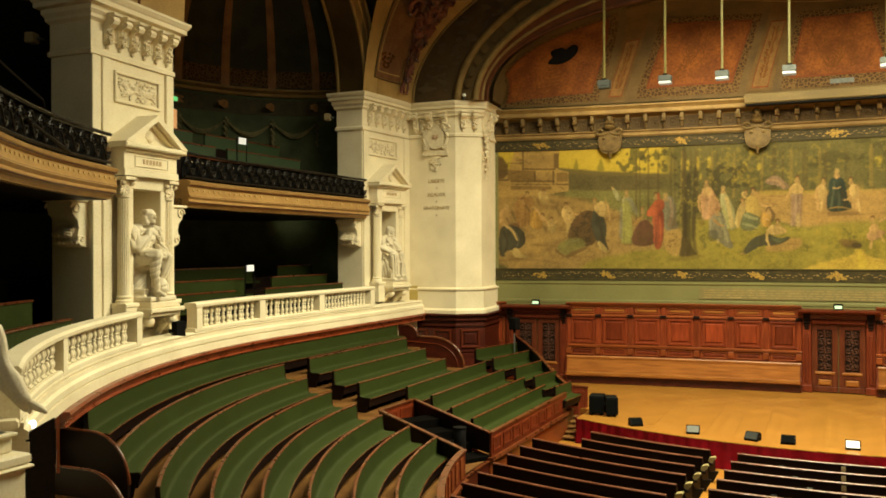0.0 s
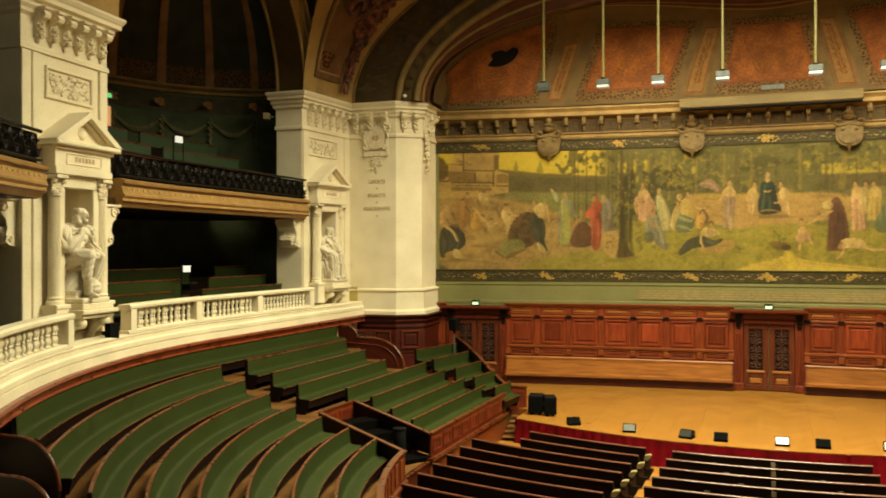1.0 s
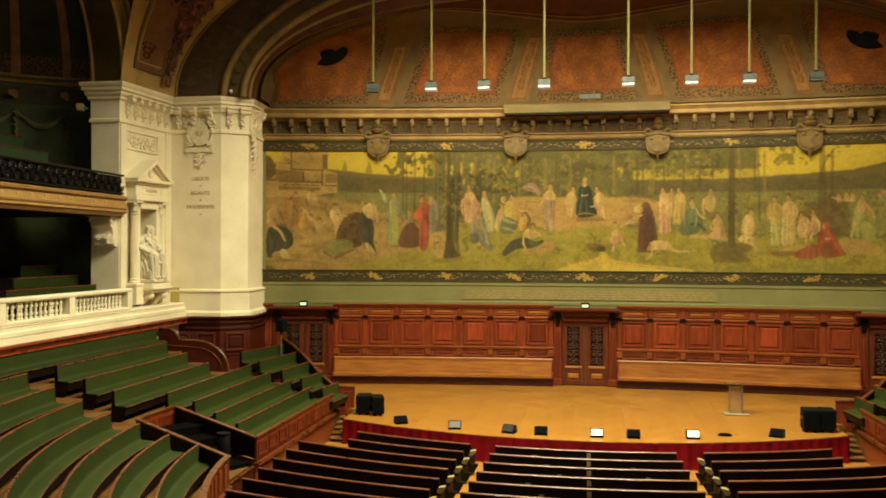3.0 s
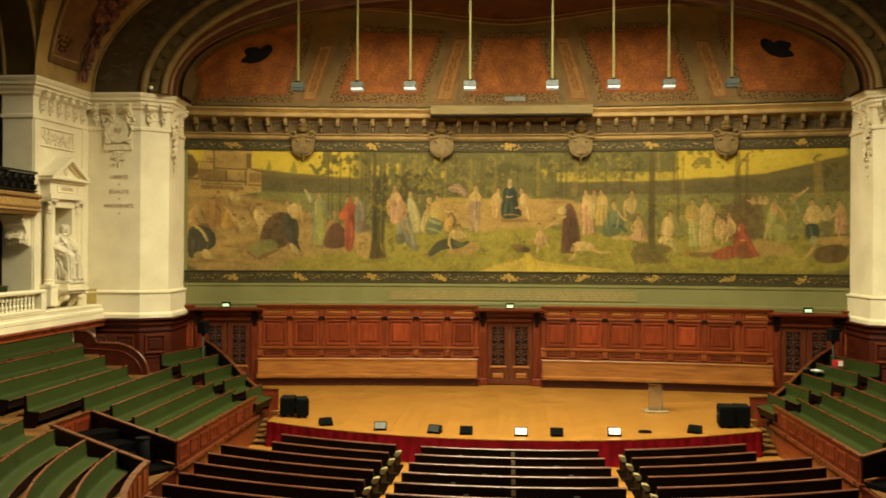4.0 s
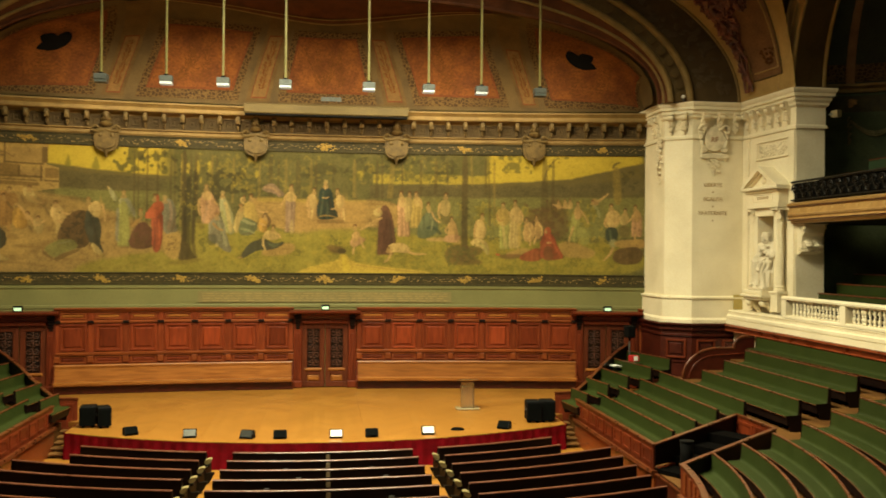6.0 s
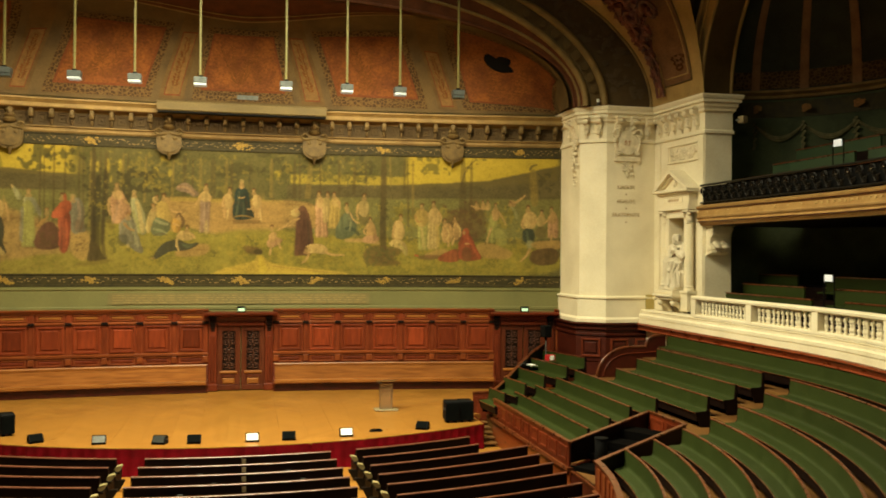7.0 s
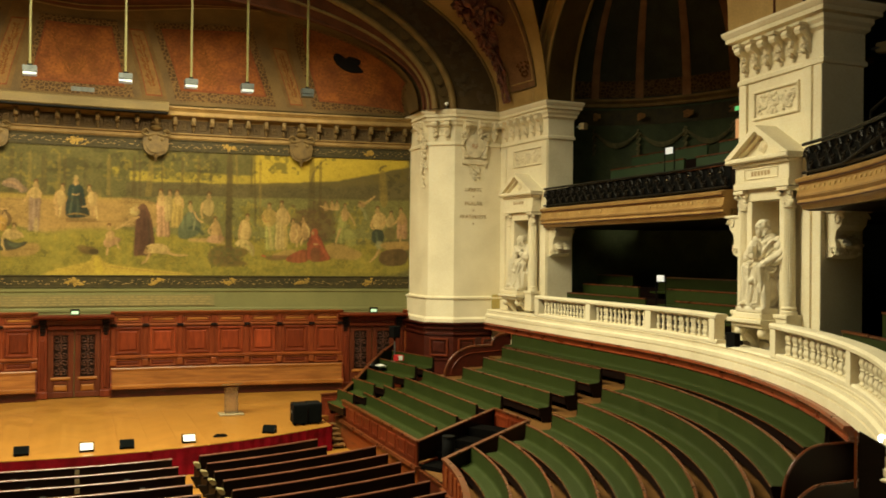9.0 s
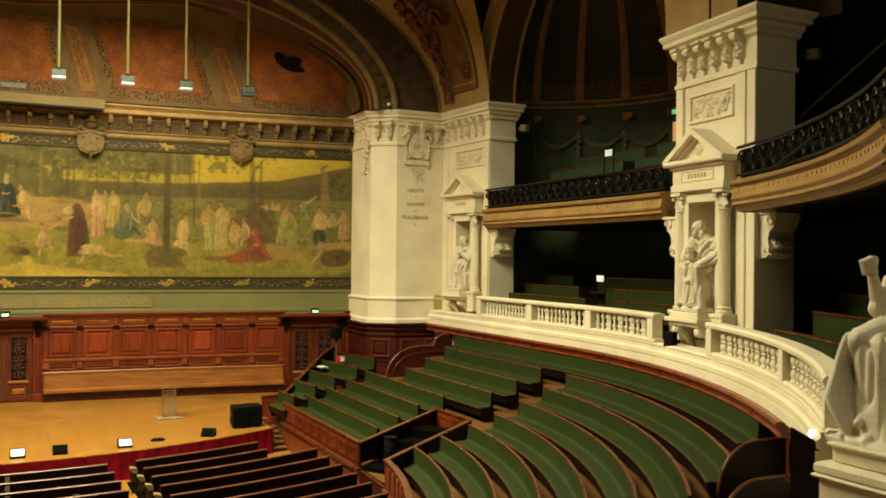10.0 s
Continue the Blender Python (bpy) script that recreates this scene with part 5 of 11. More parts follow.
fill(C_NAVY, [(-12.58, 6.91), (-12.13, 7), (-11.63, 6.81), (-11.49, 6.35), (-11.72, 6.03), (-12.08, 5.99), (-12.4, 5.9), (-12.36, 5.67), (-12.63, 5.76)], 0.022, 0.95, folds=0.3)
stroke(C_DARK, [(-12.44, 6.77), (-12.22, 6.26), (-12.38, 5.81)], 0.089, 0.067, 0.022, 0.6)
stroke(C_GREYB, [(-12.1, 6.86), (-11.77, 6.49), (-11.86, 6.12)], 0.045, 0.045, 0.022, 0.35)
stroke(C_TANL, [(-12.4, 7), (-12.04, 6.77), (-11.86, 6.35)], 0.112, 0.067, 0.018, 0.9)
fill(C_CREAM, [(-12.08, 6.03), (-11.86, 6.08), (-11.68, 5.8), (-11.36, 5.71), (-11.54, 5.62), (-12.04, 5.67)], 0.022, 0.85, folds=0.3)
fill(C_CREAM, [(-10.73, 7.12), (-10.46, 7.25), (-10.28, 7.02), (-10.37, 6.62), (-10.59, 6.62)], 0.022, 0.8, folds=0.3)
oval_mark(-10.5, 7.23, 0.094, C_DUSK)
stroke(C_TAN, [(-10.73, 7.07), (-10.55, 6.89), (-10.23, 7.16)], 0.078, 0.047, 0.018, 0.9)
fill(C_TANL, [(-10.14, 7.56), (-9.87, 7.79), (-9.61, 7.47), (-9.57, 7.01), (-9.79, 6.84), (-10.01, 7.11)], 0.022, 0.92, folds=0.3)
oval_mark(-9.92, 7.79, 0.107, C_DUSK)
stroke(C_TAN, [(-9.74, 7.47), (-9.43, 7.33), (-9.17, 7.5)], 0.089, 0.054, 0.018, 0.9)
fill(C_CREAM, [(-9.97, 6.97), (-9.66, 7.06), (-9.52, 6.7), (-9.88, 6.57)], 0.027, 0.7)
stroke(C_TAN, [(-9.88, 7.11), (-9.57, 7.06)], 0.089, 0.054, 0.018, 0.9)
stroke(C_DARK, [(-12.1, 7.59), (-11.94, 7.13)], 0.089, 0.045, 0.027, 0.5)
stroke(C_DARK, [(-11.22, 7.72), (-11.31, 7.13)], 0.089, 0.045, 0.027, 0.5)
stroke(C_DARK, [(-11.76, 6.86), (-11.4, 6.72)], 0.089, 0.045, 0.027, 0.5)
stroke(C_DARK, [(-10.82, 6.98), (-10.68, 6.66)], 0.089, 0.045, 0.027, 0.5)
stroke(C_DARK, [(-12.31, 7.27), (-12.13, 6.95)], 0.089, 0.045, 0.027, 0.5)
stroke(C_DARK, [(-11.08, 8.08), (-10.95, 7.76)], 0.089, 0.045, 0.027, 0.5)
stroke(C_DARK, [(-11.53, 7.81), (-11.35, 7.49)], 0.089, 0.045, 0.027, 0.5)
stroke(C_DARK, [(-10.32, 7.7), (-10.14, 7.29)], 0.089, 0.045, 0.027, 0.5)
stroke(C_SANDD, [(-12.68, 5.53), (-11.32, 5.62), (-10.2, 5.44)], 0.089, 0.067, 0.031, 0.6)
stroke(C_SANDD, [(-9.97, 5.75), (-8.87, 5.66)], 0.089, 0.067, 0.031, 0.6)
stroke(C_SANDD, [(-11.31, 6.21), (-10.19, 6.12), (-9.97, 5.89)], 0.089, 0.067, 0.031, 0.6)
stroke(C_SANDD, [(-7.98, 7.26), (-7.12, 6.99)], 0.089, 0.067, 0.031, 0.6)
stroke(C_SANDD, [(-9.74, 8.01), (-8.64, 7.9)], 0.089, 0.067, 0.031, 0.6)
# dark shrub with a slab, and the draped pair
fill(C_BROWN, [(-9.83, 6.75), (-9.61, 7.24), (-9.21, 7.55), (-8.81, 7.5), (-8.64, 7), (-8.69, 6.33), (-9.08, 6.07), (-9.53, 6.16), (-9.88, 6.39)], 0.022, 0.95, folds=0.3)
leafy(C_DARK, -9.83, -8.6, 6.02, 7.51, 0.067, 0.6, 0.7, 40, 0.3)
leafy(C_BROWN, -9.92, -8.56, 6.02, 7.56, 0.067, 0.5, 0.8, 41, 0.2)
fill(C_FARGREEN, [(-10.37, 6.07), (-9.97, 6.39), (-9.35, 6.47), (-9.08, 6.11), (-9.7, 5.89), (-9.97, 5.71)], 0.027, 0.9, turns=1)
fill(C_STONED, [(-10.37, 6.07), (-9.97, 5.71), (-9.7, 5.89), (-9.08, 6.11), (-9.13, 6), (-9.88, 5.62), (-10.33, 5.89)], 0.022, 0.7, turns=0)
stroke(C_GREYB, [(-9.88, 6.25), (-9.39, 6.38)], 0.033, 0.033, 0.013, 0.5)
fill(C_NAVY, [(-8.88, 7.54), (-8.68, 7.63), (-8.38, 7.09), (-8.34, 6.64), (-8.42, 6.33), (-8.21, 5.93), (-8.51, 5.93), (-8.77, 6.38), (-8.95, 6.92)], 0.022, 0.95, folds=0.3)
fill(C_TANL, [(-8.81, 7.77), (-8.51, 7.94), (-8.33, 7.76), (-8.38, 7.31), (-8.55, 7.23), (-8.81, 7.5)], 0.022, 0.95, folds=0.3)
oval_mark(-8.81, 7.95, 0.112, C_TAND)
stroke(C_TAN, [(-8.33, 7.8), (-8.24, 7.45), (-8.22, 7.13)], 0.100, 0.060, 0.018, 0.9)
fill(C_CREAM, [(-8.73, 6.38), (-8.51, 6.24), (-8.21, 5.88), (-8.6, 5.89)], 0.022, 0.85, folds=0.3)
stroke(C_CREAM, [(-8.73, 7.72), (-8.55, 7.41), (-8.68, 7.27)], 0.067, 0.045, 0.022, 0.5)
stroke(C_DARK, [(-8.68, 7.36), (-8.55, 6.69), (-8.38, 6.06)], 0.067, 0.089, 0.022, 0.5)
fill(C_PALEB, [(-7.81, 8.02), (-7.37, 8.05), (-7.25, 7.65), (-7.33, 7.39), (-7.64, 7.52)], 0.022, 0.9, folds=0.3)
robe(C_VERT, -7.59, 7.88, -7.55, 6.19, 0.357, 0.491, 6)
stroke(C_GREYB, [(-7.77, 7.66), (-7.79, 6.91), (-7.81, 6.42)], 0.112, 0.112, 0.022, 0.8)
stroke(C_PALEB, [(-7.94, 8.02), (-7.98, 8.2), (-8.11, 8.42)], 0.201, 0.067, 0.022, 0.85)
oval_mark(-7.57, 8.23, 0.112, C_SAND)
stroke(C_TANL, [(-8.07, 8.33), (-8.15, 8.45)], 0.078, 0.047, 0.018, 0.9)
fill(C_PALEB, [(-8.07, 8.38), (-7.89, 8.24), (-7.76, 7.97), (-7.94, 7.84)], 0.022, 0.8, folds=0.3)
stroke(C_GREYB, [(-7.5, 8.01), (-7.29, 7.65), (-7.16, 7.34)], 0.134, 0.134, 0.022, 0.7)
fill(C_VERT, [(-7.68, 7.39), (-7.38, 7.34), (-7.36, 6.24), (-7.64, 6.15)], 0.031, 0.6)
fill(C_GREYB, [(-7.86, 6.46), (-7.68, 6.5), (-7.73, 6.33)], 0.022, 0.6)
# red, violet and maroon group
fill(C_MAROON, [(-7.25, 6.85), (-6.95, 7.16), (-6.69, 7.07), (-6.44, 6.67), (-6.48, 6.1), (-7.47, 6.1)], 0.022, 0.95, folds=0.3)
leafy(C_BROWN, -7.42, -6.48, 6.1, 6.9, 0.067, 0.5, 0.6, 42, 0.25)
stroke(C_TAND, [(-7.29, 6.94), (-7.08, 7.16), (-6.9, 7.34)], 0.100, 0.060, 0.018, 0.9)
oval_mark(-6.97, 7.56, 0.103, C_TAND)
fill(C_GREYB, [(-6.18, 7.98), (-5.84, 8.06), (-5.67, 7.58), (-5.71, 7.01), (-5.59, 6.79), (-6.05, 6.62), (-6.22, 7.11)], 0.022, 0.92, folds=0.3)
oval_mark(-6.09, 8.07, 0.123, C_CREAM)
stroke(C_MAUVE, [(-5.92, 7.93), (-5.84, 7.36), (-5.97, 6.84)], 0.112, 0.134, 0.022, 0.6)
stroke(C_BROWN, [(-5.75, 7.71), (-5.71, 7.19), (-5.84, 6.8)], 0.067, 0.089, 0.022, 0.5)
fill(C_BROWN, [(-6.09, 7.24), (-5.71, 7.19), (-5.63, 6.79), (-6.01, 6.71)], 0.031, 0.4)
fill(C_REDD, [(-6.6, 7.51), (-6.18, 7.59), (-6.14, 6.89), (-6.23, 6.01), (-6.52, 5.97), (-6.56, 6.67)], 0.022, 0.95, folds=0.3)
fill(C_RED, [(-6.9, 7.29), (-6.65, 7.64), (-6.43, 7.94), (-6.13, 7.89), (-6.14, 7.5), (-6.52, 7.24)], 0.022, 0.96, folds=0.3)
stroke(C_MAROON, [(-6.48, 7.2), (-6.44, 6.67), (-6.48, 6.1)], 0.045, 0.067, 0.022, 0.5)
stroke(C_RED, [(-6.31, 7.24), (-6.27, 6.67), (-6.31, 6.1)], 0.067, 0.089, 0.022, 0.6)
oval_mark(-6.45, 8.12, 0.112, C_DUSK)
fill(C_RED, [(-6.39, 8.2), (-6.3, 8.12), (-6.3, 7.85), (-6.43, 7.9)], 0.022, 0.8, folds=0.3)
fill(C_STONED, [(-6.23, 6.1), (-5.63, 6.23), (-5.59, 5.88), (-5.93, 5.75)], 0.027, 0.3)
fill(C_STONE, [(-6.1, 6.67), (-5.72, 6.79), (-5.46, 6.62), (-5.42, 6.01), (-5.68, 5.66), (-6.1, 5.92), (-6.18, 6.36)], 0.033, 0.9)
leafy(C_STONED, -6.14, -5.43, 5.79, 6.71, 0.056, 0.46, 0.6, 43, 0.25)
# the two dark trunks
stroke(C_BARK, [(-5.37, 9.87), (-5.41, 8.62), (-5.38, 6.88), (-5.42, 6.01), (-5.51, 5.7)], 0.156, 0.223, 0.027, 0.9)
stroke(C_BARK, [(-4.95, 9.86), (-5, 8.39), (-5.05, 6.66), (-5.03, 6.01), (-4.92, 5.75)], 0.089, 0.134, 0.027, 0.85)
stroke(C_DARK * 0.9, [(-5.22, 8.9), (-5.30, 7.6), (-5.30, 6.4), (-5.34, 5.72)], 0.20, 0.36, 0.03, 0.75)
stroke(C_DARK, [(-4.98, 9.2), (-5.02, 7.6), (-5.10, 6.3)], 0.12, 0.18, 0.03, 0.6)
fill(C_BARK, [(-5.51, 6.44), (-5.21, 6.35), (-5.05, 5.92), (-4.88, 5.75), (-5.64, 5.68), (-5.51, 6.01)], 0.022, 0.85, folds=0.3)
leafy(C_LEAFD, -5.79, -4.67, 6.98, 9.39, 0.078, 0.52, 0.75, 44, 0.2)
leafy(C_GOLD, -5.71, -4.71, 7.08, 9.06, 0.056, 0.42, 0.5, 45, 0.25)
fill(C_STONED, [(-6.06, 5.66), (-4.7, 5.83), (-4.8, 5.62), (-5.85, 5.49)], 0.045, 0.4)
leafy(C_LEAF, -4.96, -4.55, 5.88, 6.79, 0.067, 0.55, 0.7, 46, 0.25)
# seated pale shapes
fill(C_PINK, [(-4.83, 8.12), (-4.54, 8.37), (-4.34, 8.24), (-4.21, 7.89), (-4.01, 7.59), (-4.26, 7.21), (-4.71, 7.04), (-4.79, 7.6)], 0.022, 0.92, folds=0.3)
oval_mark(-4.58, 8.55, 0.112, C_SAND)
fill(C_TANL, [(-4.79, 8.3), (-4.42, 8.37), (-4.34, 8.03), (-4.67, 7.95)], 0.027, 0.7)
stroke(C_TAN, [(-4.83, 8.08), (-4.88, 7.69), (-4.79, 7.39)], 0.100, 0.060, 0.018, 0.9)
stroke(C_TAN, [(-4.34, 7.98), (-4.13, 7.81)], 0.089, 0.054, 0.018, 0.9)
stroke(C_MAUVE, [(-4.54, 7.94), (-4.59, 7.47), (-4.71, 7.08)], 0.067, 0.089, 0.022, 0.5)
fill(C_STONED, [(-4.96, 7.35), (-4.67, 7.21), (-4.63, 6.91), (-4.84, 6.83)], 0.029, 0.35)
fill(C_PALEB, [(-4.13, 8.02), (-3.93, 8.19), (-3.77, 7.93), (-3.6, 7.58), (-3.52, 7.19), (-3.49, 6.73), (-3.81, 6.69), (-3.97, 7.2)], 0.022, 0.92, folds=0.3)
oval_mark(-3.97, 8.29, 0.112, C_CREAM)
stroke(C_CREAM, [(-3.89, 8.01), (-3.77, 7.58), (-3.65, 6.77)], 0.112, 0.201, 0.022, 0.7)
stroke(C_VERT, [(-4.01, 7.67), (-3.85, 7.2), (-3.73, 6.73)], 0.067, 0.089, 0.022, 0.6)
fill(C_TANL, [(-3.89, 8.01), (-3.77, 7.84), (-3.81, 7.67)], 0.022, 0.6)
fill(C_LEMON, [(-3.2, 7.87), (-2.88, 8.03), (-2.72, 7.77), (-2.64, 7.39), (-2.44, 7.05), (-2.52, 6.76), (-2.96, 7.06), (-3.2, 7.44)], 0.022, 0.92, folds=0.3)
oval_mark(-2.9, 8.18, 0.112, C_DUSK)
stroke(C_TANL, [(-3.16, 7.87), (-3.32, 8.04), (-3.16, 8.17)], 0.100, 0.060, 0.018, 0.9)
oval_mark(-3.16, 8.14, 0.089, C_DUSK)
stroke(C_TAN, [(-2.72, 7.69), (-2.48, 7.56), (-2.24, 7.59)], 0.089, 0.054, 0.018, 0.9)
fill(C_CREAM, [(-3.48, 7.45), (-3.32, 7.74), (-3.12, 7.7), (-3.2, 7.27), (-3.41, 6.72), (-3.57, 6.85)], 0.022, 0.85, folds=0.3)
oval_mark(-3.28, 7.79, 0.112, C_TAND)
fill(C_TEALP, [(-3.4, 6.94), (-3.2, 7.4), (-2.96, 7.31), (-2.68, 7.18), (-2.64, 6.93), (-2.88, 6.68), (-3.28, 6.68)], 0.022, 0.9, folds=0.3)
stroke(C_PALEB, [(-3.24, 7.28), (-2.96, 7.14), (-2.72, 7.1)], 0.134, 0.089, 0.022, 0.7)
stroke(C_PALEB, [(-3.32, 6.94), (-3, 6.89), (-2.76, 6.76)], 0.089, 0.067, 0.022, 0.5)
stroke(C_BROWN, [(-3.28, 6.68), (-2.96, 6.8), (-2.72, 6.67)], 0.045, 0.045, 0.022, 0.5)
fill(C_OCHRE, [(-2.64, 7.31), (-2.4, 7.39), (-2.25, 7.09), (-2.33, 6.75), (-2.6, 6.84)], 0.022, 0.9, folds=0.3)
stroke(C_BROWN, [(-2.48, 7.39), (-2.25, 7.43), (-2.17, 7.17), (-2.25, 6.96)], 0.134, 0.112, 0.022, 0.85)
oval_mark(-2.36, 7.47, 0.100, C_BROWN)
stroke(C_TAN, [(-2.56, 7.14), (-2.33, 7.05)], 0.089, 0.054, 0.018, 0.9)
fill(C_GREYB, [(-4.51, 7.12), (-4.26, 7.38), (-4.05, 7.42), (-3.89, 7.03), (-3.73, 6.34), (-3.57, 6.04), (-3.81, 6), (-4.1, 6.26), (-4.47, 6.43)], 0.022, 0.85, folds=0.3)
oval_mark(-4.18, 7.46, 0.112, C_TAND)
fill(C_NAVY, [(-4.59, 6.69), (-4.18, 6.73), (-4.1, 6.39), (-4.47, 6.22)], 0.029, 0.6)
stroke(C_PALEB, [(-4.18, 7.21), (-3.97, 6.77), (-3.81, 6.22)], 0.089, 0.112, 0.022, 0.45)
stroke(C_TAND, [(-4.34, 7.16), (-4.14, 6.9), (-3.93, 6.86)], 0.089, 0.054, 0.018, 0.9)
leafy(C_LEAF, -4.71, -3.9, 5.87, 6.52, 0.067, 0.5, 0.5, 47, 0.25)
fill(C_CREAM, [(-4.26, 6.35), (-4.1, 6.35), (-4.14, 6.17)], 0.022, 0.5)
# reclining shape by the stone
fill(C_TERRACE, [(-2.49, 6), (-2.29, 6.21), (-1.43, 6.41), (-1.2, 6.32), (-1.24, 5.99), (-1.78, 5.87), (-2.45, 5.87)], 0.029, 0.9, turns=1)
stroke(C_SANDD, [(-2.37, 6.08), (-1.27, 6.16)], 0.027, 0.027, 0.013, 0.5)
fill(C_NAVY, [(-3.33, 5.83), (-2.96, 6.38), (-2.6, 6.5), (-2.37, 6.54), (-1.97, 6.33), (-1.58, 6.45), (-1.66, 6.29), (-2.13, 6.08), (-2.65, 6.12), (-3.17, 5.74)], 0.022, 0.93, folds=0.3)
fill(C_TEALP, [(-2.33, 6.42), (-1.9, 6.33), (-1.62, 6.41), (-2.01, 6.12)], 0.027, 0.5)
fill(C_TANL, [(-2.45, 6.59), (-2.33, 6.88), (-2.05, 6.83), (-1.82, 6.79), (-1.78, 6.54), (-2.13, 6.46)], 0.022, 0.93, folds=0.3)
oval_mark(-2.05, 7, 0.112, C_DUSK)
stroke(C_TANL, [(-2.37, 6.71), (-2.45, 6.38), (-2.33, 6.08)], 0.100, 0.060, 0.018, 0.9)
stroke(C_TAN, [(-1.86, 6.75), (-1.74, 6.58)], 0.089, 0.054, 0.018, 0.9)
fill(C_SAND, [(-3.49, 5.79), (-3.21, 5.87), (-3.17, 5.74)], 0.022, 0.6)
leafy(C_LEAF, -1.24, -0.74, 5.74, 6.41, 0.067, 0.48, 0.6, 48, 0.25)
# draped shape with a flying veil, enthroned middle, two pale shapes
fill(C_MAUVE, [(-2.52, 8.49), (-2.28, 8.69), (-2.04, 8.72), (-1.81, 8.46), (-1.58, 8.29), (-1.77, 8.13), (-2.08, 8.35), (-2.36, 8.35)], 0.022, 0.85, folds=0.3)
stroke(C_PINK, [(-2.4, 8.52), (-2.12, 8.56), (-1.77, 8.25)], 0.089, 0.067, 0.022, 0.5)
robe(C_MAUVE, -1.38, 8.16, -1.41, 6.83, 0.401, 0.357, 6)
fill(C_TANL, [(-1.58, 8.33), (-1.31, 8.45), (-1.15, 8.19), (-1.27, 7.99), (-1.54, 8)], 0.022, 0.9, folds=0.3)
oval_mark(-1.36, 8.61, 0.112, C_DUSK)
stroke(C_TAN, [(-1.54, 8.29), (-1.66, 8), (-1.79, 7.79)], 0.089, 0.054, 0.018, 0.9)
fill(C_CREAM, [(-1.43, 7.16), (-1.31, 7.37), (-1.27, 6.82), (-1.39, 6.74)], 0.027, 0.7)
stroke(C_TAN, [(-1.19, 8.24), (-1.23, 7.99)], 0.089, 0.054, 0.018, 0.9)
robe(C_TAN, -0.56, 8.3, -0.56, 7.35, 0.335, 0.312, 4)
fill(C_TANL, [(-0.69, 8.3), (-0.43, 8.38), (-0.35, 7.96), (-0.5, 7.64), (-0.66, 7.85)], 0.022, 0.9, folds=0.3)
oval_mark(-0.48, 8.5, 0.100, C_DUSK)
stroke(C_TAN, [(-0.69, 8.22), (-0.77, 7.93), (-0.73, 7.77)], 0.080, 0.048, 0.018, 0.9)
stroke(C_TANL, [(-0.54, 7.72), (-0.58, 7.31)], 0.100, 0.060, 0.018, 0.9)
fill(C_BLUED, [(-0.28, 8.49), (-0.05, 8.65), (0.21, 8.52), (0.28, 8.11), (0.32, 7.78), (0.47, 7.53), (0.43, 7.37), (-0.32, 7.26), (-0.39, 7.63), (-0.31, 8.04)], 0.022, 0.97, folds=0.3)
oval_mark(-0.03, 8.79, 0.123, C_CREAM)
stroke(C_TEALP, [(-0.12, 8.45), (-0.16, 7.94), (-0.24, 7.38)], 0.045, 0.089, 0.022, 0.45)
stroke(C_DARK, [(0.14, 8.23), (0.17, 7.78), (0.32, 7.45)], 0.067, 0.112, 0.022, 0.5)
stroke(C_TEALP, [(0.02, 8.07), (0.06, 7.71), (0.02, 7.38)], 0.045, 0.089, 0.022, 0.3)
stroke(C_TAN, [(-0.16, 8.2), (-0.01, 8.16), (0.1, 8.22)], 0.056, 0.033, 0.018, 0.9)
stroke(C_OCHRE, [(-0.35, 7.41), (0.02, 7.5), (0.43, 7.41)], 0.045, 0.045, 0.013, 0.5)
fill(C_TAN, [(-0.12, 8.65), (0.06, 8.65), (-0.03, 8.49)], 0.022, 0.8, folds=0.3)
robe(C_TAN, 0.54, 8.3, 0.61, 7.37, 0.335, 0.290, 4)
fill(C_TANL, [(0.36, 8.27), (0.62, 8.34), (0.73, 7.93), (0.51, 7.69), (0.4, 7.9)], 0.022, 0.9, folds=0.3)
oval_mark(0.43, 8.49, 0.100, C_DUSK)
stroke(C_TAN, [(0.43, 7.82), (0.32, 7.74), (0.17, 7.74)], 0.078, 0.047, 0.018, 0.9)
stroke(C_TANL, [(0.65, 7.77), (0.72, 7.24)], 0.100, 0.060, 0.018, 0.9)
fill(C_STONED, [(-0.35, 7.3), (0.69, 7.32), (0.76, 7.2), (-0.36, 7.18)], 0.022, 0.5, turns=0)
# spring with its stones
leafy(C_GRASSD, -0.09, 0.87, 6.06, 6.81, 0.078, 0.5, 0.7, 49, 0.25)
leafy(C_LEAF, 0.13, 0.76, 6.19, 6.76, 0.067, 0.46, 0.6, 50, 0.25)
fill(C_WATER, [(-1.33, 5.16), (-0.5, 5.52), (0.5, 5.7), (0.57, 5.93), (0.83, 5.93), (0.92, 5.66), (2.18, 5.49), (3.97, 5.33), (4.2, 5.19), (4.2, 4.99), (-1.37, 4.96)], 0.036, 0.95)
stroke(C_SKY, [(0.7, 5.93), (0.75, 5.62), (0.84, 5.3)], 0.156, 0.312, 0.033, 0.6)
stroke(C_GOLD, [(-1.15, 5.22), (-0.27, 5.52), (0.48, 5.61)], 0.033, 0.033, 0.013, 0.5)
stroke(C_SANDD, [(1.01, 5.57), (2.4, 5.4), (3.97, 5.24)], 0.033, 0.033, 0.013, 0.5)
fill(C_STONED, [(0.07, 6.19), (0.38, 6.33), (0.74, 6.2), (0.83, 5.97), (0.21, 5.97)], 0.027, 0.85)
fill(C_DARK, [(0.39, 6.15), (0.7, 6.2), (0.83, 6.02), (0.52, 5.97)], 0.022, 0.7)
fill(C_SANDD, [(-0.01, 6.28), (0.25, 6.37), (0.39, 6.19), (0.12, 6.06)], 0.027, 0.7)
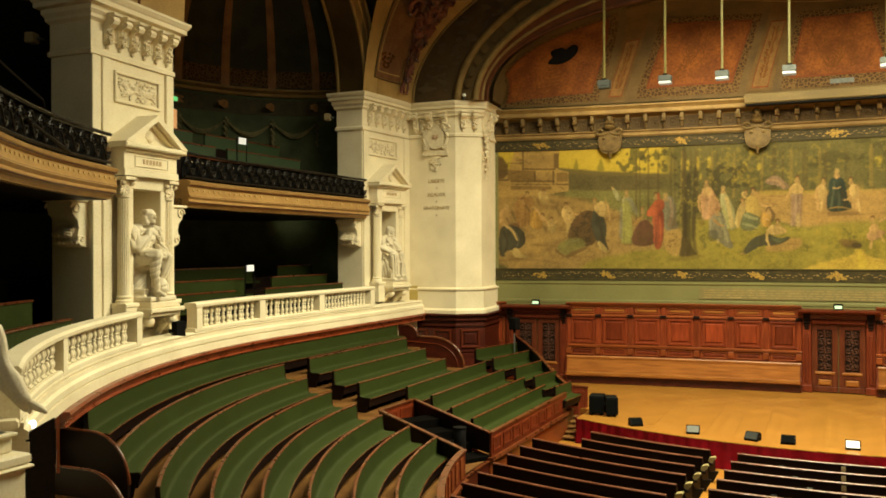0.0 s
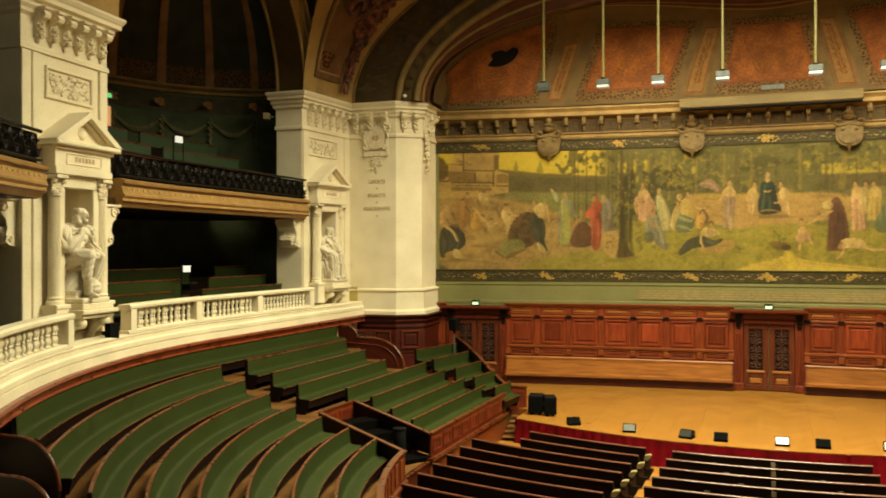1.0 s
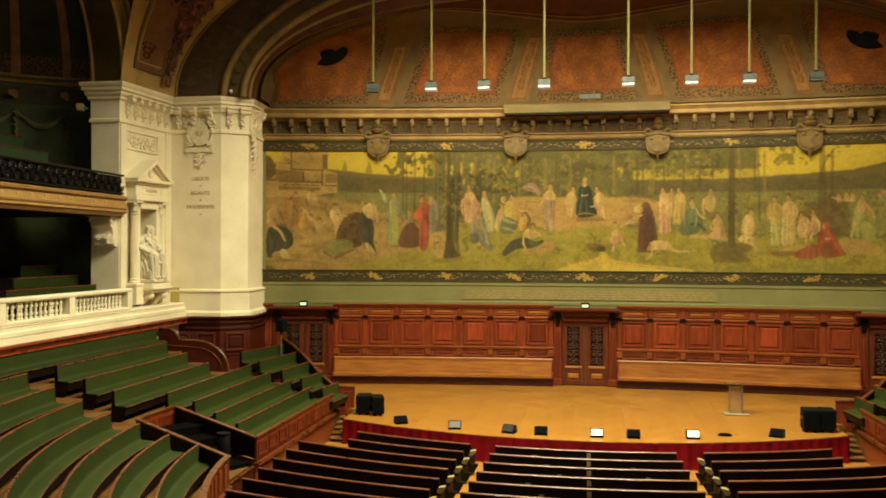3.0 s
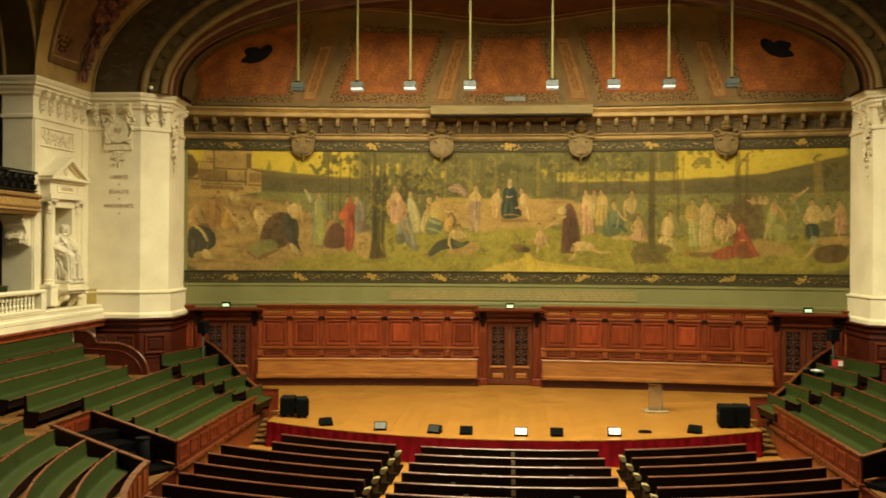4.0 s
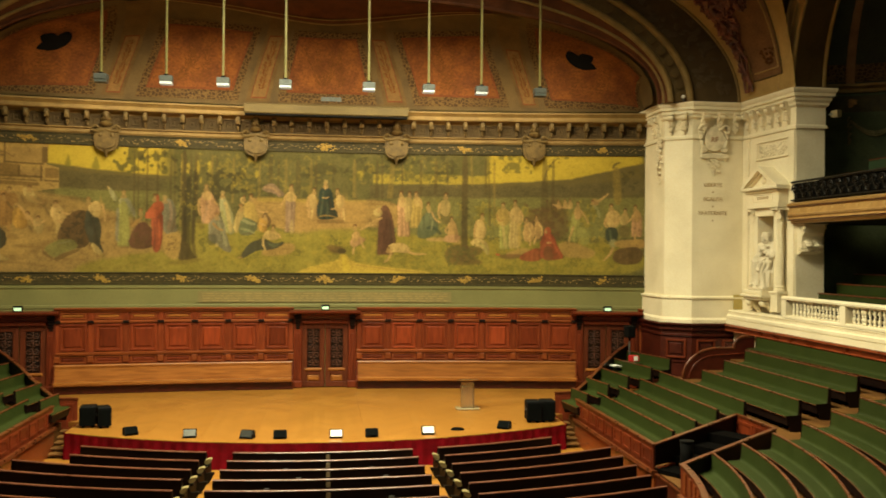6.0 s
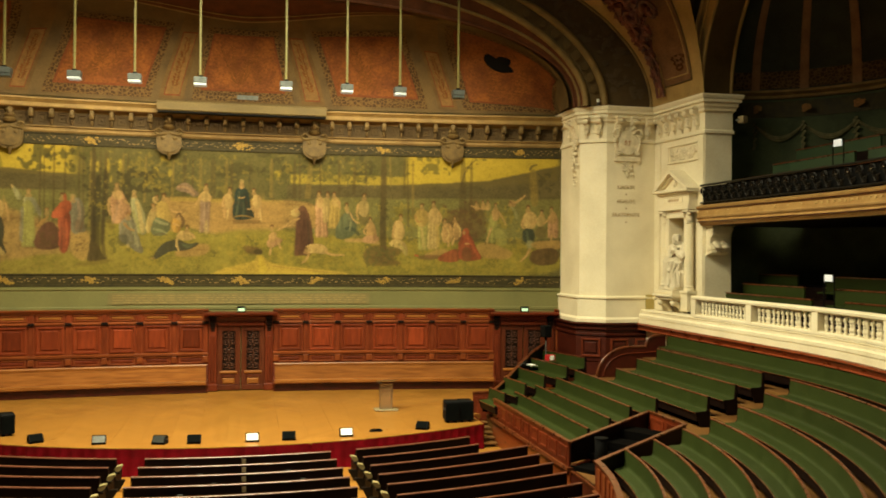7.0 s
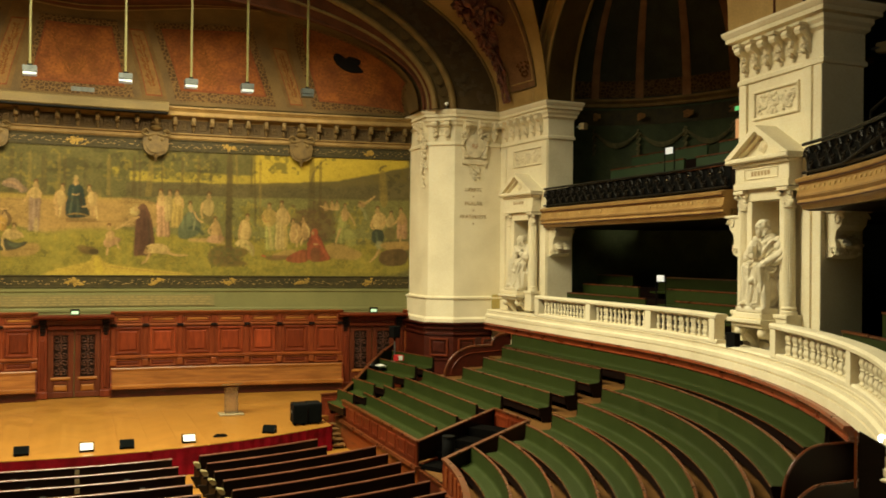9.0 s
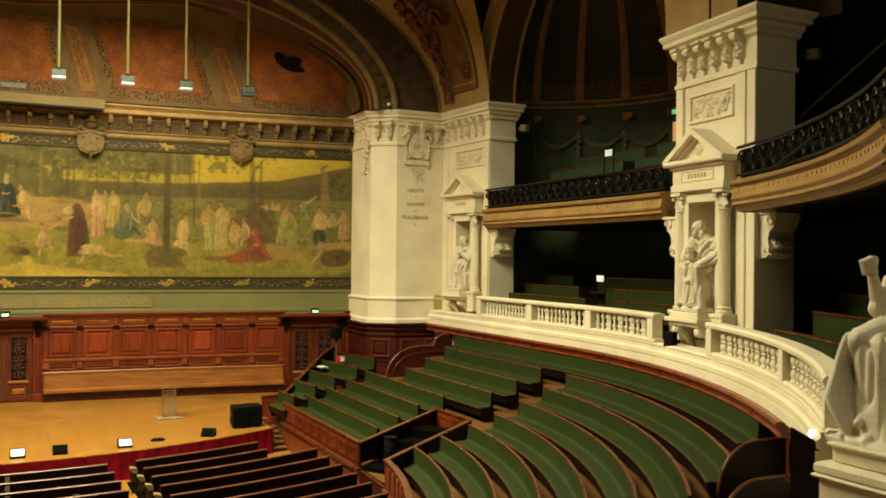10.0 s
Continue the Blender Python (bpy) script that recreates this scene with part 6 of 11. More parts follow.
# small kneeling shape, dark-robed pair, crouching pale shape
fill(C_PINK, [(0.92, 6.47), (1.14, 6.78), (1.36, 6.65), (1.59, 6.56), (1.36, 6.34), (1.01, 6.2)], 0.022, 0.8, folds=0.3)
fill(C_TAN, [(1, 6.82), (1.27, 6.92), (1.36, 6.65), (1.19, 6.42), (1.01, 6.51)], 0.022, 0.9, folds=0.3)
oval_mark(1.13, 7.09, 0.100, C_DUSK)
stroke(C_TAN, [(1.31, 6.92), (1.63, 7.1), (1.98, 7.15)], 0.078, 0.047, 0.018, 0.9)
stroke(C_TAN, [(1.05, 6.42), (1.1, 6.15), (1.06, 5.93)], 0.089, 0.054, 0.018, 0.9)
stroke(C_TAN, [(1.36, 6.47), (1.5, 6.2)], 0.089, 0.054, 0.018, 0.9)
robe(C_MAROON, 2.31, 7.73, 2.31, 5.94, 0.401, 0.669, 5)
fill(C_MAROON, [(2.11, 7.87), (2.38, 7.96), (2.56, 7.65), (2.75, 6.66), (2.71, 6.08), (2.08, 6.07), (2.03, 6.66)], 0.022, 0.9, folds=0.3)
fill(C_CREAM, [(1.8, 7.68), (1.98, 7.82), (2.2, 7.73), (2.2, 7.46), (1.89, 7.46)], 0.022, 0.9, folds=0.3)
stroke(C_TAN, [(2.2, 7.42), (1.85, 7.28), (1.54, 7.05)], 0.089, 0.054, 0.018, 0.9)
stroke(C_TAN, [(2.07, 7.37), (1.8, 7.1)], 0.078, 0.047, 0.018, 0.9)
oval_mark(2.07, 7.82, 0.100, C_CREAM)
stroke(C_DARK, [(2.47, 7.47), (2.57, 6.75), (2.57, 6.12)], 0.067, 0.112, 0.022, 0.5)
fill(C_TANL, [(2.39, 6.3), (2.71, 6.44), (3.15, 6.4), (3.34, 6.17), (3.16, 5.99), (2.75, 6.08), (2.53, 6.03)], 0.022, 0.92, folds=0.3)
stroke(C_TAN, [(2.57, 6.12), (2.49, 5.81), (2.26, 5.63)], 0.112, 0.067, 0.018, 0.9)
stroke(C_TAN, [(3.16, 6.13), (3.43, 6), (3.97, 6)], 0.112, 0.067, 0.018, 0.9)
oval_mark(2.44, 6.21, 0.100, C_DUSK)
stroke(C_GRASSD, [(1.95, 5.54), (3.97, 5.96)], 0.033, 0.033, 0.013, 0.5)
# pale pair and blue seated group under the trees
robe(C_PINK, 3, 8.19, 3.06, 6.67, 0.401, 0.491, 5)
oval_mark(2.94, 8.42, 0.107, C_DUSK)
fill(C_TANL, [(2.78, 8.23), (3.09, 8.28), (3.19, 7.88), (2.87, 7.83)], 0.027, 0.75)
robe(C_CREAM, 3.23, 8.24, 3.26, 7.25, 0.312, 0.312, 4)
oval_mark(3.27, 8.4, 0.100, C_DUSK)
robe(C_LEMON, 3.57, 8.24, 3.53, 7.03, 0.401, 0.446, 5)
oval_mark(3.54, 8.4, 0.107, C_DUSK)
fill(C_TANL, [(3.41, 8.24), (3.72, 8.25), (3.73, 7.89), (3.46, 7.93)], 0.027, 0.6)
stroke(C_TAN, [(3.72, 8.16), (3.77, 7.8)], 0.089, 0.054, 0.018, 0.9)
fill(C_TEALP, [(3.6, 7.12), (3.95, 7.75), (4.27, 7.67), (4.45, 7.17), (4.36, 6.81), (3.87, 6.58), (3.56, 6.67)], 0.022, 0.95, folds=0.3)
stroke(C_BLUED, [(3.96, 7.03), (4.27, 7.08), (4.54, 6.77)], 0.134, 0.134, 0.022, 0.6)
stroke(C_PALEB, [(4.04, 7.57), (4.22, 7.35), (4.14, 6.95)], 0.089, 0.089, 0.022, 0.4)
oval_mark(4.02, 7.98, 0.107, C_DUSK)
fill(C_TAN, [(3.91, 7.8), (4.13, 7.8), (4.09, 7.57)], 0.022, 0.6)
stroke(C_TAN, [(4.13, 7.71), (4.31, 7.35), (4.54, 7.26)], 0.078, 0.047, 0.018, 0.9)
fill(C_BROWN, [(4.49, 8.03), (4.89, 8.03), (4.94, 7.13), (4.49, 7.22)], 0.045, 0.4)
fill(C_CREAM, [(4.44, 8.07), (4.76, 8.21), (4.94, 7.94), (4.81, 7.45), (4.49, 7.58)], 0.022, 0.85, folds=0.3)
oval_mark(4.71, 8.37, 0.112, C_DUSK)
stroke(C_TAN, [(4.49, 8.03), (4.4, 7.67), (4.49, 7.4)], 0.089, 0.054, 0.018, 0.9)
fill(C_TAN, [(4.76, 7.18), (5.03, 7.36), (5.17, 7.05), (5.26, 6.6), (4.86, 6.59)], 0.022, 0.9, folds=0.3)
fill(C_PINK, [(4.68, 6.77), (5.26, 6.78), (5.35, 6.51), (4.64, 6.46)], 0.022, 0.8, folds=0.3)
oval_mark(4.96, 7.43, 0.100, C_DUSK)
stroke(C_TAN, [(4.81, 7.13), (4.68, 6.91), (4.86, 6.77)], 0.078, 0.047, 0.018, 0.9)
stroke(C_PINK, [(3.96, 6.58), (4.63, 6.59), (5.35, 6.46)], 0.112, 0.112, 0.033, 0.5)
# tall dark trunk with its mound and a pale seated shape
stroke(C_BARK, [(5.48, 10.11), (5.47, 8.71), (5.46, 7.36), (5.47, 6.46), (5.51, 6.15)], 0.223, 0.268, 0.025, 0.92)
stroke(C_BARKL, [(5.7, 10.16), (5.73, 9.39), (5.76, 8.72)], 0.089, 0.089, 0.022, 0.5)
leafy(C_LEAFD, 5.25, 5.76, 6.47, 8.49, 0.056, 0.5, 0.6, 51, 0.3)
fill(C_TANL, [(5.84, 7.23), (6.02, 7.41), (6.24, 7.33), (6.34, 6.92), (6.25, 6.6), (5.89, 6.6)], 0.022, 0.93, folds=0.3)
oval_mark(6.17, 7.57, 0.107, C_DUSK)
fill(C_CREAM, [(5.67, 6.51), (5.94, 6.69), (6.38, 6.52), (6.48, 6.11), (6.39, 5.93), (6.16, 6.29), (5.76, 6.38)], 0.022, 0.9, folds=0.3)
stroke(C_TAN, [(5.93, 7.19), (5.84, 6.87), (5.89, 6.6)], 0.089, 0.054, 0.018, 0.9)
stroke(C_VERT, [(6.03, 6.47), (6.3, 6.29), (6.39, 6.02)], 0.067, 0.089, 0.022, 0.5)
fill(C_BROWN, [(4.68, 6.01), (4.82, 6.28), (5.13, 6.42), (5.76, 6.33), (6.12, 6.33), (6.25, 6.06), (5.76, 5.88), (6.35, 5.66), (5.77, 5.57), (5, 5.6), (4.73, 5.78)], 0.045, 0.75)
leafy(C_LEAF, 4.5, 6.21, 5.52, 6.5, 0.078, 0.55, 0.75, 52, 0.2)
leafy(C_STONED, 4.77, 5.99, 5.61, 6.23, 0.067, 0.5, 0.5, 53, 0.25)
# two standing shapes, thicket and red seated group
fill(C_BROWN, [(7.87, 7.5), (8.09, 7.75), (8.65, 7.84), (8.82, 8.29), (9.31, 8.25), (9.58, 7.62), (9.54, 6.72), (8.88, 6.45), (8.1, 6.71)], 0.089, 0.7)
leafy(C_BROWN, 7.64, 9.67, 6.5, 8.24, 0.089, 0.58, 0.8, 54, 0.25)
leafy(C_STONED, 7.76, 9.54, 6.5, 7.97, 0.067, 0.46, 0.6, 55, 0.25)
robe(C_VERT, 7.03, 7.51, 7.08, 6.21, 0.446, 0.401, 6)
fill(C_LEMON, [(6.69, 7.6), (6.87, 7.87), (7.18, 7.83), (7.32, 7.47), (7.14, 7.15), (6.78, 7.19)], 0.022, 0.92, folds=0.3)
oval_mark(7, 8.01, 0.112, C_DUSK)
stroke(C_TAND, [(6.73, 7.6), (6.83, 7.33), (7.05, 7.38)], 0.089, 0.054, 0.018, 0.9)
stroke(C_TAN, [(7.22, 7.74), (7.32, 7.42)], 0.089, 0.054, 0.018, 0.9)
stroke(C_CREAM, [(6.96, 7.33), (7.05, 6.75), (7.1, 6.25)], 0.089, 0.134, 0.022, 0.6)
robe(C_CREAM, 7.47, 7.79, 7.44, 6.26, 0.401, 0.446, 6)
fill(C_TANL, [(7.27, 7.83), (7.58, 7.97), (7.76, 7.65), (7.67, 7.25), (7.32, 7.33)], 0.022, 0.85, folds=0.3)
oval_mark(7.47, 8.1, 0.112, C_DUSK)
stroke(C_TAN, [(7.67, 7.79), (7.81, 7.47), (7.63, 7.16)], 0.089, 0.054, 0.018, 0.9)
stroke(C_LEMON, [(7.58, 7.29), (7.68, 6.8), (7.64, 6.35)], 0.112, 0.156, 0.022, 0.6)
fill(C_TAN, [(7.77, 6.8), (7.85, 7.25), (8.07, 7.34), (8.25, 7.16), (8.26, 6.62), (7.9, 6.48)], 0.022, 0.9, folds=0.3)
oval_mark(7.92, 7.43, 0.100, C_DUSK)
stroke(C_TANL, [(7.99, 7.11), (8.12, 6.85), (7.95, 6.62)], 0.089, 0.054, 0.018, 0.9)
fill(C_TAN, [(8.21, 7.16), (8.34, 7.39), (8.52, 7.25), (8.57, 6.76), (8.3, 6.58)], 0.022, 0.9, folds=0.3)
oval_mark(8.32, 7.52, 0.100, C_DUSK)
stroke(C_TANL, [(8.43, 7.25), (8.57, 7.03), (8.52, 6.76)], 0.089, 0.054, 0.018, 0.9)
stroke(C_TAN, [(8.3, 6.71), (8.22, 6.4)], 0.100, 0.060, 0.018, 0.9)
stroke(C_TAN, [(8.08, 6.62), (8.08, 6.35)], 0.100, 0.060, 0.018, 0.9)
fill(C_TERRACE, [(9.1, 6.4), (9.59, 6.59), (10.42, 6.28), (10.73, 6.1), (10.43, 5.88), (9.33, 5.87)], 0.036, 0.8)
fill(C_TERRACE, [(6.99, 6.07), (7.77, 6.3), (8.11, 6.26), (8, 6.03), (7.33, 5.89)], 0.036, 0.7)
fill(C_MAROON, [(6.79, 5.98), (7.33, 6.07), (7.91, 5.99), (7.55, 5.85), (6.97, 5.85)], 0.029, 0.7)
fill(C_REDD, [(7.6, 5.9), (7.99, 6.17), (8.39, 6.31), (8.62, 6.13), (8.53, 5.77), (7.78, 5.76)], 0.022, 0.85, folds=0.3)
stroke(C_RED, [(6.88, 5.98), (6.7, 6.02)], 0.089, 0.054, 0.018, 0.9)
fill(C_REDD, [(8.52, 6.71), (8.79, 6.9), (9.05, 6.72), (9.19, 6.27), (9.46, 5.91), (9.15, 5.82), (8.53, 5.81), (8.44, 6.26)], 0.022, 0.93, folds=0.3)
fill(C_STONED, [(8.62, 6.35), (8.92, 6.4), (9.02, 5.82), (8.62, 5.77)], 0.031, 0.6)
fill(C_RED, [(8.57, 6.89), (8.7, 7.12), (8.87, 7.12), (8.92, 6.85), (8.7, 6.76)], 0.022, 0.9, folds=0.3)
fill(C_TAN, [(8.63, 6.98), (8.74, 7.03), (8.77, 6.85), (8.66, 6.85)], 0.018, 0.8, folds=0.3)
stroke(C_RED, [(8.83, 6.76), (9.06, 6.36), (9.33, 5.91)], 0.089, 0.134, 0.022, 0.5)
stroke(C_TAN, [(8.7, 6.49), (8.92, 6.49)], 0.067, 0.040, 0.018, 0.9)
# far dancers and the group at the edge
fill(C_TAN, [(9.09, 8.07), (9.27, 8.09), (9.29, 7.8), (9.11, 7.8)], 0.027, 0.7)
oval_mark(9.18, 8.16, 0.071, C_DUSK)
fill(C_TAN, [(9.35, 8.11), (9.53, 8.14), (9.55, 7.84), (9.38, 7.84)], 0.027, 0.7)
oval_mark(9.44, 8.2, 0.071, C_DUSK)
fill(C_TAN, [(9.55, 8.11), (9.73, 8.14), (9.75, 7.85), (9.58, 7.85)], 0.027, 0.7)
oval_mark(9.64, 8.2, 0.071, C_DUSK)
stroke(C_TAN, [(8.96, 8.02), (9.31, 7.89), (9.71, 7.89)], 0.067, 0.040, 0.018, 0.9)
robe(C_VERT, 9.89, 7.71, 9.76, 6.5, 0.312, 0.401, 4)
fill(C_TAN, [(9.75, 7.8), (10.02, 7.94), (10.15, 7.58), (9.89, 7.35)], 0.022, 0.85, folds=0.3)
oval_mark(9.95, 8.07, 0.100, C_DUSK)
stroke(C_TAN, [(10.06, 7.8), (10.24, 7.53), (10.37, 7.27)], 0.078, 0.047, 0.018, 0.9)
stroke(C_TAN, [(9.8, 7.17), (9.67, 6.81), (9.59, 6.5)], 0.089, 0.054, 0.018, 0.9)
fill(C_VERT, [(9.93, 7.17), (10.33, 7.09), (10.46, 6.46), (9.98, 6.37)], 0.045, 0.6)
stroke(C_TAN, [(10.54, 8.07), (10.84, 8.21), (11.15, 8.48)], 0.112, 0.067, 0.018, 0.9)
fill(C_TAN, [(10.45, 8.25), (10.71, 8.26), (10.8, 8.03), (10.54, 7.94)], 0.022, 0.8, folds=0.3)
oval_mark(10.52, 8.16, 0.085, C_DUSK)
stroke(C_PALEB, [(10.58, 7.99), (10.76, 7.76), (10.81, 7.49)], 0.112, 0.089, 0.022, 0.5)
fill(C_TANL, [(11.02, 7.63), (11.24, 7.85), (11.54, 7.77), (11.63, 7.41), (11.46, 7.09), (11.07, 7.14)], 0.022, 0.93, folds=0.3)
oval_mark(11.26, 7.99, 0.112, C_DUSK)
stroke(C_TAN, [(11.07, 7.54), (10.98, 7.23), (11.16, 7.09)], 0.100, 0.060, 0.018, 0.9)
fill(C_BLUED, [(11.03, 7.14), (11.5, 7.14), (11.55, 6.74), (11.29, 6.51), (11.03, 6.64)], 0.022, 0.85, folds=0.3)
fill(C_PALEB, [(11.16, 6.64), (11.42, 6.69), (11.47, 6.38), (11.25, 6.24)], 0.029, 0.75)
stroke(C_TAN, [(11.34, 6.33), (11.21, 6.02), (10.95, 5.79)], 0.112, 0.067, 0.018, 0.9)
stroke(C_TEALP, [(11.2, 7.05), (11.25, 6.65)], 0.089, 0.089, 0.022, 0.5)
fill(C_CREAM, [(11.55, 7.54), (11.76, 7.72), (11.98, 7.54), (11.94, 7.23), (11.63, 7.18)], 0.022, 0.85, folds=0.3)
oval_mark(11.8, 7.81, 0.103, C_BROWN)
stroke(C_TAN, [(11.59, 7.45), (11.37, 7.27)], 0.089, 0.054, 0.018, 0.9)
fill(C_BROWN, [(11.5, 7.18), (11.94, 7.23), (12.03, 6.74), (11.55, 6.74)], 0.031, 0.5)
robe(C_PINK, 12.23, 7.72, 12.24, 6.74, 0.357, 0.401, 4)
fill(C_TAN, [(12.06, 7.72), (12.36, 7.86), (12.41, 7.37), (12.11, 7.32)], 0.022, 0.9, folds=0.3)
oval_mark(12.19, 7.95, 0.103, C_DUSK)
stroke(C_TAN, [(12.11, 7.63), (11.98, 7.37), (11.81, 7.32)], 0.080, 0.048, 0.018, 0.9)
stroke(C_TAN, [(12.2, 6.92), (12.16, 6.56)], 0.089, 0.054, 0.018, 0.9)
fill(C_TERRACE, [(11.29, 6.56), (11.94, 6.65), (12.59, 6.66), (12.59, 6.25), (11.51, 6.29)], 0.033, 0.85)
fill(C_BROWN, [(11.3, 5.93), (11.42, 6.24), (11.94, 6.34), (12.48, 6.3), (12.49, 5.72), (11.73, 5.62), (11.39, 5.75)], 0.022, 0.9, folds=0.3)
leafy(C_STONED, 11.25, 12.38, 5.63, 6.38, 0.067, 0.5, 0.6, 56, 0.25)
# surface of the mural with its pigments
nx, nz = 1148, int((M1 - M0) / 0.022)
xs, zs = np.linspace(XL, XR, nx), np.linspace(M0, M1, nz)
ys = np.array([on_wall(float(x), 0.0, 0.014) for x in xs])
co = np.empty((nz, nx, 3))
co[..., 0], co[..., 1], co[..., 2] = ys[None, :, 0], ys[None, :, 1], zs[:, None]
ci = np.clip(((xs - XL) / RES).astype(int), 0, CW - 1)
cj = np.clip(((zs - M0) / RES).astype(int), 0, CH - 1)
colour = np.ones((nz, nx, 4), np.float32)
colour[..., :3] = np.clip(PICT[cj][:, ci], 0.004, 0.75)
q = (np.arange(nz - 1)[:, None] * nx + np.arange(nx - 1)[None, :]).ravel()
me = bpy.data.meshes.new("painted_plaster")
me.vertices.add(nx * nz)
me.vertices.foreach_set("co", (co.reshape(-1, 3) - np.array(mural.location)).ravel())
me.loops.add(4 * len(q))
me.loops.foreach_set("vertex_index", np.stack([q, q + 1, q + 1 + nx, q + nx], 1).ravel().astype(np.int32))
me.polygons.add(len(q))
me.polygons.foreach_set("loop_start", np.arange(0, 4 * len(q), 4, dtype=np.int32))
me.polygons.foreach_set("loop_total", np.full(len(q), 4, dtype=np.int32))
me.polygons.foreach_set("use_smooth", np.ones(len(q), dtype=bool))
me.update(calc_edges=True)
me.attributes.new("pigment", "FLOAT_COLOR", "POINT").data.foreach_set("color", colour.ravel())
FRESCO = mat("fresco", (0.5, 0.5, 0.5), (0.44, 0.44, 0.44), 0.78, 6, 30, 0.10, amount=0.5, spec=0.2)
nt = FRESCO.node_tree
vc = nt.nodes.new("ShaderNodeVertexColor")
vc.layer_name = "pigment"
bsdf = nt.nodes["Principled BSDF"]
grain = bsdf.inputs["Base Color"].links[0].from_socket
mul = nt.nodes.new("ShaderNodeMix")
mul.data_type, mul.blend_type = "RGBA", "OVERLAY"
mul.inputs[0].default_value = 0.35
nt.links.new(vc.outputs["Color"], mul.inputs[6])
nt.links.new(grain, mul.inputs[7])
nt.links.new(mul.outputs[2], bsdf.inputs["Base Color"])
me.materials.append(FRESCO)
sheet = new("painted_plaster", me)
sheet.parent = mural

# ---- stage: loose things ----
skirt = thing("stage_skirt", (0, SC - SR, 0), "crimson velvet skirt pleated along the stage front", "curtain")
rows = []
for i, (x, y) in enumerate(stage_edge(SR + 0.05, 260)):
    d = 0.035 * math.sin(i * 1.15) + 0.02 * math.sin(i * 0.37 + 1)
    nx, ny = x / SR, (y - SC) / SR
    rows.append([(x + nx * d * 0.2, y + ny * d * 0.2, STAGE - 0.005), (x + nx * d * 0.6, y + ny * d * 0.6, STAGE * 0.55), (x + nx * (d + 0.04), y + ny * (d + 0.04), 0.012)])
under("pleats", Geo().grid(rows), REDCLOTH, skirt, "", True)
for s in (-1, 1):
    rows = []
    for i in range(14):
        y = 27.0 + 0.1 * i
        d = 0.03 * math.sin(i * 1.9)
        rows.append([(s * (7.5 + d * 0.3), y, STAGE - 0.005), (s * (7.5 + d), y, 0.012)])
    under("side_pleats", Geo().grid(rows), REDCLOTH, skirt, "", True)

# parquet boards of the stage, laid in herringbone
stage_floor = thing("stage_floor", (0, 30, STAGE), "honey oak herringbone parquet of the stage", "floor", "", "structure")
g = Geo().prism(stage_edge(SR) + [(7.45, 28.6), (12.9, 31.6), (12.9, 35.4), (-12.9, 35.4), (-12.9, 31.6), (-7.45, 28.6)], (0, 0, STAGE - 0.028), (1, 0, 0), (0, 1, 0), (0, 0, 1), 0.018)
under("underlay", g, PARQUET, stage_floor)
for k in range(4):
    r0, r1 = SR - 0.008 - 0.21 * k, SR - 0.21 * (k + 1)
    a, b = stage_edge(r0, 40), stage_edge(r1, 40)
    rows = [[(p[0], p[1], STAGE - 0.006), (p[0], p[1], STAGE + 0.006), (q[0], q[1], STAGE + 0.006), (q[0], q[1], STAGE - 0.006)] for p, q in zip(a, b)]
    under("edge_board", Geo().grid(rows, close_v=True), PARQUET, stage_floor)
BL, BW = 1.10, 0.22
boards = []
stepx = BL / math.sqrt(2)


def chevron(g, x, y, z, up):
    """A board with upright ends, slanting up or down."""
    h, k = stepx / 2 - 0.0015, (stepx / 2 - 0.0015) * up
    t = BW / math.sqrt(2) - 0.002
    return g.prism([(-h, -k - t), (h, k - t), (h, k + t), (-h, -k + t)], (x, y, z - 0.006), (1, 0, 0), (0, 1, 0), (0, 0, 1), 0.012)


for m in range(2):
    gg = chevron(Geo(), 0, 0, 0, 1 if m else -1)
    me = bpy.data.meshes.new("parquet_board")
    me.from_pydata(gg.v, [], gg.f)
    me.materials.append(PARQUET)
    boards.append((me, 0, 0))
stepy = BW * math.sqrt(2)
rest = Geo()
count = 0
for ix in range(-17, 18):
    for iy in range(0, 40):
        x = ix * stepx
        y = 24.2 + iy * stepy
        me, ux, uy = boards[ix % 2]
        if abs(x) > 12.2 or y > wall_y(x) - 0.9:
            continue
        if abs(x) < 7.2:
            if y < SC - math.sqrt(SR * SR - x * x) + 0.45:
                continue
        elif y < 28.9 + (abs(x) - 7.2) * 0.62:
            continue
        if y < 30.0 and count < 300:
            ob = new("parquet_board", me)
            ob.location = (x, y, STAGE - 0.004)
            ob.parent = stage_floor
            ob.matrix_parent_inverse = Matrix.Translation(stage_floor.location).inverted()
            count += 1
        else:
            chevron(rest, x, y, STAGE - 0.004, 1 if ix % 2 else -1)
ob = under("parquet_field", rest, mat("oak_parquet_field", (0.335, 0.154, 0.026), (0.255, 0.110, 0.017), 0.33, 1.0, 14, 0.05, coat=0.1, spec=0.4), stage_floor)
tagged(ob, kind="stuff")
em = ob.data.materials[0].node_tree
ge = em.nodes.new("ShaderNodeNewGeometry")
hs = em.nodes.new("ShaderNodeHueSaturation")
mr = em.nodes.new("ShaderNodeMapRange")
mr.inputs[3].default_value, mr.inputs[4].default_value = 0.92, 1.08
pb = em.nodes["Principled BSDF"]
src = pb.inputs["Base Color"].links[0].from_socket
em.links.new(ge.outputs["Random Per Island"], mr.inputs[0])
em.links.new(mr.outputs[0], hs.inputs["Value"])
em.links.new(src, hs.inputs["Color"])
em.links.new(hs.outputs[0], pb.inputs["Base Color"])


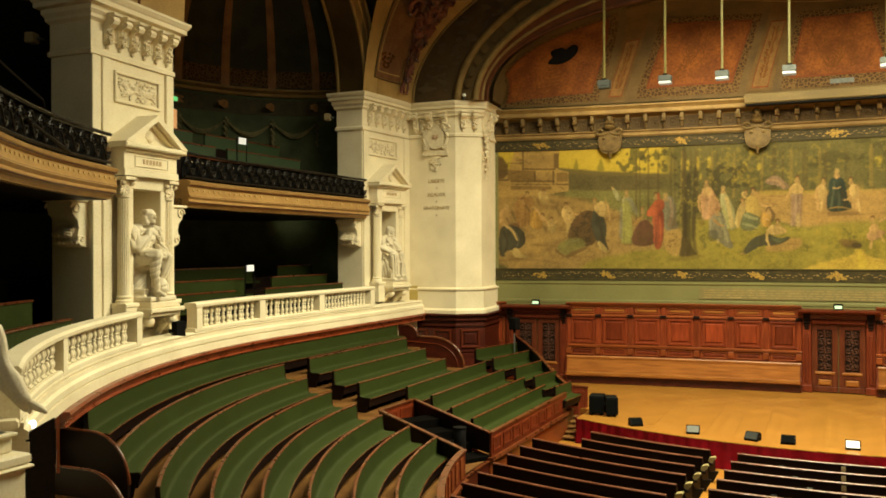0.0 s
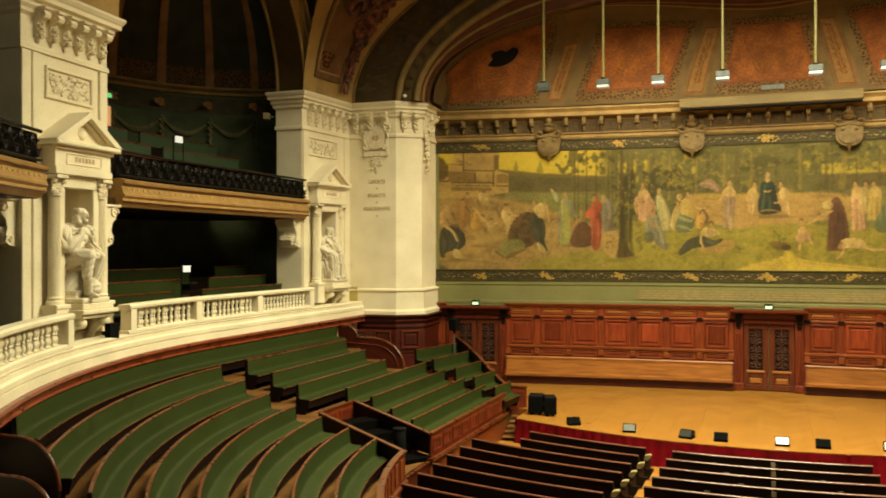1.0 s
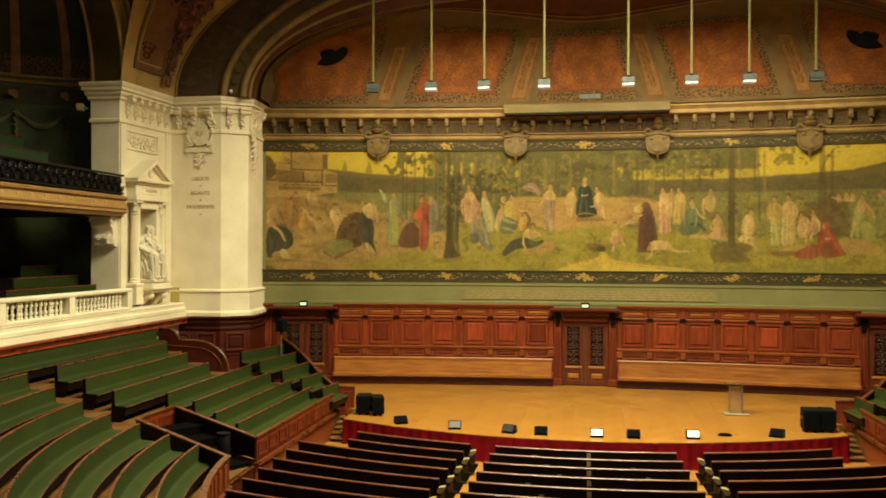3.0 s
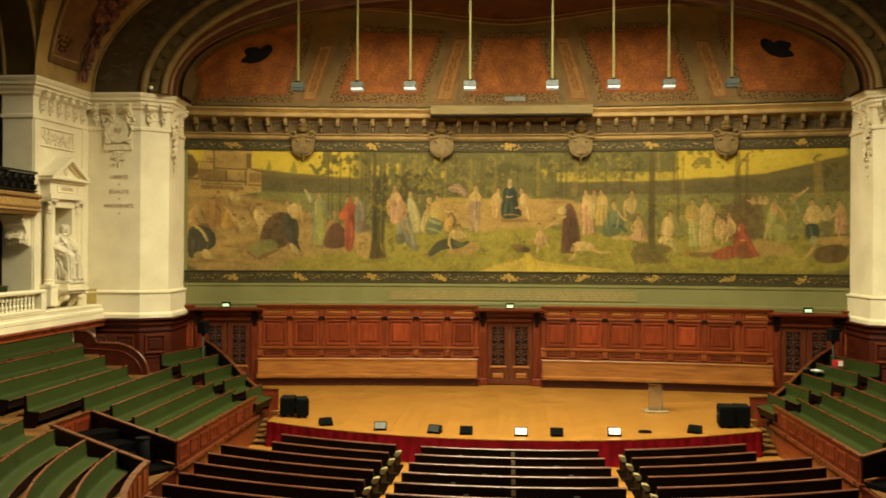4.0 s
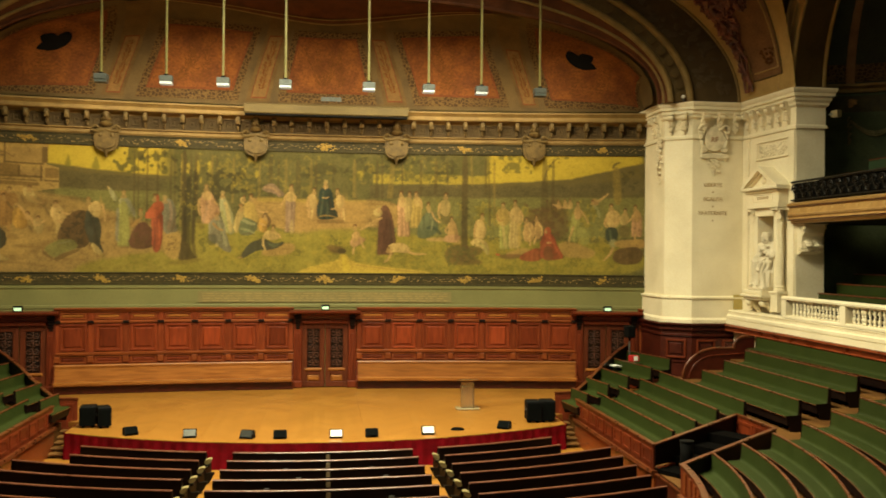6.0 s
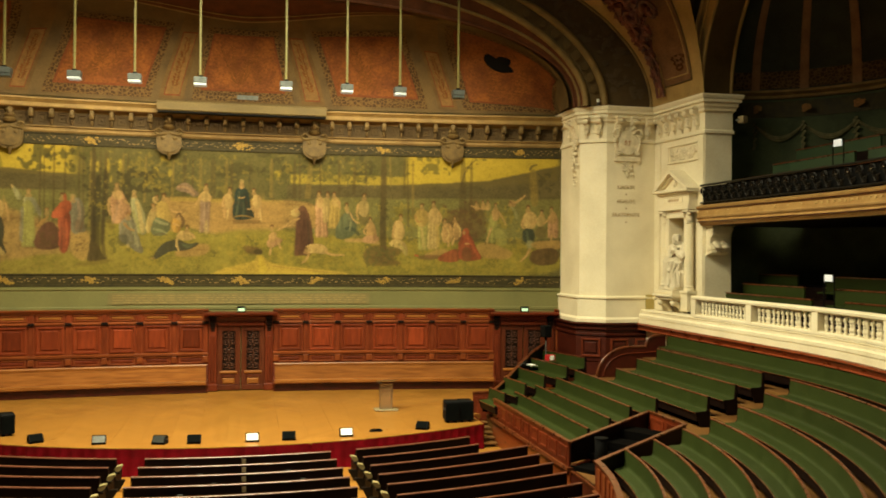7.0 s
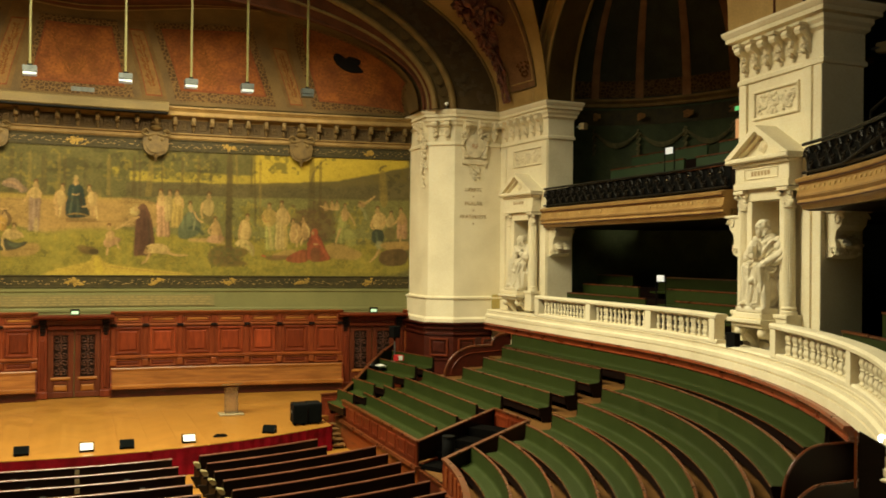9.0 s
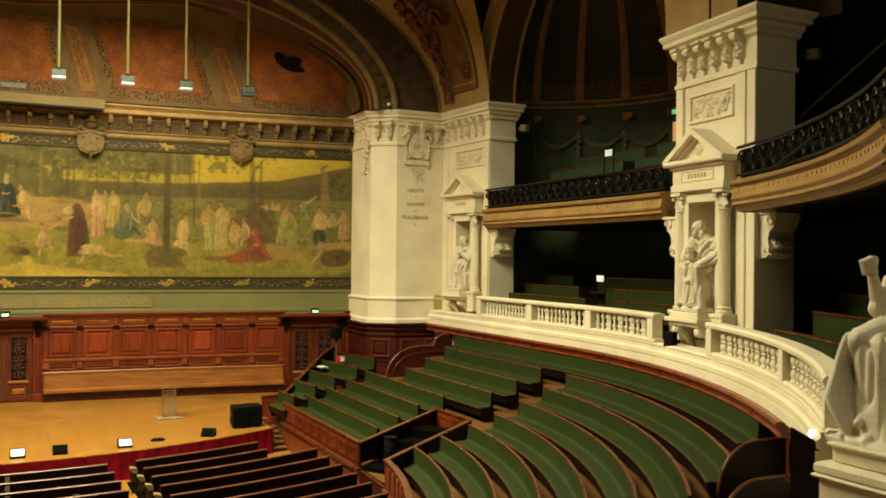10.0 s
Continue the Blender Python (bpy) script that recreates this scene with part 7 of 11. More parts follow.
def loudspeaker(x, y, w, h, d, rz):
    t = thing("loudspeaker", (x, y, STAGE), "large black loudspeaker cabinet standing on the stage", "speaker", "stage loudspeakers")
    t.rotation_euler = (0, 0, rz)
    under("cabinet", Geo().box((0, 0, h / 2 + 0.03), (w, d, h - 0.06), 0, 0.03), BLACK, t, "", False, False)
    under("grille", Geo().box((0, -d / 2 - 0.012, h / 2), (w - 0.08, 0.02, h - 0.14), 0, 0.006), GRILLE, t, "dark perforated grille", False, False)
    for a in (-1, 1):
        under("foot", Geo().box((a * (w / 2 - 0.1), 0, 0.015), (0.08, d - 0.1, 0.03), 0, 0.006), BLACK, t, "", False, False)
        under("handle", Geo().box((a * (w / 2 + 0.004), 0, h * 0.6), (0.012, 0.2, 0.08), 0, 0.004), GREY, t, "", False, False)
    return t


GRILLE = mat("speaker_cloth", (0.004, 0.005, 0.0045), (0.0025, 0.003, 0.003), 0.95, 8, 120, 0.4, spec=0.03)
loudspeaker(-7.02, 27.8, 0.46, 0.64, 0.5, 0.12)
loudspeaker(-6.55, 27.7, 0.38, 0.63, 0.5, 0.35)
loudspeaker(6.52, 27.42, 0.45, 0.68, 0.52, -0.05)
loudspeaker(6.99, 27.48, 0.45, 0.68, 0.52, -0.05)


def wedge(x, y, rz, front, label):
    t = thing("stage_monitor", (x, y, STAGE), label, "speaker", "stage monitors")
    t.rotation_euler = (0, 0, rz)
    t.scale = (0.8, 0.8, 0.8)
    w = 0.46
    prof = [(-0.18, 0), (0.18, 0), (0.20, 0.07), (0.02, 0.28), (-0.13, 0.28), (-0.20, 0.17)]
    cb = under("cabinet", Geo().prism(prof, (-w / 2, 0, 0.004), (0, -1, 0), (0, 0, 1), (1, 0, 0), w), BLACK, t, "", False, False)
    under("front_panel", Geo().prism([(0.195, 0.085), (0.03, 0.275), (0.042, 0.285), (0.21, 0.09)], (-w / 2 + 0.03, 0, 0.004), (0, -1, 0), (0, 0, 1), (1, 0, 0), w - 0.06), front, cb, "", False, False)
    under("handle", Geo().box((w / 2 + 0.004, 0.03, 0.16), (0.012, 0.10, 0.04), 0, 0.004), GREY, t, "", False, False)


DULLFACE = mat("grey_monitor_face", (0.085, 0.088, 0.075), (0.06, 0.062, 0.054), 0.5, 6, 60, 0.1, spec=0.3)
DARKFACE = mat("dark_monitor_face", (0.022, 0.024, 0.020), (0.015, 0.016, 0.014), 0.55, 6, 60, 0.1, spec=0.2)
LB = "small black stage monitor wedge at the stage edge"
for x, rz, fr in ((-5.42, 0.5, GRILLE), (-3.72, 0.1, DULLFACE), (-2.12, -0.3, DARKFACE), (-1.22, 0.0, GRILLE), (0.33, 0.0, WHITE), (1.33, 0.0, GRILLE), (2.95, 0.0, WHITE), (5.30, -0.5, GRILLE)):
    wedge(x * 1.018, SC - math.sqrt((SR - 0.6) ** 2 - x * x) + 0.04 - 0.006 * x * x, rz, fr, LB if fr is not WHITE else "black stage monitor with a white lit sloping face")

lec = thing("lectern", (4.82, 29.85, STAGE), "clear acrylic lectern on the stage parquet", "lectern")
ACRY = bpy.data.materials.new("clear_acrylic")
ACRY.use_nodes = True
pb = ACRY.node_tree.nodes["Principled BSDF"]
pb.inputs["Base Color"].default_value = (0.75, 0.68, 0.52, 1)
pb.inputs["Transmission Weight"].default_value = 0.92
pb.inputs["Roughness"].default_value = 0.2
under("front_panel", Geo().box((4.82, 29.75, STAGE + 0.48), (0.42, 0.03, 0.86), 0, 0.006), ACRY, lec)
for s in (-1, 1):
    under("side_panel", Geo().box((4.82 + s * 0.2, 29.9, STAGE + 0.48), (0.02, 0.28, 0.86), 0, 0.006), ACRY, lec)
under("top", Geo().prism([(-0.3, 0.92), (0.28, 1.04), (0.28, 1.06), (-0.3, 0.94)], (4.50, 29.85, STAGE), (0, -1, 0), (0, 0, 1), (1, 0, 0), 0.64), ACRY, lec)
under("base", Geo().box((4.82, 29.85, STAGE + 0.03), (0.80, 0.55, 0.045), 0, 0.015), CREAM, lec, "pale base plate")
pan = thing("cable_tray", (3.95, 26.3, STAGE), "small dark cable coil lying on the parquet", "cable")
g = Geo()
for k in range(3):
    g.tube([(3.95 + 0.2 * math.cos(a) * (1 - 0.1 * k), 26.3 + 0.1 * math.sin(a), STAGE + 0.02 + 0.02 * k) for a in [i * 0.5 for i in range(14)]], 0.012, 5)
under("coil", g, BLACK, pan)

# ---- vault over the stage ----
A0, B0, N0 = 12.0, 3.45, 2.4
ZS = E + 5.62


def arch0(s):
    """The lunette's inner edge: s from -1 to 1."""
    x = A0 * math.copysign(abs(s) ** 1.35, s) if abs(s) < 1 else A0 * s
    return x, ZS + B0 * max(0.0, 1 - abs(x / A0) ** N0) ** (1 / N0)


def vault(s, v, off=0.0):
    """The cove between the cornice (v = 0) and the arch (v = 1)."""
    xw = 12.45 * s
    yw = wall_y(xw) - 0.35
    xa, za = arch0(s)
    a = v * math.pi / 2
    ya = 31.7
    c, sn = math.cos(a), math.sin(a)
    p = Vector((xa + (xw - xa) * (1 - sn ** 1.3), ya + (yw - ya) * c, ZS + (za - ZS) * sn))
    if off:
        q = vault(s + 0.001, v)
        r = vault(s, v + 0.001)
        n = (q - p).cross(r - p)
        n.normalize()
        if n.y > 0:
            n = -n
        p = p + n * off
    return p


def vpatch(s0, s1, v0, v1, off, ns=10, nv=10):
    return Geo().grid([[vault(s0 + (s1 - s0) * i / ns, v0 + (v1 - v0) * j / nv, off) for j in range(nv + 1)] for i in range(ns + 1)])


apse = thing("apse_vault", (0, 33, ZS), "painted cove vault with vermilion panels over the stage", "vault", "", "structure")
spread = [math.copysign(1 - (1 - abs(u)) ** 2.4, u) for u in [-1 + i / 48 for i in range(97)]]
under("shell", Geo().grid([[vault(u, j / 16) for j in range(17)] for u in spread]), OLIVE, apse, "", True)


def crown(u):
    """Height on the cove where the red crown begins."""
    return min(0.97, 0.63 + 0.9 * u * u)


def field(s0, s1, low, high, off, ns=14, nv=10):
    """A patch whose foot and head follow curves of the cove."""
    out = []
    for i in range(ns + 1):
        u = s0 + (s1 - s0) * i / ns
        a, b = low(u), high(u)
        out.append([vault(u, a + (b - a) * j / nv, off) for j in range(nv + 1)])
    return Geo().grid(out)


DEEPRED = mat("dark_red_soffit", (0.12, 0.040, 0.016), (0.075, 0.025, 0.010), 0.7, 2, 25, 0.15, spec=0.15)
cr = under("crown_field", field(-0.62, 0.62, lambda u: crown(u) + 0.06 * (1 - abs(u)), lambda u: 0.995, 0.03, 28, 6), DEEPRED, apse, "dark red crown of the vault", True)
for k, (a, b, m) in enumerate(((0.0, 0.012, OCHRE), (0.02, 0.045, DEEPRED), (0.05, 0.06, OCHRE))):
    under("crown_moulding", field(-0.60, 0.60, lambda u: min(0.98, crown(u) + a), lambda u: min(0.99, crown(u) + b), 0.06 + 0.01 * k, 28, 2), m, cr, "", True)
LACE = mat("lace_border", (0.27, 0.16, 0.055), (0.065, 0.035, 0.016), 0.65, 9, 30, 0.2, amount=0.4, spec=0.12)
vor = LACE.node_tree
vt = vor.nodes.new("ShaderNodeTexVoronoi")
vt.feature = "DISTANCE_TO_EDGE"
vt.inputs["Scale"].default_value = 8.0
vr = vor.nodes.new("ShaderNodeValToRGB")
vr.color_ramp.elements[0].position, vr.color_ramp.elements[1].position = 0.06, 0.16
vr.color_ramp.elements[0].color, vr.color_ramp.elements[1].color = (0.135, 0.078, 0.026, 1), (0.055, 0.028, 0.011, 1)
vor.links.new(vor.nodes["Texture Coordinate"].outputs["Object"], vt.inputs["Vector"])
vor.links.new(vt.outputs["Distance"], vr.inputs[0])
vor.links.new(vr.outputs[0], vor.nodes["Principled BSDF"].inputs["Base Color"])
LEAFP = mat("faded_leaf_painting", (0.155, 0.056, 0.012), (0.10, 0.036, 0.009), 0.7, 4, 30, 0.05, spec=0.12)
PALERIB = mat("pale_rib_field", (0.20, 0.108, 0.033), (0.14, 0.075, 0.023), 0.6, 5, 30, 0.1, spec=0.12)
RIBRED = mat("rust_outline_paint", (0.17, 0.050, 0.016), (0.12, 0.035, 0.012), 0.7, 4, 30, 0.05, spec=0.12)
for s0, s1 in ((-0.985, -0.69), (-0.575, -0.275), (-0.155, 0.155), (0.275, 0.575), (0.69, 0.985)):
    outer = abs(s0 + s1) > 1.4

    def top(u, drop=0.0):
        return (0.90 if outer else 0.56 + 0.35 * u * u) - drop

    p = under("panel_border", field(s0, s1, lambda u: 0.03, top, 0.03, 16, 12), LACE, apse, "pierced lace-like brown border")
    e0, e1 = (0.028, 0.028) if not outer else ((0.012, 0.03) if s0 < 0 else (0.03, 0.012))
    f0, f1 = s0 + e0, s1 - e1
    under("border_fillet", field(f0 - 0.006, f1 + 0.006, lambda u: 0.098, lambda u: top(u, 0.048), 0.045, 16, 12), RIBRED, p, "rust-red outline")
    under("panel", field(f0, f1, lambda u: 0.112, lambda u: top(u, 0.06), 0.06, 16, 12), VERMIL, p, "orange vermilion field")
    # spray of fronds painted on the panel
    rnd = random.Random(int((s0 + 2) * 100))
    g = Geo()
    cx = (s0 + s1) / 2
    for st in range(5):
        x0 = cx + rnd.uniform(-0.05, 0.05)
        lean = (st - 2) * 0.035 + rnd.uniform(-0.01, 0.01)
        for k in range(16):
            t = k / 15
            bs, bv = x0 + lean * t, 0.15 + (top(cx) - 0.30) * t
            for sd in (-1, 1):
                es, ev = bs + sd * 0.022 * (1 - t * 0.6) * rnd.uniform(0.5, 1.0), bv + 0.05 * rnd.uniform(0.4, 1.0)
                if not (f0 + 0.005 < es < f1 - 0.005):
                    continue
                a, b = vault(bs, bv, 0.064), vault(es, ev, 0.064)
                m, m2 = vault((bs + es) / 2, (bv + ev) / 2 + 0.006, 0.064), vault((bs + es) / 2, (bv + ev) / 2 - 0.006, 0.064)
                g.add([a, m, b, m2], [(0, 1, 2, 3)])
    under("painted_fronds", g, LEAFP, p)
RIBPAINT = mat("brown_rib_paint", (0.135, 0.078, 0.025), (0.095, 0.053, 0.017), 0.65, 2, 25, 0.1, spec=0.15)
for sc in (-0.640, -0.215, 0.215, 0.640):
    w = 0.036 if abs(sc) < 0.5 else 0.030
    p = under("rib", field(sc - w, sc + w, lambda u: 0.03, lambda u: crown(u) - 0.005, 0.05, 6, 16), RIBPAINT, apse, "brown painted rib")
    under("rib_outline", field(sc - w * 0.66, sc + w * 0.66, lambda u: 0.05, lambda u: 0.52, 0.06, 4, 12), RIBRED, p, "rust-red outline")
    under("rib_field", field(sc - w * 0.58, sc + w * 0.58, lambda u: 0.06, lambda u: 0.51, 0.07, 4, 12), PALERIB, p, "pale ochre field with painted leaves")
    rnd = random.Random(int(sc * 100))
    g = Geo()
    for k in range(20):
        v = 0.12 + 0.36 * k / 20
        for sd in (-1, 1):
            es = sc + sd * w * rnd.uniform(0.15, 0.45)
            a, b = vault(sc, v, 0.076), vault(es, v + 0.014, 0.076)
            g.add([a, vault((sc + es) / 2, v + 0.016, 0.076), b, vault((sc + es) / 2, v - 0.004, 0.076)], [(0, 1, 2, 3)])
    under("rib_leaves", g, LEAFP, p)
for s in (-1, 1):
    pts = []
    for k in range(40):
        a = k * math.pi / 20
        r = 1 - 0.55 * math.exp(-((a - 1.35) ** 2) * 9) + 0.30 * math.exp(-((a - 2.3) ** 2) * 20) - 0.25 * math.exp(-((a - 3.0) ** 2) * 14) + 0.16 * math.exp(-((a - 3.6) ** 2) * 20)
        pts.append(vault(s * (0.832 - 0.040 * r * math.cos(a)), 0.56 + 0.115 * r * math.sin(a), 0.09))
    under("dark_device", Geo().add(pts, [tuple(range(40))]), BLACK, apse, "dark painted emblem")
under("tablet", vpatch(-0.02, 0.045, 0.045, 0.075, 0.06, 4, 3), GREY, apse, "small dull tablet")


def band(a, b, n, y, a2, b2, n2, y2, off=0.0, k=72):
    """A ring surface between two arches."""
    rows = []
    for i in range(k + 1):
        th = math.pi * i / k
        out = []
        for aa, bb, nn, yy in ((a, b, n, y), (a2, b2, n2, y2)):
            c, sn = math.cos(th), math.sin(th)
            r = (abs(c) ** nn + abs(sn) ** nn) ** (-1 / nn)
            out.append((aa * r * c, yy, ZS + bb * r * sn))
        rows.append(out)
    return Geo().grid(rows)


def arch_line(a, b, n, y, r, k=72):
    pts = []
    for i in range(k + 1):
        th = math.pi * i / k
        c, sn = math.cos(th), math.sin(th)
        q = (abs(c) ** n + abs(sn) ** n) ** (-1 / n)
        pts.append((a * q * c, y, ZS + b * q * sn))
    return Geo().tube(pts, r, 8)


arch = thing("stage_arch", (0, 31.2, ZS), "broad moulded arch framing the stage apse", "arch", "", "structure")
under("inner_soffit", band(12.22, 3.45, 2.4, 31.75, 12.5, 4.9, 2.0, 31.25), DEEPRED, arch, "dark red-brown soffit", True)
under("inner_reveal", band(12.4, 3.6, 2.4, 34.2, 12.22, 3.45, 2.4, 31.75), OLIVE, arch, "olive reveal behind the arch", True)
under("inner_bead", arch_line(12.24, 3.5, 2.4, 31.68, 0.07), DEEPRED, arch, "", True)
under("red_bead", arch_line(12.36, 4.1, 2.2, 31.5, 0.06), OCHRE, arch, "", True)
under("gilt_bead", arch_line(12.5, 4.95, 2.0, 31.2, 0.13), OCHRE, arch, "ochre roll moulding", True)
under("medallion_band", band(12.5, 4.95, 2.0, 31.22, 13.2, 5.7, 2.0, 31.12), OLIVE, arch, "brown band", True)
under("outer_bead", arch_line(13.2, 5.7, 2.0, 31.08, 0.14), OCHRE, arch, "ochre roll moulding", True)
under("olive_band", band(13.2, 5.7, 2.0, 31.12, 15.05, 6.55, 2.0, 30.95), UMBER, arch, "dark olive painted band", True)
under("edge_bead", arch_line(15.0, 6.5, 2.0, 30.9, 0.05), OCHRE, arch, "", True)
g = Geo()
for i in range(40):
    th = math.pi * (i + 0.5) / 40
    x, z = 12.85 * math.cos(th), ZS + 5.32 * math.sin(th)
    pts = [(0.17 * math.cos(q), 0.17 * math.sin(q)) for q in [j * math.pi / 5 for j in range(10)]]
    g.prism(pts, (x, 31.1, z), (1, 0, 0), (0, 0, 1), (0, -1, 0), 0.025)
under("medallions", g, OLIVE, arch, "round painted medallions")
g = Geo()
rnd = random.Random(6)
for i in range(260):
    th = rnd.uniform(0.06, math.pi - 0.06)
    t = rnd.uniform(0.2, 0.85)
    x, z = (13.2 + 1.85 * t) * math.cos(th), ZS + (5.7 + 0.85 * t) * math.sin(th)
    g.blob((x, 31.09 - 0.17 * t, z), (rnd.uniform(0.08, 0.2), 0.008, rnd.uniform(0.05, 0.14)), 6, 4, 0.5, i)
tagged(under("painted_foliage", g, mat("olive_leaf_painting", (0.086, 0.053, 0.020), (0.066, 0.040, 0.015), 0.7, 3, 20, 0.1), arch), kind="stuff")

# spandrel wall over the arch, closing the hall
under("spandrel", band(15.05, 6.55, 2.0, 30.96, 24, 16, 2.0, 30.9), UMBER, arch)

# lamps on rods before the vault
RODP = mat("rod_paint", (0.22, 0.185, 0.055), (0.17, 0.14, 0.04), 0.45, 4, 40, 0.05)
for x, y, z in RODS:
    lp = thing("flood_lamp", (x, y, z), "flood lamp box hanging on a long thin pale rod", "lamp", "hanging flood lamps")
    top = ZS + 5.0 * math.sqrt(max(0, 1 - (x / 12.6) ** 2))
    rodtop = z + 4.5 if abs(x) > 7 else top + 0.3
    under("rod", Geo().tube([(x, y, z + 0.1), (x, y, rodtop)], 0.042, 6), RODP, lp)
    bx = under("box", Geo().box((x, y, z - 0.04), (0.42, 0.3, 0.2), 0, 0.02), GREY, lp, "grey metal housing")
    if abs(x) < 7:
        under("glass", Geo().box((x, y, z - 0.19), (0.4, 0.28, 0.10), 0, 0.02), GLOW, bx, "glowing glass")
    else:
        under("glass", Geo().box((x, y, z - 0.19), (0.4, 0.28, 0.10), 0, 0.02), GREY, bx, "unlit glass")
    under("bracket", Geo().box((x, y, z + 0.09), (0.14, 0.1, 0.08), 0, 0.01), BLACK, lp)
    if abs(x) < 7:
        area_lamp("flood_light", (x, y + 0.22, z - 0.1), (x * 1.05, 35.0, z - 0.8), 0.5, 0.3, 34 if abs(x) < 2 else (38 if abs(x) < 4 else 46), (1.0, 0.80, 0.45)).data.spread = radians(112)
    else:
        # light added at the outer boxes although their glass is built unlit
        area_lamp("flood_light", (x, y + 0.22, z - 0.1), (x * 1.25, 34.6, z - 1.1), 0.5, 0.3, 48, (1.0, 0.80, 0.45)).data.spread = radians(112)

# ---- pillars, piers, niches, statues ----


def face_frame(s, p, q):
    """Axes of an upright face from plan point p to q (given for side +1): origin, along, out."""
    a, b = Vector((s * p[0], p[1], 0)), Vector((s * q[0], q[1], 0))
    u = (b - a).normalized()
    n = Vector((u.y, -u.x, 0))
    if n.x * s > 0 and abs(n.x) > 0.2:
        n = -n
    elif abs(n.x) <= 0.2 and n.y > 0:
        n = -n
    return a, u, n


class Face:
    """Builds in an upright plane: h along, z up, o outwards."""

    def __init__(self, o, u, n):
        self.o, self.u, self.n = o, u, n

    def at(self, h, z, d):
        return self.o + self.u * h + self.n * d + Vector((0, 0, z))

    def slab(self, g, h0, h1, z0, z1, d0, d1, bev=0.0):
        b = bev
        pts = [self.at(h0, z0, d0), self.at(h1, z0, d0), self.at(h1, z1, d0), self.at(h0, z1, d0), self.at(h0, z0, d1 - b), self.at(h1, z0, d1 - b), self.at(h1, z1, d1 - b), self.at(h0, z1, d1 - b),
               self.at(h0 + b, z0 + b, d1), self.at(h1 - b, z0 + b, d1), self.at(h1 - b, z1 - b, d1), self.at(h0 + b, z1 - b, d1)]
        fs = [(0, 1, 2, 3), (0, 1, 5, 4), (1, 2, 6, 5), (2, 3, 7, 6), (3, 0, 4, 7), (4, 5, 9, 8), (5, 6, 10, 9), (6, 7, 11, 10), (7, 4, 8, 11), (8, 9, 10, 11)]
        g.add(pts, fs)
        return g

    def border(self, g, h0, h1, z0, z1, w, d0, d1):
        self.slab(g, h0, h1, z0, z0 + w, d0, d1, 0.015)
        self.slab(g, h0, h1, z1 - w, z1, d0, d1, 0.015)
        self.slab(g, h0, h0 + w, z0 + w, z1 - w, d0, d1, 0.015)
        self.slab(g, h1 - w, h1, z0 + w, z1 - w, d0, d1, 0.015)
        return g

    def poly(self, g, pts, d0, d1):
        return g.prism(pts, self.at(0, 0, d0), self.u, (0, 0, 1), self.n, d1 - d0)

    def foliage(self, g, h0, h1, z0, z1, d, n, size, seed):
        rnd = random.Random(seed)
        for k in range(n):
            c = self.at(rnd.uniform(h0, h1), rnd.uniform(z0, z1), d)
            r = rnd.uniform(0.5, 1.0) * size
            g.blob(c, (r * (0.4 + 0.6 * abs(self.u.x)), r * (0.4 + 0.6 * abs(self.u.y)), r * rnd.uniform(0.5, 1.0)), 7, 5, 0.6, seed + k)
        return g


def writing(text, size, place, u, n, material, parent, name="lettering"):
    cu = bpy.data.curves.new(name, "FONT")
    cu.body, cu.size, cu.align_x, cu.extrude = text, size, "CENTER", 0.008
    tmp = bpy.data.objects.new(name, cu)
    scene.collection.objects.link(tmp)
    bpy.context.view_layer.update()
    me = bpy.data.meshes.new_from_object(tmp.evaluated_get(bpy.context.evaluated_depsgraph_get()))
    bpy.data.objects.remove(tmp)
    me.materials.clear()
    me.materials.append(material)
    ob = new(name, me)
    z = Vector((0, 0, 1))
    m = Matrix((u, z, n)).transposed().to_4x4()
    m.translation = place
    ob.parent = parent
    ob.matrix_parent_inverse = parent.matrix_basis.inverted()
    ob.matrix_basis = m
    return ob


LETTER = mat("incised_letters", (0.44, 0.31, 0.16), (0.37, 0.25, 0.12), 0.7, 5, 40, 0.0)
REDLETTER = mat("rust_red_letters", (0.42, 0.22, 0.11), (0.36, 0.17, 0.085), 0.7, 5, 40, 0.0)


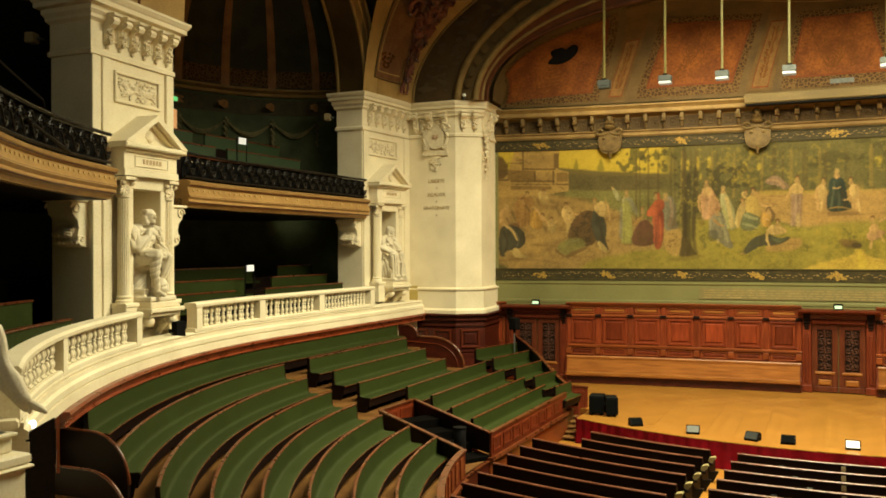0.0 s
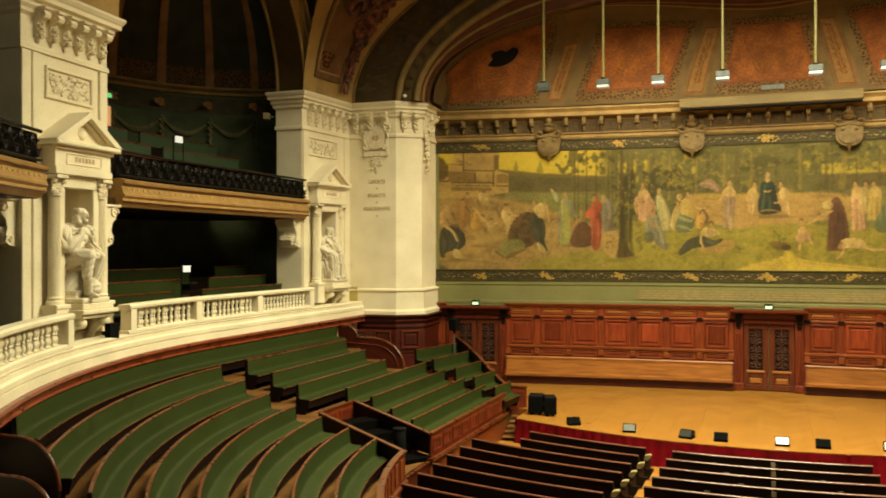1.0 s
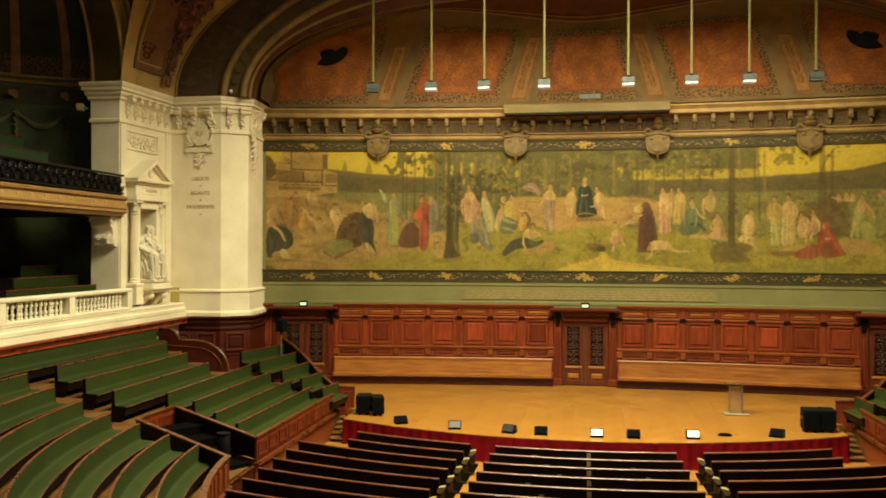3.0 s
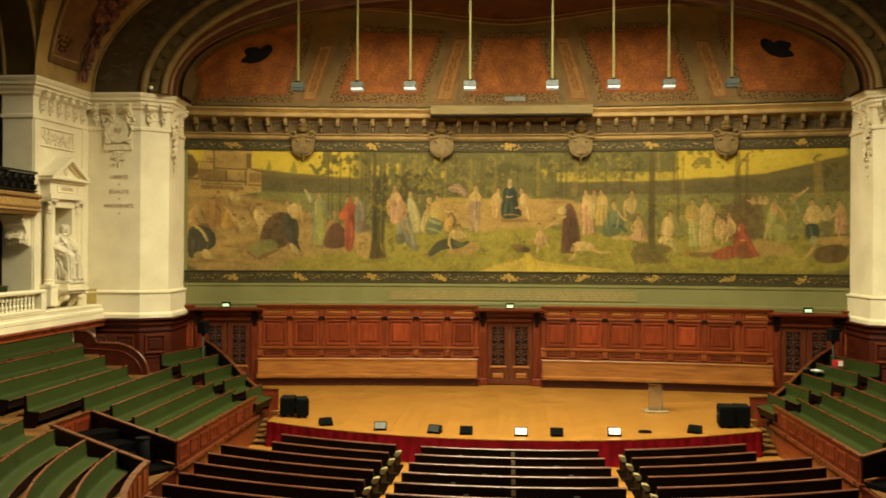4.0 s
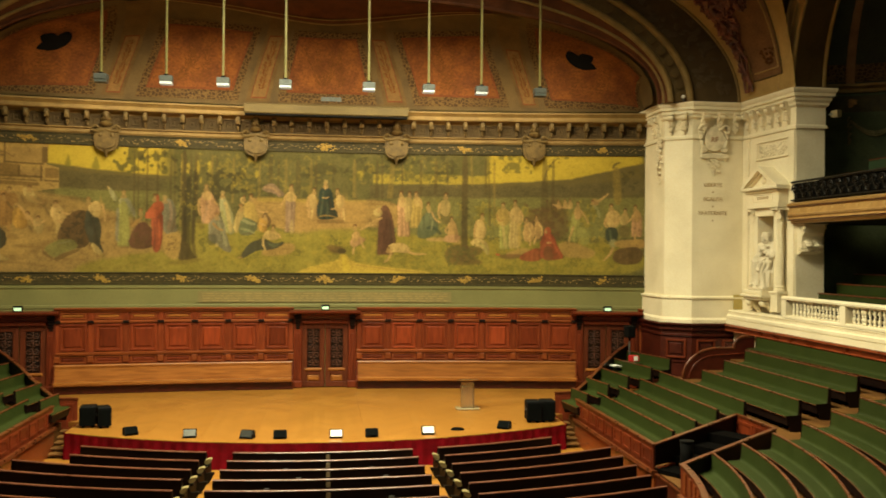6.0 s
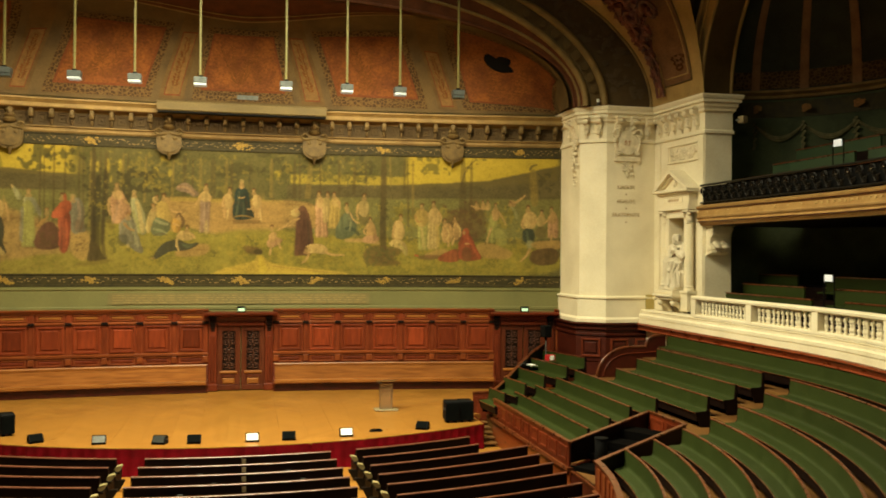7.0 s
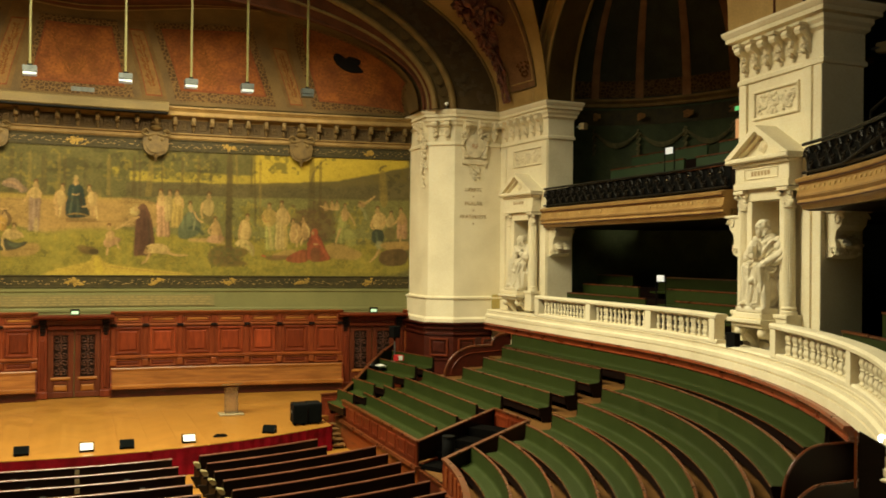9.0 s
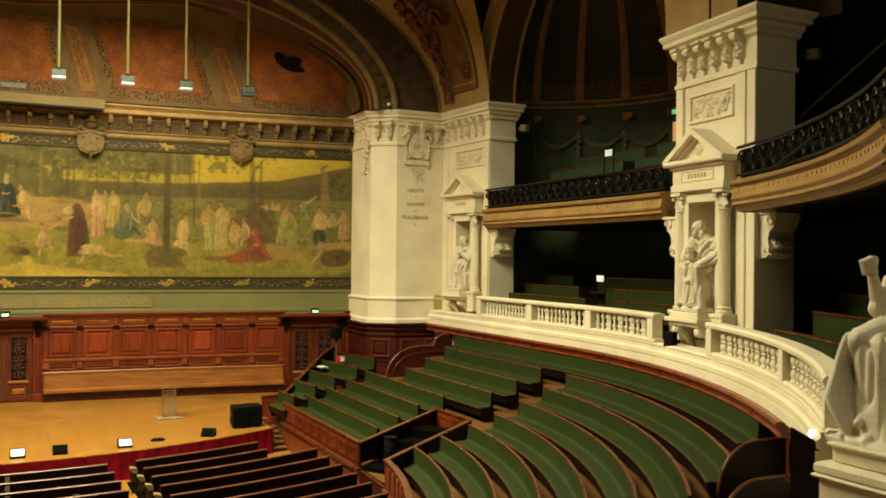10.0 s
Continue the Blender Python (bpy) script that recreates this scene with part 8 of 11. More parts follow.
def cornice_blocks(F, h0, h1, n, parent, z):
    for i in range(n):
        h = h0 + (h1 - h0) * (i + 0.5) / n
        g = Geo()
        F.slab(g, h - 0.13, h + 0.13, z - 0.46, z - 0.39, 0.0, 0.36, 0.015)
        g.prism([(0, -1.02), (0.05, -1.06), (0.12, -1.00), (0.13, -0.92), (0.10, -0.84), (0.12, -0.74), (0.20, -0.66), (0.29, -0.63), (0.33, -0.56), (0.31, -0.48), (0.26, -0.46), (0, -0.46)], F.at(h - 0.095, z, 0), F.n, (0, 0, 1), F.u, 0.19)
        for sd in (-1, 1):
            g.tube([F.at(h + sd * 0.10, z - 0.555 + (0.075 - 0.006 * q) * math.sin(0.7 * q), 0.245 + (0.075 - 0.006 * q) * math.cos(0.7 * q)) for q in range(10)], 0.018, 5)
        under("console_block", g, STONE, parent)
        g = Geo()
        for q in range(5):
            g.blob(F.at(h + 0.05 * math.sin(q * 2.4), z - 0.72 - 0.07 * q, 0.135), (0.06, 0.06, 0.06), 7, 5, 0.6, i + q)
        g.blob(F.at(h, z - 1.10, 0.05), (0.05, 0.05, 0.07), 7, 5, 0.3, i)
        under("acanthus_leaf", g, CARVED, parent)
        if i < n - 1:
            hm = h + (h1 - h0) / n / 2
            w = min(0.15, (h1 - h0) / n / 2 - 0.10)
            if w > 0.03:
                g = F.border(Geo(), hm - w, hm + w, z - 0.98, z - 0.62, 0.035, 0.0, 0.05)
                F.foliage(g, hm - w * 0.4, hm + w * 0.4, z - 0.88, z - 0.72, 0.02, 5, 0.05, i * 7)
                under("frieze_panel", g, STONE, parent)


def carved(name, g, voxel, crease):
    """One smooth body from overlapping masses, with drapery creases cut where crease(place) tells: depth in metres."""
    me = bpy.data.meshes.new(name)
    me.from_pydata(g.v, [], g.f)
    tmp = bpy.data.objects.new(name, me)
    scene.collection.objects.link(tmp)
    r = tmp.modifiers.new("remesh", "REMESH")
    r.mode, r.voxel_size, r.use_smooth_shade = "VOXEL", voxel, True
    sm = tmp.modifiers.new("soften", "SMOOTH")
    sm.factor, sm.iterations = 0.5, 2
    bpy.context.view_layer.update()
    out = bpy.data.meshes.new_from_object(tmp.evaluated_get(bpy.context.evaluated_depsgraph_get()))
    bpy.data.objects.remove(tmp)
    out.name = name
    cut = [(v.co.copy(), v.normal.copy()) for v in out.vertices]
    for v, (p, n) in zip(out.vertices, cut):
        d = crease(p)
        if d:
            v.co = p - n * d
    for p in out.polygons:
        p.use_smooth = True
    out.materials.clear()
    out.materials.append(MARBLE)
    return new(name, out)


def ridge(x):
    """Sharp valleys between round folds."""
    return (1 - abs(math.sin(x))) ** 2


def statue(F, hc, z0, seed, pose_kind, label, scale=1.0):
    """A seated robed shape of pale marble as one mesh, on a face frame."""
    g = Geo()
    F = Face(F.o - F.n * (0.12 if pose_kind < 2 else 0.0), F.u, F.n)

    def P(h, d, z):
        return F.at(hc + h * scale, z0 + z * scale, d * scale)

    def ell(h, d, z, r, k=0.08, sd=0):
        c = P(h, d, z)
        rot = Matrix((F.u, F.n, Vector((0, 0, 1)))).transposed()
        g.blob(c, tuple(v * scale for v in r), 14, 10, k, seed + sd, rot)

    def limb(pts, r):
        vs = [P(*p) for p in pts]
        for i in range(len(vs) - 1):
            a, b = vs[i], vs[i + 1]
            ra, rb = r[i] * scale, r[i + 1] * scale
            k = max(3, int((b - a).length / (0.3 * min(ra, rb))))
            for j in range(k + 1):
                t = j / k
                q = ra + (rb - ra) * t
                g.blob(a + (b - a) * t, (q, q, q), 10, 7)

    rnd = random.Random(seed)
    # plinth and chair
    F.slab(g, hc - 0.46 * scale, hc + 0.46 * scale, z0, z0 + 0.11 * scale, -0.15, 0.80 * scale, 0.02)
    F.slab(g, hc - 0.42 * scale, hc + 0.42 * scale, z0 + 0.11 * scale, z0 + 0.80 * scale, -0.1, 0.26 * scale, 0.03)
    F.slab(g, hc - 0.40 * scale, hc + 0.40 * scale, z0 + 0.80 * scale, z0 + 1.40 * scale, -0.1, 0.04 * scale, 0.03)
    for sd in (-1, 1):
        F.slab(g, hc + sd * 0.40 * scale - 0.05, hc + sd * 0.40 * scale + 0.05, z0 + 0.80 * scale, z0 + 1.02 * scale, -0.1, 0.34 * scale, 0.02)
    side = 1 if pose_kind != 1 else -1
    if pose_kind == 0:
        # breeches and stockings, one foot set forward, a cloak that falls from the lap beside a globe and books
        ell(0.0, 0.22, 0.86, (0.42, 0.30, 0.20), 0.15, 2)
        for sd, kh, kd, kz, fd in ((-1, 0.27, 0.66, 0.95, 0.44), (1, 0.22, 0.76, 0.99, 0.74)):
            limb([(sd * 0.18, 0.14, 0.94), (sd * 0.24, 0.42, 0.97), (sd * kh, kd, kz)], (0.20, 0.19, 0.15))
            limb([(sd * kh, kd, kz - 0.04), (sd * 0.22, kd - 0.04, 0.62), (sd * 0.16, fd, 0.24)], (0.14, 0.115, 0.075))
            limb([(sd * 0.16, fd, 0.19), (sd * 0.20, fd + 0.20, 0.16)], (0.08, 0.06))
        for k in range(6):
            limb([(-0.42 + 0.07 * k, 0.34 + 0.03 * k, 1.02 - 0.015 * k), (-0.47 + 0.045 * k, 0.44 + 0.02 * (k % 2), 0.64), (-0.44 + 0.03 * k, 0.34 + 0.08 * (k % 2), 0.16)], (0.075, 0.065, 0.08))
        limb([(-0.40, 0.52, 1.02), (-0.05, 0.74, 0.98), (0.34, 0.62, 1.04)], (0.08, 0.09, 0.07))
        limb([(-0.42, 0.40, 1.08), (-0.02, 0.62, 1.08), (0.38, 0.46, 1.10)], (0.08, 0.08, 0.07))
        ell(-0.10, 0.62, 0.31, (0.20, 0.20, 0.20), 0.03, 12)
        g.box(tuple(P(0.30, 0.40, 0.20)), (0.30 * scale, 0.24 * scale, 0.16 * scale), 0.4, 0.01)
    else:
        # long gown: a full skirt over the knees, thick folds that fan out and break on the feet
        ell(0.0, 0.34, 0.52, (0.43, 0.30, 0.56), 0.10, 14)
        for sd in (-1, 1):
            limb([(sd * 0.16, 0.16, 0.94), (sd * 0.21, 0.40, 0.98), (sd * 0.23, 0.62, 0.95)], (0.21, 0.20, 0.17))
            limb([(sd * 0.23, 0.62, 0.90), (sd * 0.24, 0.58, 0.50), (sd * 0.26, 0.60, 0.20)], (0.17, 0.15, 0.15))
            ell(sd * 0.20, 0.74, 0.17, (0.09, 0.16, 0.07), 0.05, 3)
        for k in range(8):
            h = -0.42 + 0.12 * k
            a = rnd.uniform(-0.06, 0.06)
            dip = 0.10 * max(0.0, 1 - (h / 0.16) ** 2)
            limb([(h * 0.62, 0.72 - dip - 0.5 * h * h, 0.98 - dip), (h * 0.90 + a, 0.72 - dip - 0.4 * h * h, 0.58), (h * 1.08 + a * 1.5, 0.70 - 0.3 * h * h, 0.15)], (0.055, 0.05 + 0.02 * (k % 2), 0.075))
        for k in range(4):
            limb([(-0.40, 0.26 + 0.06 * k, 1.06 - 0.02 * k), (0.05 * side, 0.52 + 0.06 * k, 0.98 - 0.10 * k), (0.40, 0.28 + 0.06 * k, 1.04 - 0.04 * k)], (0.06, 0.06, 0.06))
        for k in range(4):
            limb([(side * 0.40, 0.14 + 0.13 * k, 1.04 - 0.03 * k), (side * 0.46, 0.18 + 0.12 * k, 0.60), (side * 0.44, 0.14 + 0.14 * k, 0.16)], (0.08, 0.07, 0.08))
    # body, leaning a little, in a full coat
    ln = (0.12, 0.10, 0.04)[pose_kind]
    ell(0.0, 0.14, 1.10, (0.36, 0.27, 0.30), 0.12, 5)
    ell(0.02, 0.15 + ln * 0.5, 1.34, (0.36, 0.24, 0.30), 0.10, 6)
    ell(0.02, 0.14 + ln, 1.53, (0.42, 0.21, 0.17), 0.08, 7)
    hx, hd = 0.04 * side, 0.26 + ln * 1.6
    ell(hx * 0.6, 0.17 + ln, 1.66, (0.24, 0.20, 0.07), 0.2, 9)
    limb([(0.02, 0.17 + ln, 1.62), (hx, hd - 0.06, 1.76)], (0.12, 0.10))
    ell(hx, hd, 1.86, (0.12, 0.145, 0.17), 0.04, 8)
    ell(hx, hd + 0.145, 1.84, (0.028, 0.045, 0.05), 0.0, 16)
    ell(hx, hd + 0.115, 1.91, (0.085, 0.03, 0.022), 0.0, 18)
    ell(hx, hd + 0.09, 1.74, (0.065, 0.06, 0.06 if pose_kind == 0 else 0.13), 0.25, 17)
    drop = 0.26 if pose_kind != 2 else 0.12
    for k in range(60):
        q, e = rnd.uniform(0.95, 5.33), rnd.uniform(-1.0, 0.95)
        w = 1.0 + 0.35 * max(0.0, -e)
        ell(hx + 0.115 * w * math.sin(q) * math.cos(e * 0.6), hd - 0.04 + 0.115 * w * math.cos(q) * math.cos(e * 0.6), 1.87 + (0.115 if e > 0 else drop) * e, (0.045, 0.045, 0.055), 0.3, 40 + k)
    # coat front and mantle folds over the chest
    for k in range(5):
        limb([(side * (-0.32 + 0.05 * k), 0.30 + ln, 1.58 - 0.02 * k), (side * (-0.04 + 0.05 * k), 0.40 + ln * 0.5, 1.32 - 0.06 * k), (side * (0.28 + 0.02 * k), 0.34, 1.12 - 0.05 * k)], (0.04, 0.05, 0.045))
    limb([(0.02, 0.34 + ln, 1.58), (0.0, 0.41, 1.25), (0.0, 0.44, 1.05)], (0.03, 0.03, 0.03))
    A = 0.15 + ln
    # sleeves: one arm on the lap, the other bent across the chest
    if pose_kind == 2:
        limb([(-0.40, A, 1.52), (-0.48, 0.26, 1.22), (-0.30, 0.56, 1.08)], (0.17, 0.16, 0.09))
        limb([(0.40, A, 1.52), (0.47, 0.34, 1.22), (0.22, 0.58, 1.14)], (0.17, 0.16, 0.09))
        limb([(-0.30, 0.58, 1.10), (-0.26, 0.66, 1.05)], (0.075, 0.06))
        limb([(0.30, 0.62, 1.12), (-0.06, 0.70, 1.16)], (0.05, 0.05))
    else:
        limb([(-side * 0.41, A, 1.52), (-side * 0.50, 0.28, 1.20), (-side * 0.30, 0.60, 1.08)], (0.17, 0.16, 0.10))
        limb([(-side * 0.30, 0.60, 1.08), (-side * 0.24, 0.72, 1.02)], (0.08, 0.06))
        limb([(side * 0.41, A, 1.52), (side * 0.47, 0.42, 1.20), (side * 0.20, 0.56, 1.40)], (0.17, 0.15, 0.085))
        limb([(side * 0.20, 0.56, 1.42), (side * 0.12, 0.52, 1.54)], (0.08, 0.07))
        if pose_kind == 1:
            g.box(tuple(P(side * 0.10, 0.60, 1.30)), (0.24 * scale, 0.10 * scale, 0.30 * scale), 0.4, 0.01)
    for sd in (-1, 1):
        for k in range(4):
            limb([(sd * (0.50 - 0.02 * k), 0.10 + 0.05 * k + ln, 1.46 - 0.07 * k), (sd * 0.38, 0.30 + ln, 1.40 - 0.07 * k)], (0.04, 0.035))

    def crease(p):
        q = p - F.at(hc, z0, 0)
        h, d, z = q.dot(F.u) / scale, q.dot(F.n) / scale, q.z / scale
        if z < 0.13 or z > 1.70:
            return 0.0
        w = noise.noise(Vector((h * 2.2, d * 2.2, z * 1.6 + seed)))
        if z < 0.98 and (pose_kind or h < -0.12):
            return 0.060 * scale * ridge(19 * h + 11 * d + 3.4 * w + 1.6 * z)
        if z < 0.98:
            return 0.022 * scale * ridge(17 * z + 8 * h + 3 * w)
        return 0.045 * scale * ridge(14 * z + 15 * h * (1 if h * side > 0 else -1) + 8 * d + 4.0 * w)

    ob = carved("statue", g, 0.016 * scale, crease)
    return tagged(ob, label, "statue", "seated statues")


def aedicule(F, hc, zb, parent, slab_out):
    """Columns, entablature and pediment round a niche; zb is the columns' foot."""
    W = 0.80
    # niche back and jambs
    g = Geo()
    F.slab(g, hc - 0.72, hc - 0.50, zb, zb + 2.82, 0.0, 0.28, 0.015)
    F.slab(g, hc + 0.50, hc + 0.72, zb, zb + 2.82, 0.0, 0.28, 0.015)
    F.slab(g, hc - 0.72, hc + 0.72, zb + 2.58, zb + 2.86, 0.0, 0.30, 0.015)
    under("architrave", g, STONE, parent)
    for s in (-1, 1):
        c = F.at(hc + s * W, 0, 0.24)
        prof = [(0.19, zb - 0.005), (0.19, zb + 0.06), (0.155, zb + 0.09), (0.175, zb + 0.14), (0.145, zb + 0.18), (0.14, zb + 1.0), (0.122, zb + 2.36), (0.15, zb + 2.38), (0.15, zb + 2.42)]
        n = 20
        rows = []
        for i in range(n * 2):
            a = math.pi * i / n
            row = []
            for k, (r, z) in enumerate(prof):
                rr = r - (0.016 if (i % 2 and 5 <= k <= 6) else 0)
                row.append((c.x + rr * math.cos(a), c.y + rr * math.sin(a), z))
            rows.append(row)
        col = under("column", Geo().grid(rows, close_u=True), STONE, parent, "fluted column")
        g = Geo()
        F.slab(g, hc + s * W - 0.19, hc + s * W + 0.19, zb + 2.76, zb + 2.84, 0.03, 0.46, 0.01)
        F.foliage(g, hc + s * W - 0.12, hc + s * W + 0.12, zb + 2.44, zb + 2.74, 0.30, 22, 0.085, 5 + s)
        for sd in (-1, 1):
            g.blob(F.at(hc + s * W + sd * 0.16, zb + 2.70, 0.36), (0.065, 0.065, 0.065), 8, 6)
        under("capital", g, CARVED, col, "carved leafy capital")
        under("column_pedestal", F.slab(Geo(), hc + s * W - 0.21, hc + s * W + 0.21, zb - 0.72, zb - 0.004, 0.0, 0.46, 0.015), STONE, parent)
        under("pedestal_cap", F.slab(Geo(), hc + s * W - 0.24, hc + s * W + 0.24, zb - 0.10, zb - 0.003, 0.0, 0.49, 0.02), STONE, parent)
    g = Geo()
    F.slab(g, hc - W - 0.2, hc + W + 0.2, zb + 2.86, zb + 3.02, 0.0, 0.44, 0.01)
    F.slab(g, hc - W - 0.18, hc + W + 0.18, zb + 3.02, zb + 3.40, 0.0, 0.40, 0.01)
    F.slab(g, hc - W - 0.22, hc + W + 0.22, zb + 3.40, zb + 3.48, 0.0, 0.48, 0.02)
    F.slab(g, hc - W - 0.34, hc + W + 0.34, zb + 3.48, zb + 3.60, 0.0, 0.60, 0.03)
    under("entablature", g, STONE, parent)
    under("name_tablet", F.border(Geo(), hc - 0.62, hc + 0.62, zb + 3.08, zb + 3.34, 0.03, 0.40, 0.425), STONE, parent)
    g = Geo()
    for k in range(6):
        F.slab(g, hc - 0.36 + 0.12 * k, hc - 0.28 + 0.12 * k, zb + 3.16, zb + 3.27, 0.40, 0.406)
    under("name_bars", g, LETTER, parent, "worn incised writing")
    a, hh = W + 0.36, 0.72
    g = Geo()
    F.poly(g, [(hc - a + 0.16, zb + 3.6), (hc + a - 0.16, zb + 3.6), (hc, zb + 3.6 + hh - 0.09)], 0.0, 0.34)
    for s in (-1, 1):
        F.poly(g, [(hc + s * a, zb + 3.60), (hc + s * (a - 0.24), zb + 3.60), (hc, zb + 3.6 + hh - 0.15), (hc, zb + 3.6 + hh)], 0.0, 0.60)
        F.poly(g, [(hc + s * (a - 0.24), zb + 3.602), (hc + s * (a - 0.36), zb + 3.602), (hc, zb + 3.6 + hh - 0.23), (hc, zb + 3.6 + hh - 0.152)], 0.0, 0.46)
    under("pediment", g, STONE, parent)
    g = Geo()
    g.blob(F.at(hc, zb + 3.82, 0.35), (0.06, 0.14, 0.13), 10, 7, 0.3, 3)
    under("tympanum_relief", g, CARVED, parent)
    # statue's bracket
    g = Geo()
    F.slab(g, hc - 0.64, hc + 0.64, zb - 0.24, zb - 0.14, 0.0, 0.86, 0.02)
    F.slab(g, hc - 0.58, hc + 0.58, zb - 0.34, zb - 0.24, 0.0, 0.78, 0.03)
    F.slab(g, hc - 0.52, hc + 0.52, zb - 0.14, zb - 0.002, 0.0, 0.76, 0.02)
    under("statue_shelf", g, STONE, parent)
    for s in (-1, 1):
        g = Geo()
        for k in range(8):
            t = k / 7
            g.blob(F.at(hc + s * 0.42, zb - 0.42 - 0.42 * t, 0.58 - 0.42 * t ** 0.7), (0.11, 0.11, 0.11 - 0.05 * t), 10, 7)
        g.blob(F.at(hc + s * 0.42, zb - 0.44, 0.62), (0.13, 0.13, 0.13), 12, 8)
        under("console", g, STONE, parent, "scrolled stone console", True)


ZP = E - 1.20           # foot of the niche columns
FACES = []
for s in (-1, 1):
    pillar = [o for o in bpy.data.objects if o.name.startswith("corner_pillar") and o.location.x * s > 0][0]
    pier = [o for o in bpy.data.objects if o.name.startswith("pier") and o.parent is None and o.location.x * s > 0][0]
    # niche face of the corner pillar
    F = Face(*face_frame(s, (15.6, 27.95), (15.35, 31.2)))
    L = (Vector((15.6, 27.95)) - Vector((15.35, 31.2))).length
    cornice_blocks(F, 0.15, L - 0.2, 6, pillar, CT)
    for h0, h1 in ((0.0, 0.36), (L - 0.42, L - 0.02)):
        under("pilaster_strip", F.slab(Geo(), h0 + 0.03, h1, WB + 0.96, CT - 1.36, 0.0, 0.06, 0.01), STONE, pillar)
    under("relief_frame", F.border(Geo(), L / 2 - 1.27, L / 2 + 0.73, E + 3.40, E + 4.08, 0.07, 0.0, 0.06), STONE, pillar)
    under("relief", F.foliage(Geo(), L / 2 - 1.1, L / 2 + 0.56, E + 3.53, E + 3.93, 0.02, 90, 0.085, 11), CARVED, pillar, "carved leaf relief")
    aedicule(F, L / 2 - 0.27, ZP, pillar, 0)
    statue(F, L / 2 - 0.27, ZP, 21 + s, 2 if s < 0 else 1, "pale marble statue seated in a wall niche")
    # octagon faces
    F = Face(*face_frame(s, (13.35, 31.2), (15.35, 31.2)))
    cornice_blocks(F, 0.1, 1.95, 3, pillar, CT)
    hm = 0.80
    g = Geo()
    F.poly(g, [(hm + 0.40 * math.cos(t) * (1 + 0.12 * math.cos(3 * t)), E + 4.26 + 0.44 * math.sin(t)) for t in [k * math.pi / 9 for k in range(18)]], 0.0, 0.12)
    for sd in (-1, 1):
        g.tube([F.at(hm + sd * (0.46 - (0.17 - 0.008 * q) * math.cos(0.6 * q)), E + 4.60 + (0.19 - 0.01 * q) * math.sin(0.6 * q), 0.10) for q in range(12)], 0.055, 6)
        g.tube([F.at(hm + sd * (0.44 + 0.06 * math.sin(q * 0.5)), E + 4.5 - 0.07 * q, 0.09) for q in range(10)], 0.06, 6)
        g.tube([F.at(hm + sd * (0.40 - (0.11 - 0.006 * q) * math.cos(0.6 * q)), E + 3.92 - (0.12 - 0.006 * q) * math.sin(0.6 * q), 0.10) for q in range(11)], 0.05, 6)
    F.foliage(g, hm - 0.36, hm + 0.36, E + 4.56, E + 4.8, 0.06, 18, 0.09, 31)
    F.slab(g, hm - 0.5, hm + 0.5, E + 3.56, E + 3.76, 0.0, 0.09, 0.02)
    F.foliage(g, hm - 0.52, hm - 0.42, E + 3.51, E + 3.81, 0.06, 5, 0.08, 33)
    F.foliage(g, hm + 0.42, hm + 0.52, E + 3.51, E + 3.81, 0.06, 5, 0.08, 34)
    F.foliage(g, hm - 0.2, hm + 0.2, E + 3.08, E + 3.51, 0.05, 16, 0.09, 35)
    F.foliage(g, hm - 0.07, hm + 0.07, E + 2.88, E + 3.11, 0.04, 5, 0.07, 36)
    under("carved_cartouche", g, CARVED, pillar, "carved stone cartouche with leaves")
    writing("RF", 0.27, F.at(hm, E + 4.17, 0.125), Vector((1, 0, 0)), Vector((0, -1, 0)), REDLETTER, pillar, "shield_lettering")
    for txt, z in (("LIBERTE", 2.53), ("EGALITE", 2.0), ("FRATERNITE", 1.49)):
        ob = writing(txt, 0.20, F.at(hm, E + z, 0.006), Vector((1, 0, 0)), Vector((0, -1, 0)), LETTER, pillar, "motto_lettering")
    g = Geo()
    for z in (2.33, 1.80, 1.28):
        g.blob(F.at(hm, E + z, 0.004), (0.035, 0.01, 0.035), 8, 5)
    under("motto_dots", g, LETTER, pillar)
    ps = thing("wall_panel", tuple(F.at(1.78, E - 1.75, 0.1)), "small dull yellow notice panel on the pillar", "panel", "pillar notices")
    under("board", F.slab(Geo(), 1.58, 1.98, E - 2.1, E - 1.45, 0.085, 0.12, 0.005), mat("yellow_board", (0.42, 0.33, 0.10), (0.36, 0.27, 0.08), 0.6, 3, 30, 0.05), ps)
    F = Face(*face_frame(s, (12.55, 31.85), (13.35, 31.2)))
    F.n = Vector((-s * 0.6, -0.8, 0)).normalized()
    cornice_blocks(F, 0.02, 1.0, 2, pillar, CT)
    F = Face(*face_frame(s, (12.55, 31.85), (12.55, 33.6)))
    F.n = Vector((-s, 0, 0))
    cornice_blocks(F, 0.05, 1.2, 2, pillar, CT)
    g = F.foliage(Geo(), 0.1, 0.7, E + 3.3, E + 4.5, 0.1, 40, 0.12, 41)
    F.foliage(g, 0.25, 0.55, E + 2.7, E + 3.3, 0.08, 14, 0.08, 42)
    under("carved_drop", g, CARVED, pillar, "carved stone leaf drop")
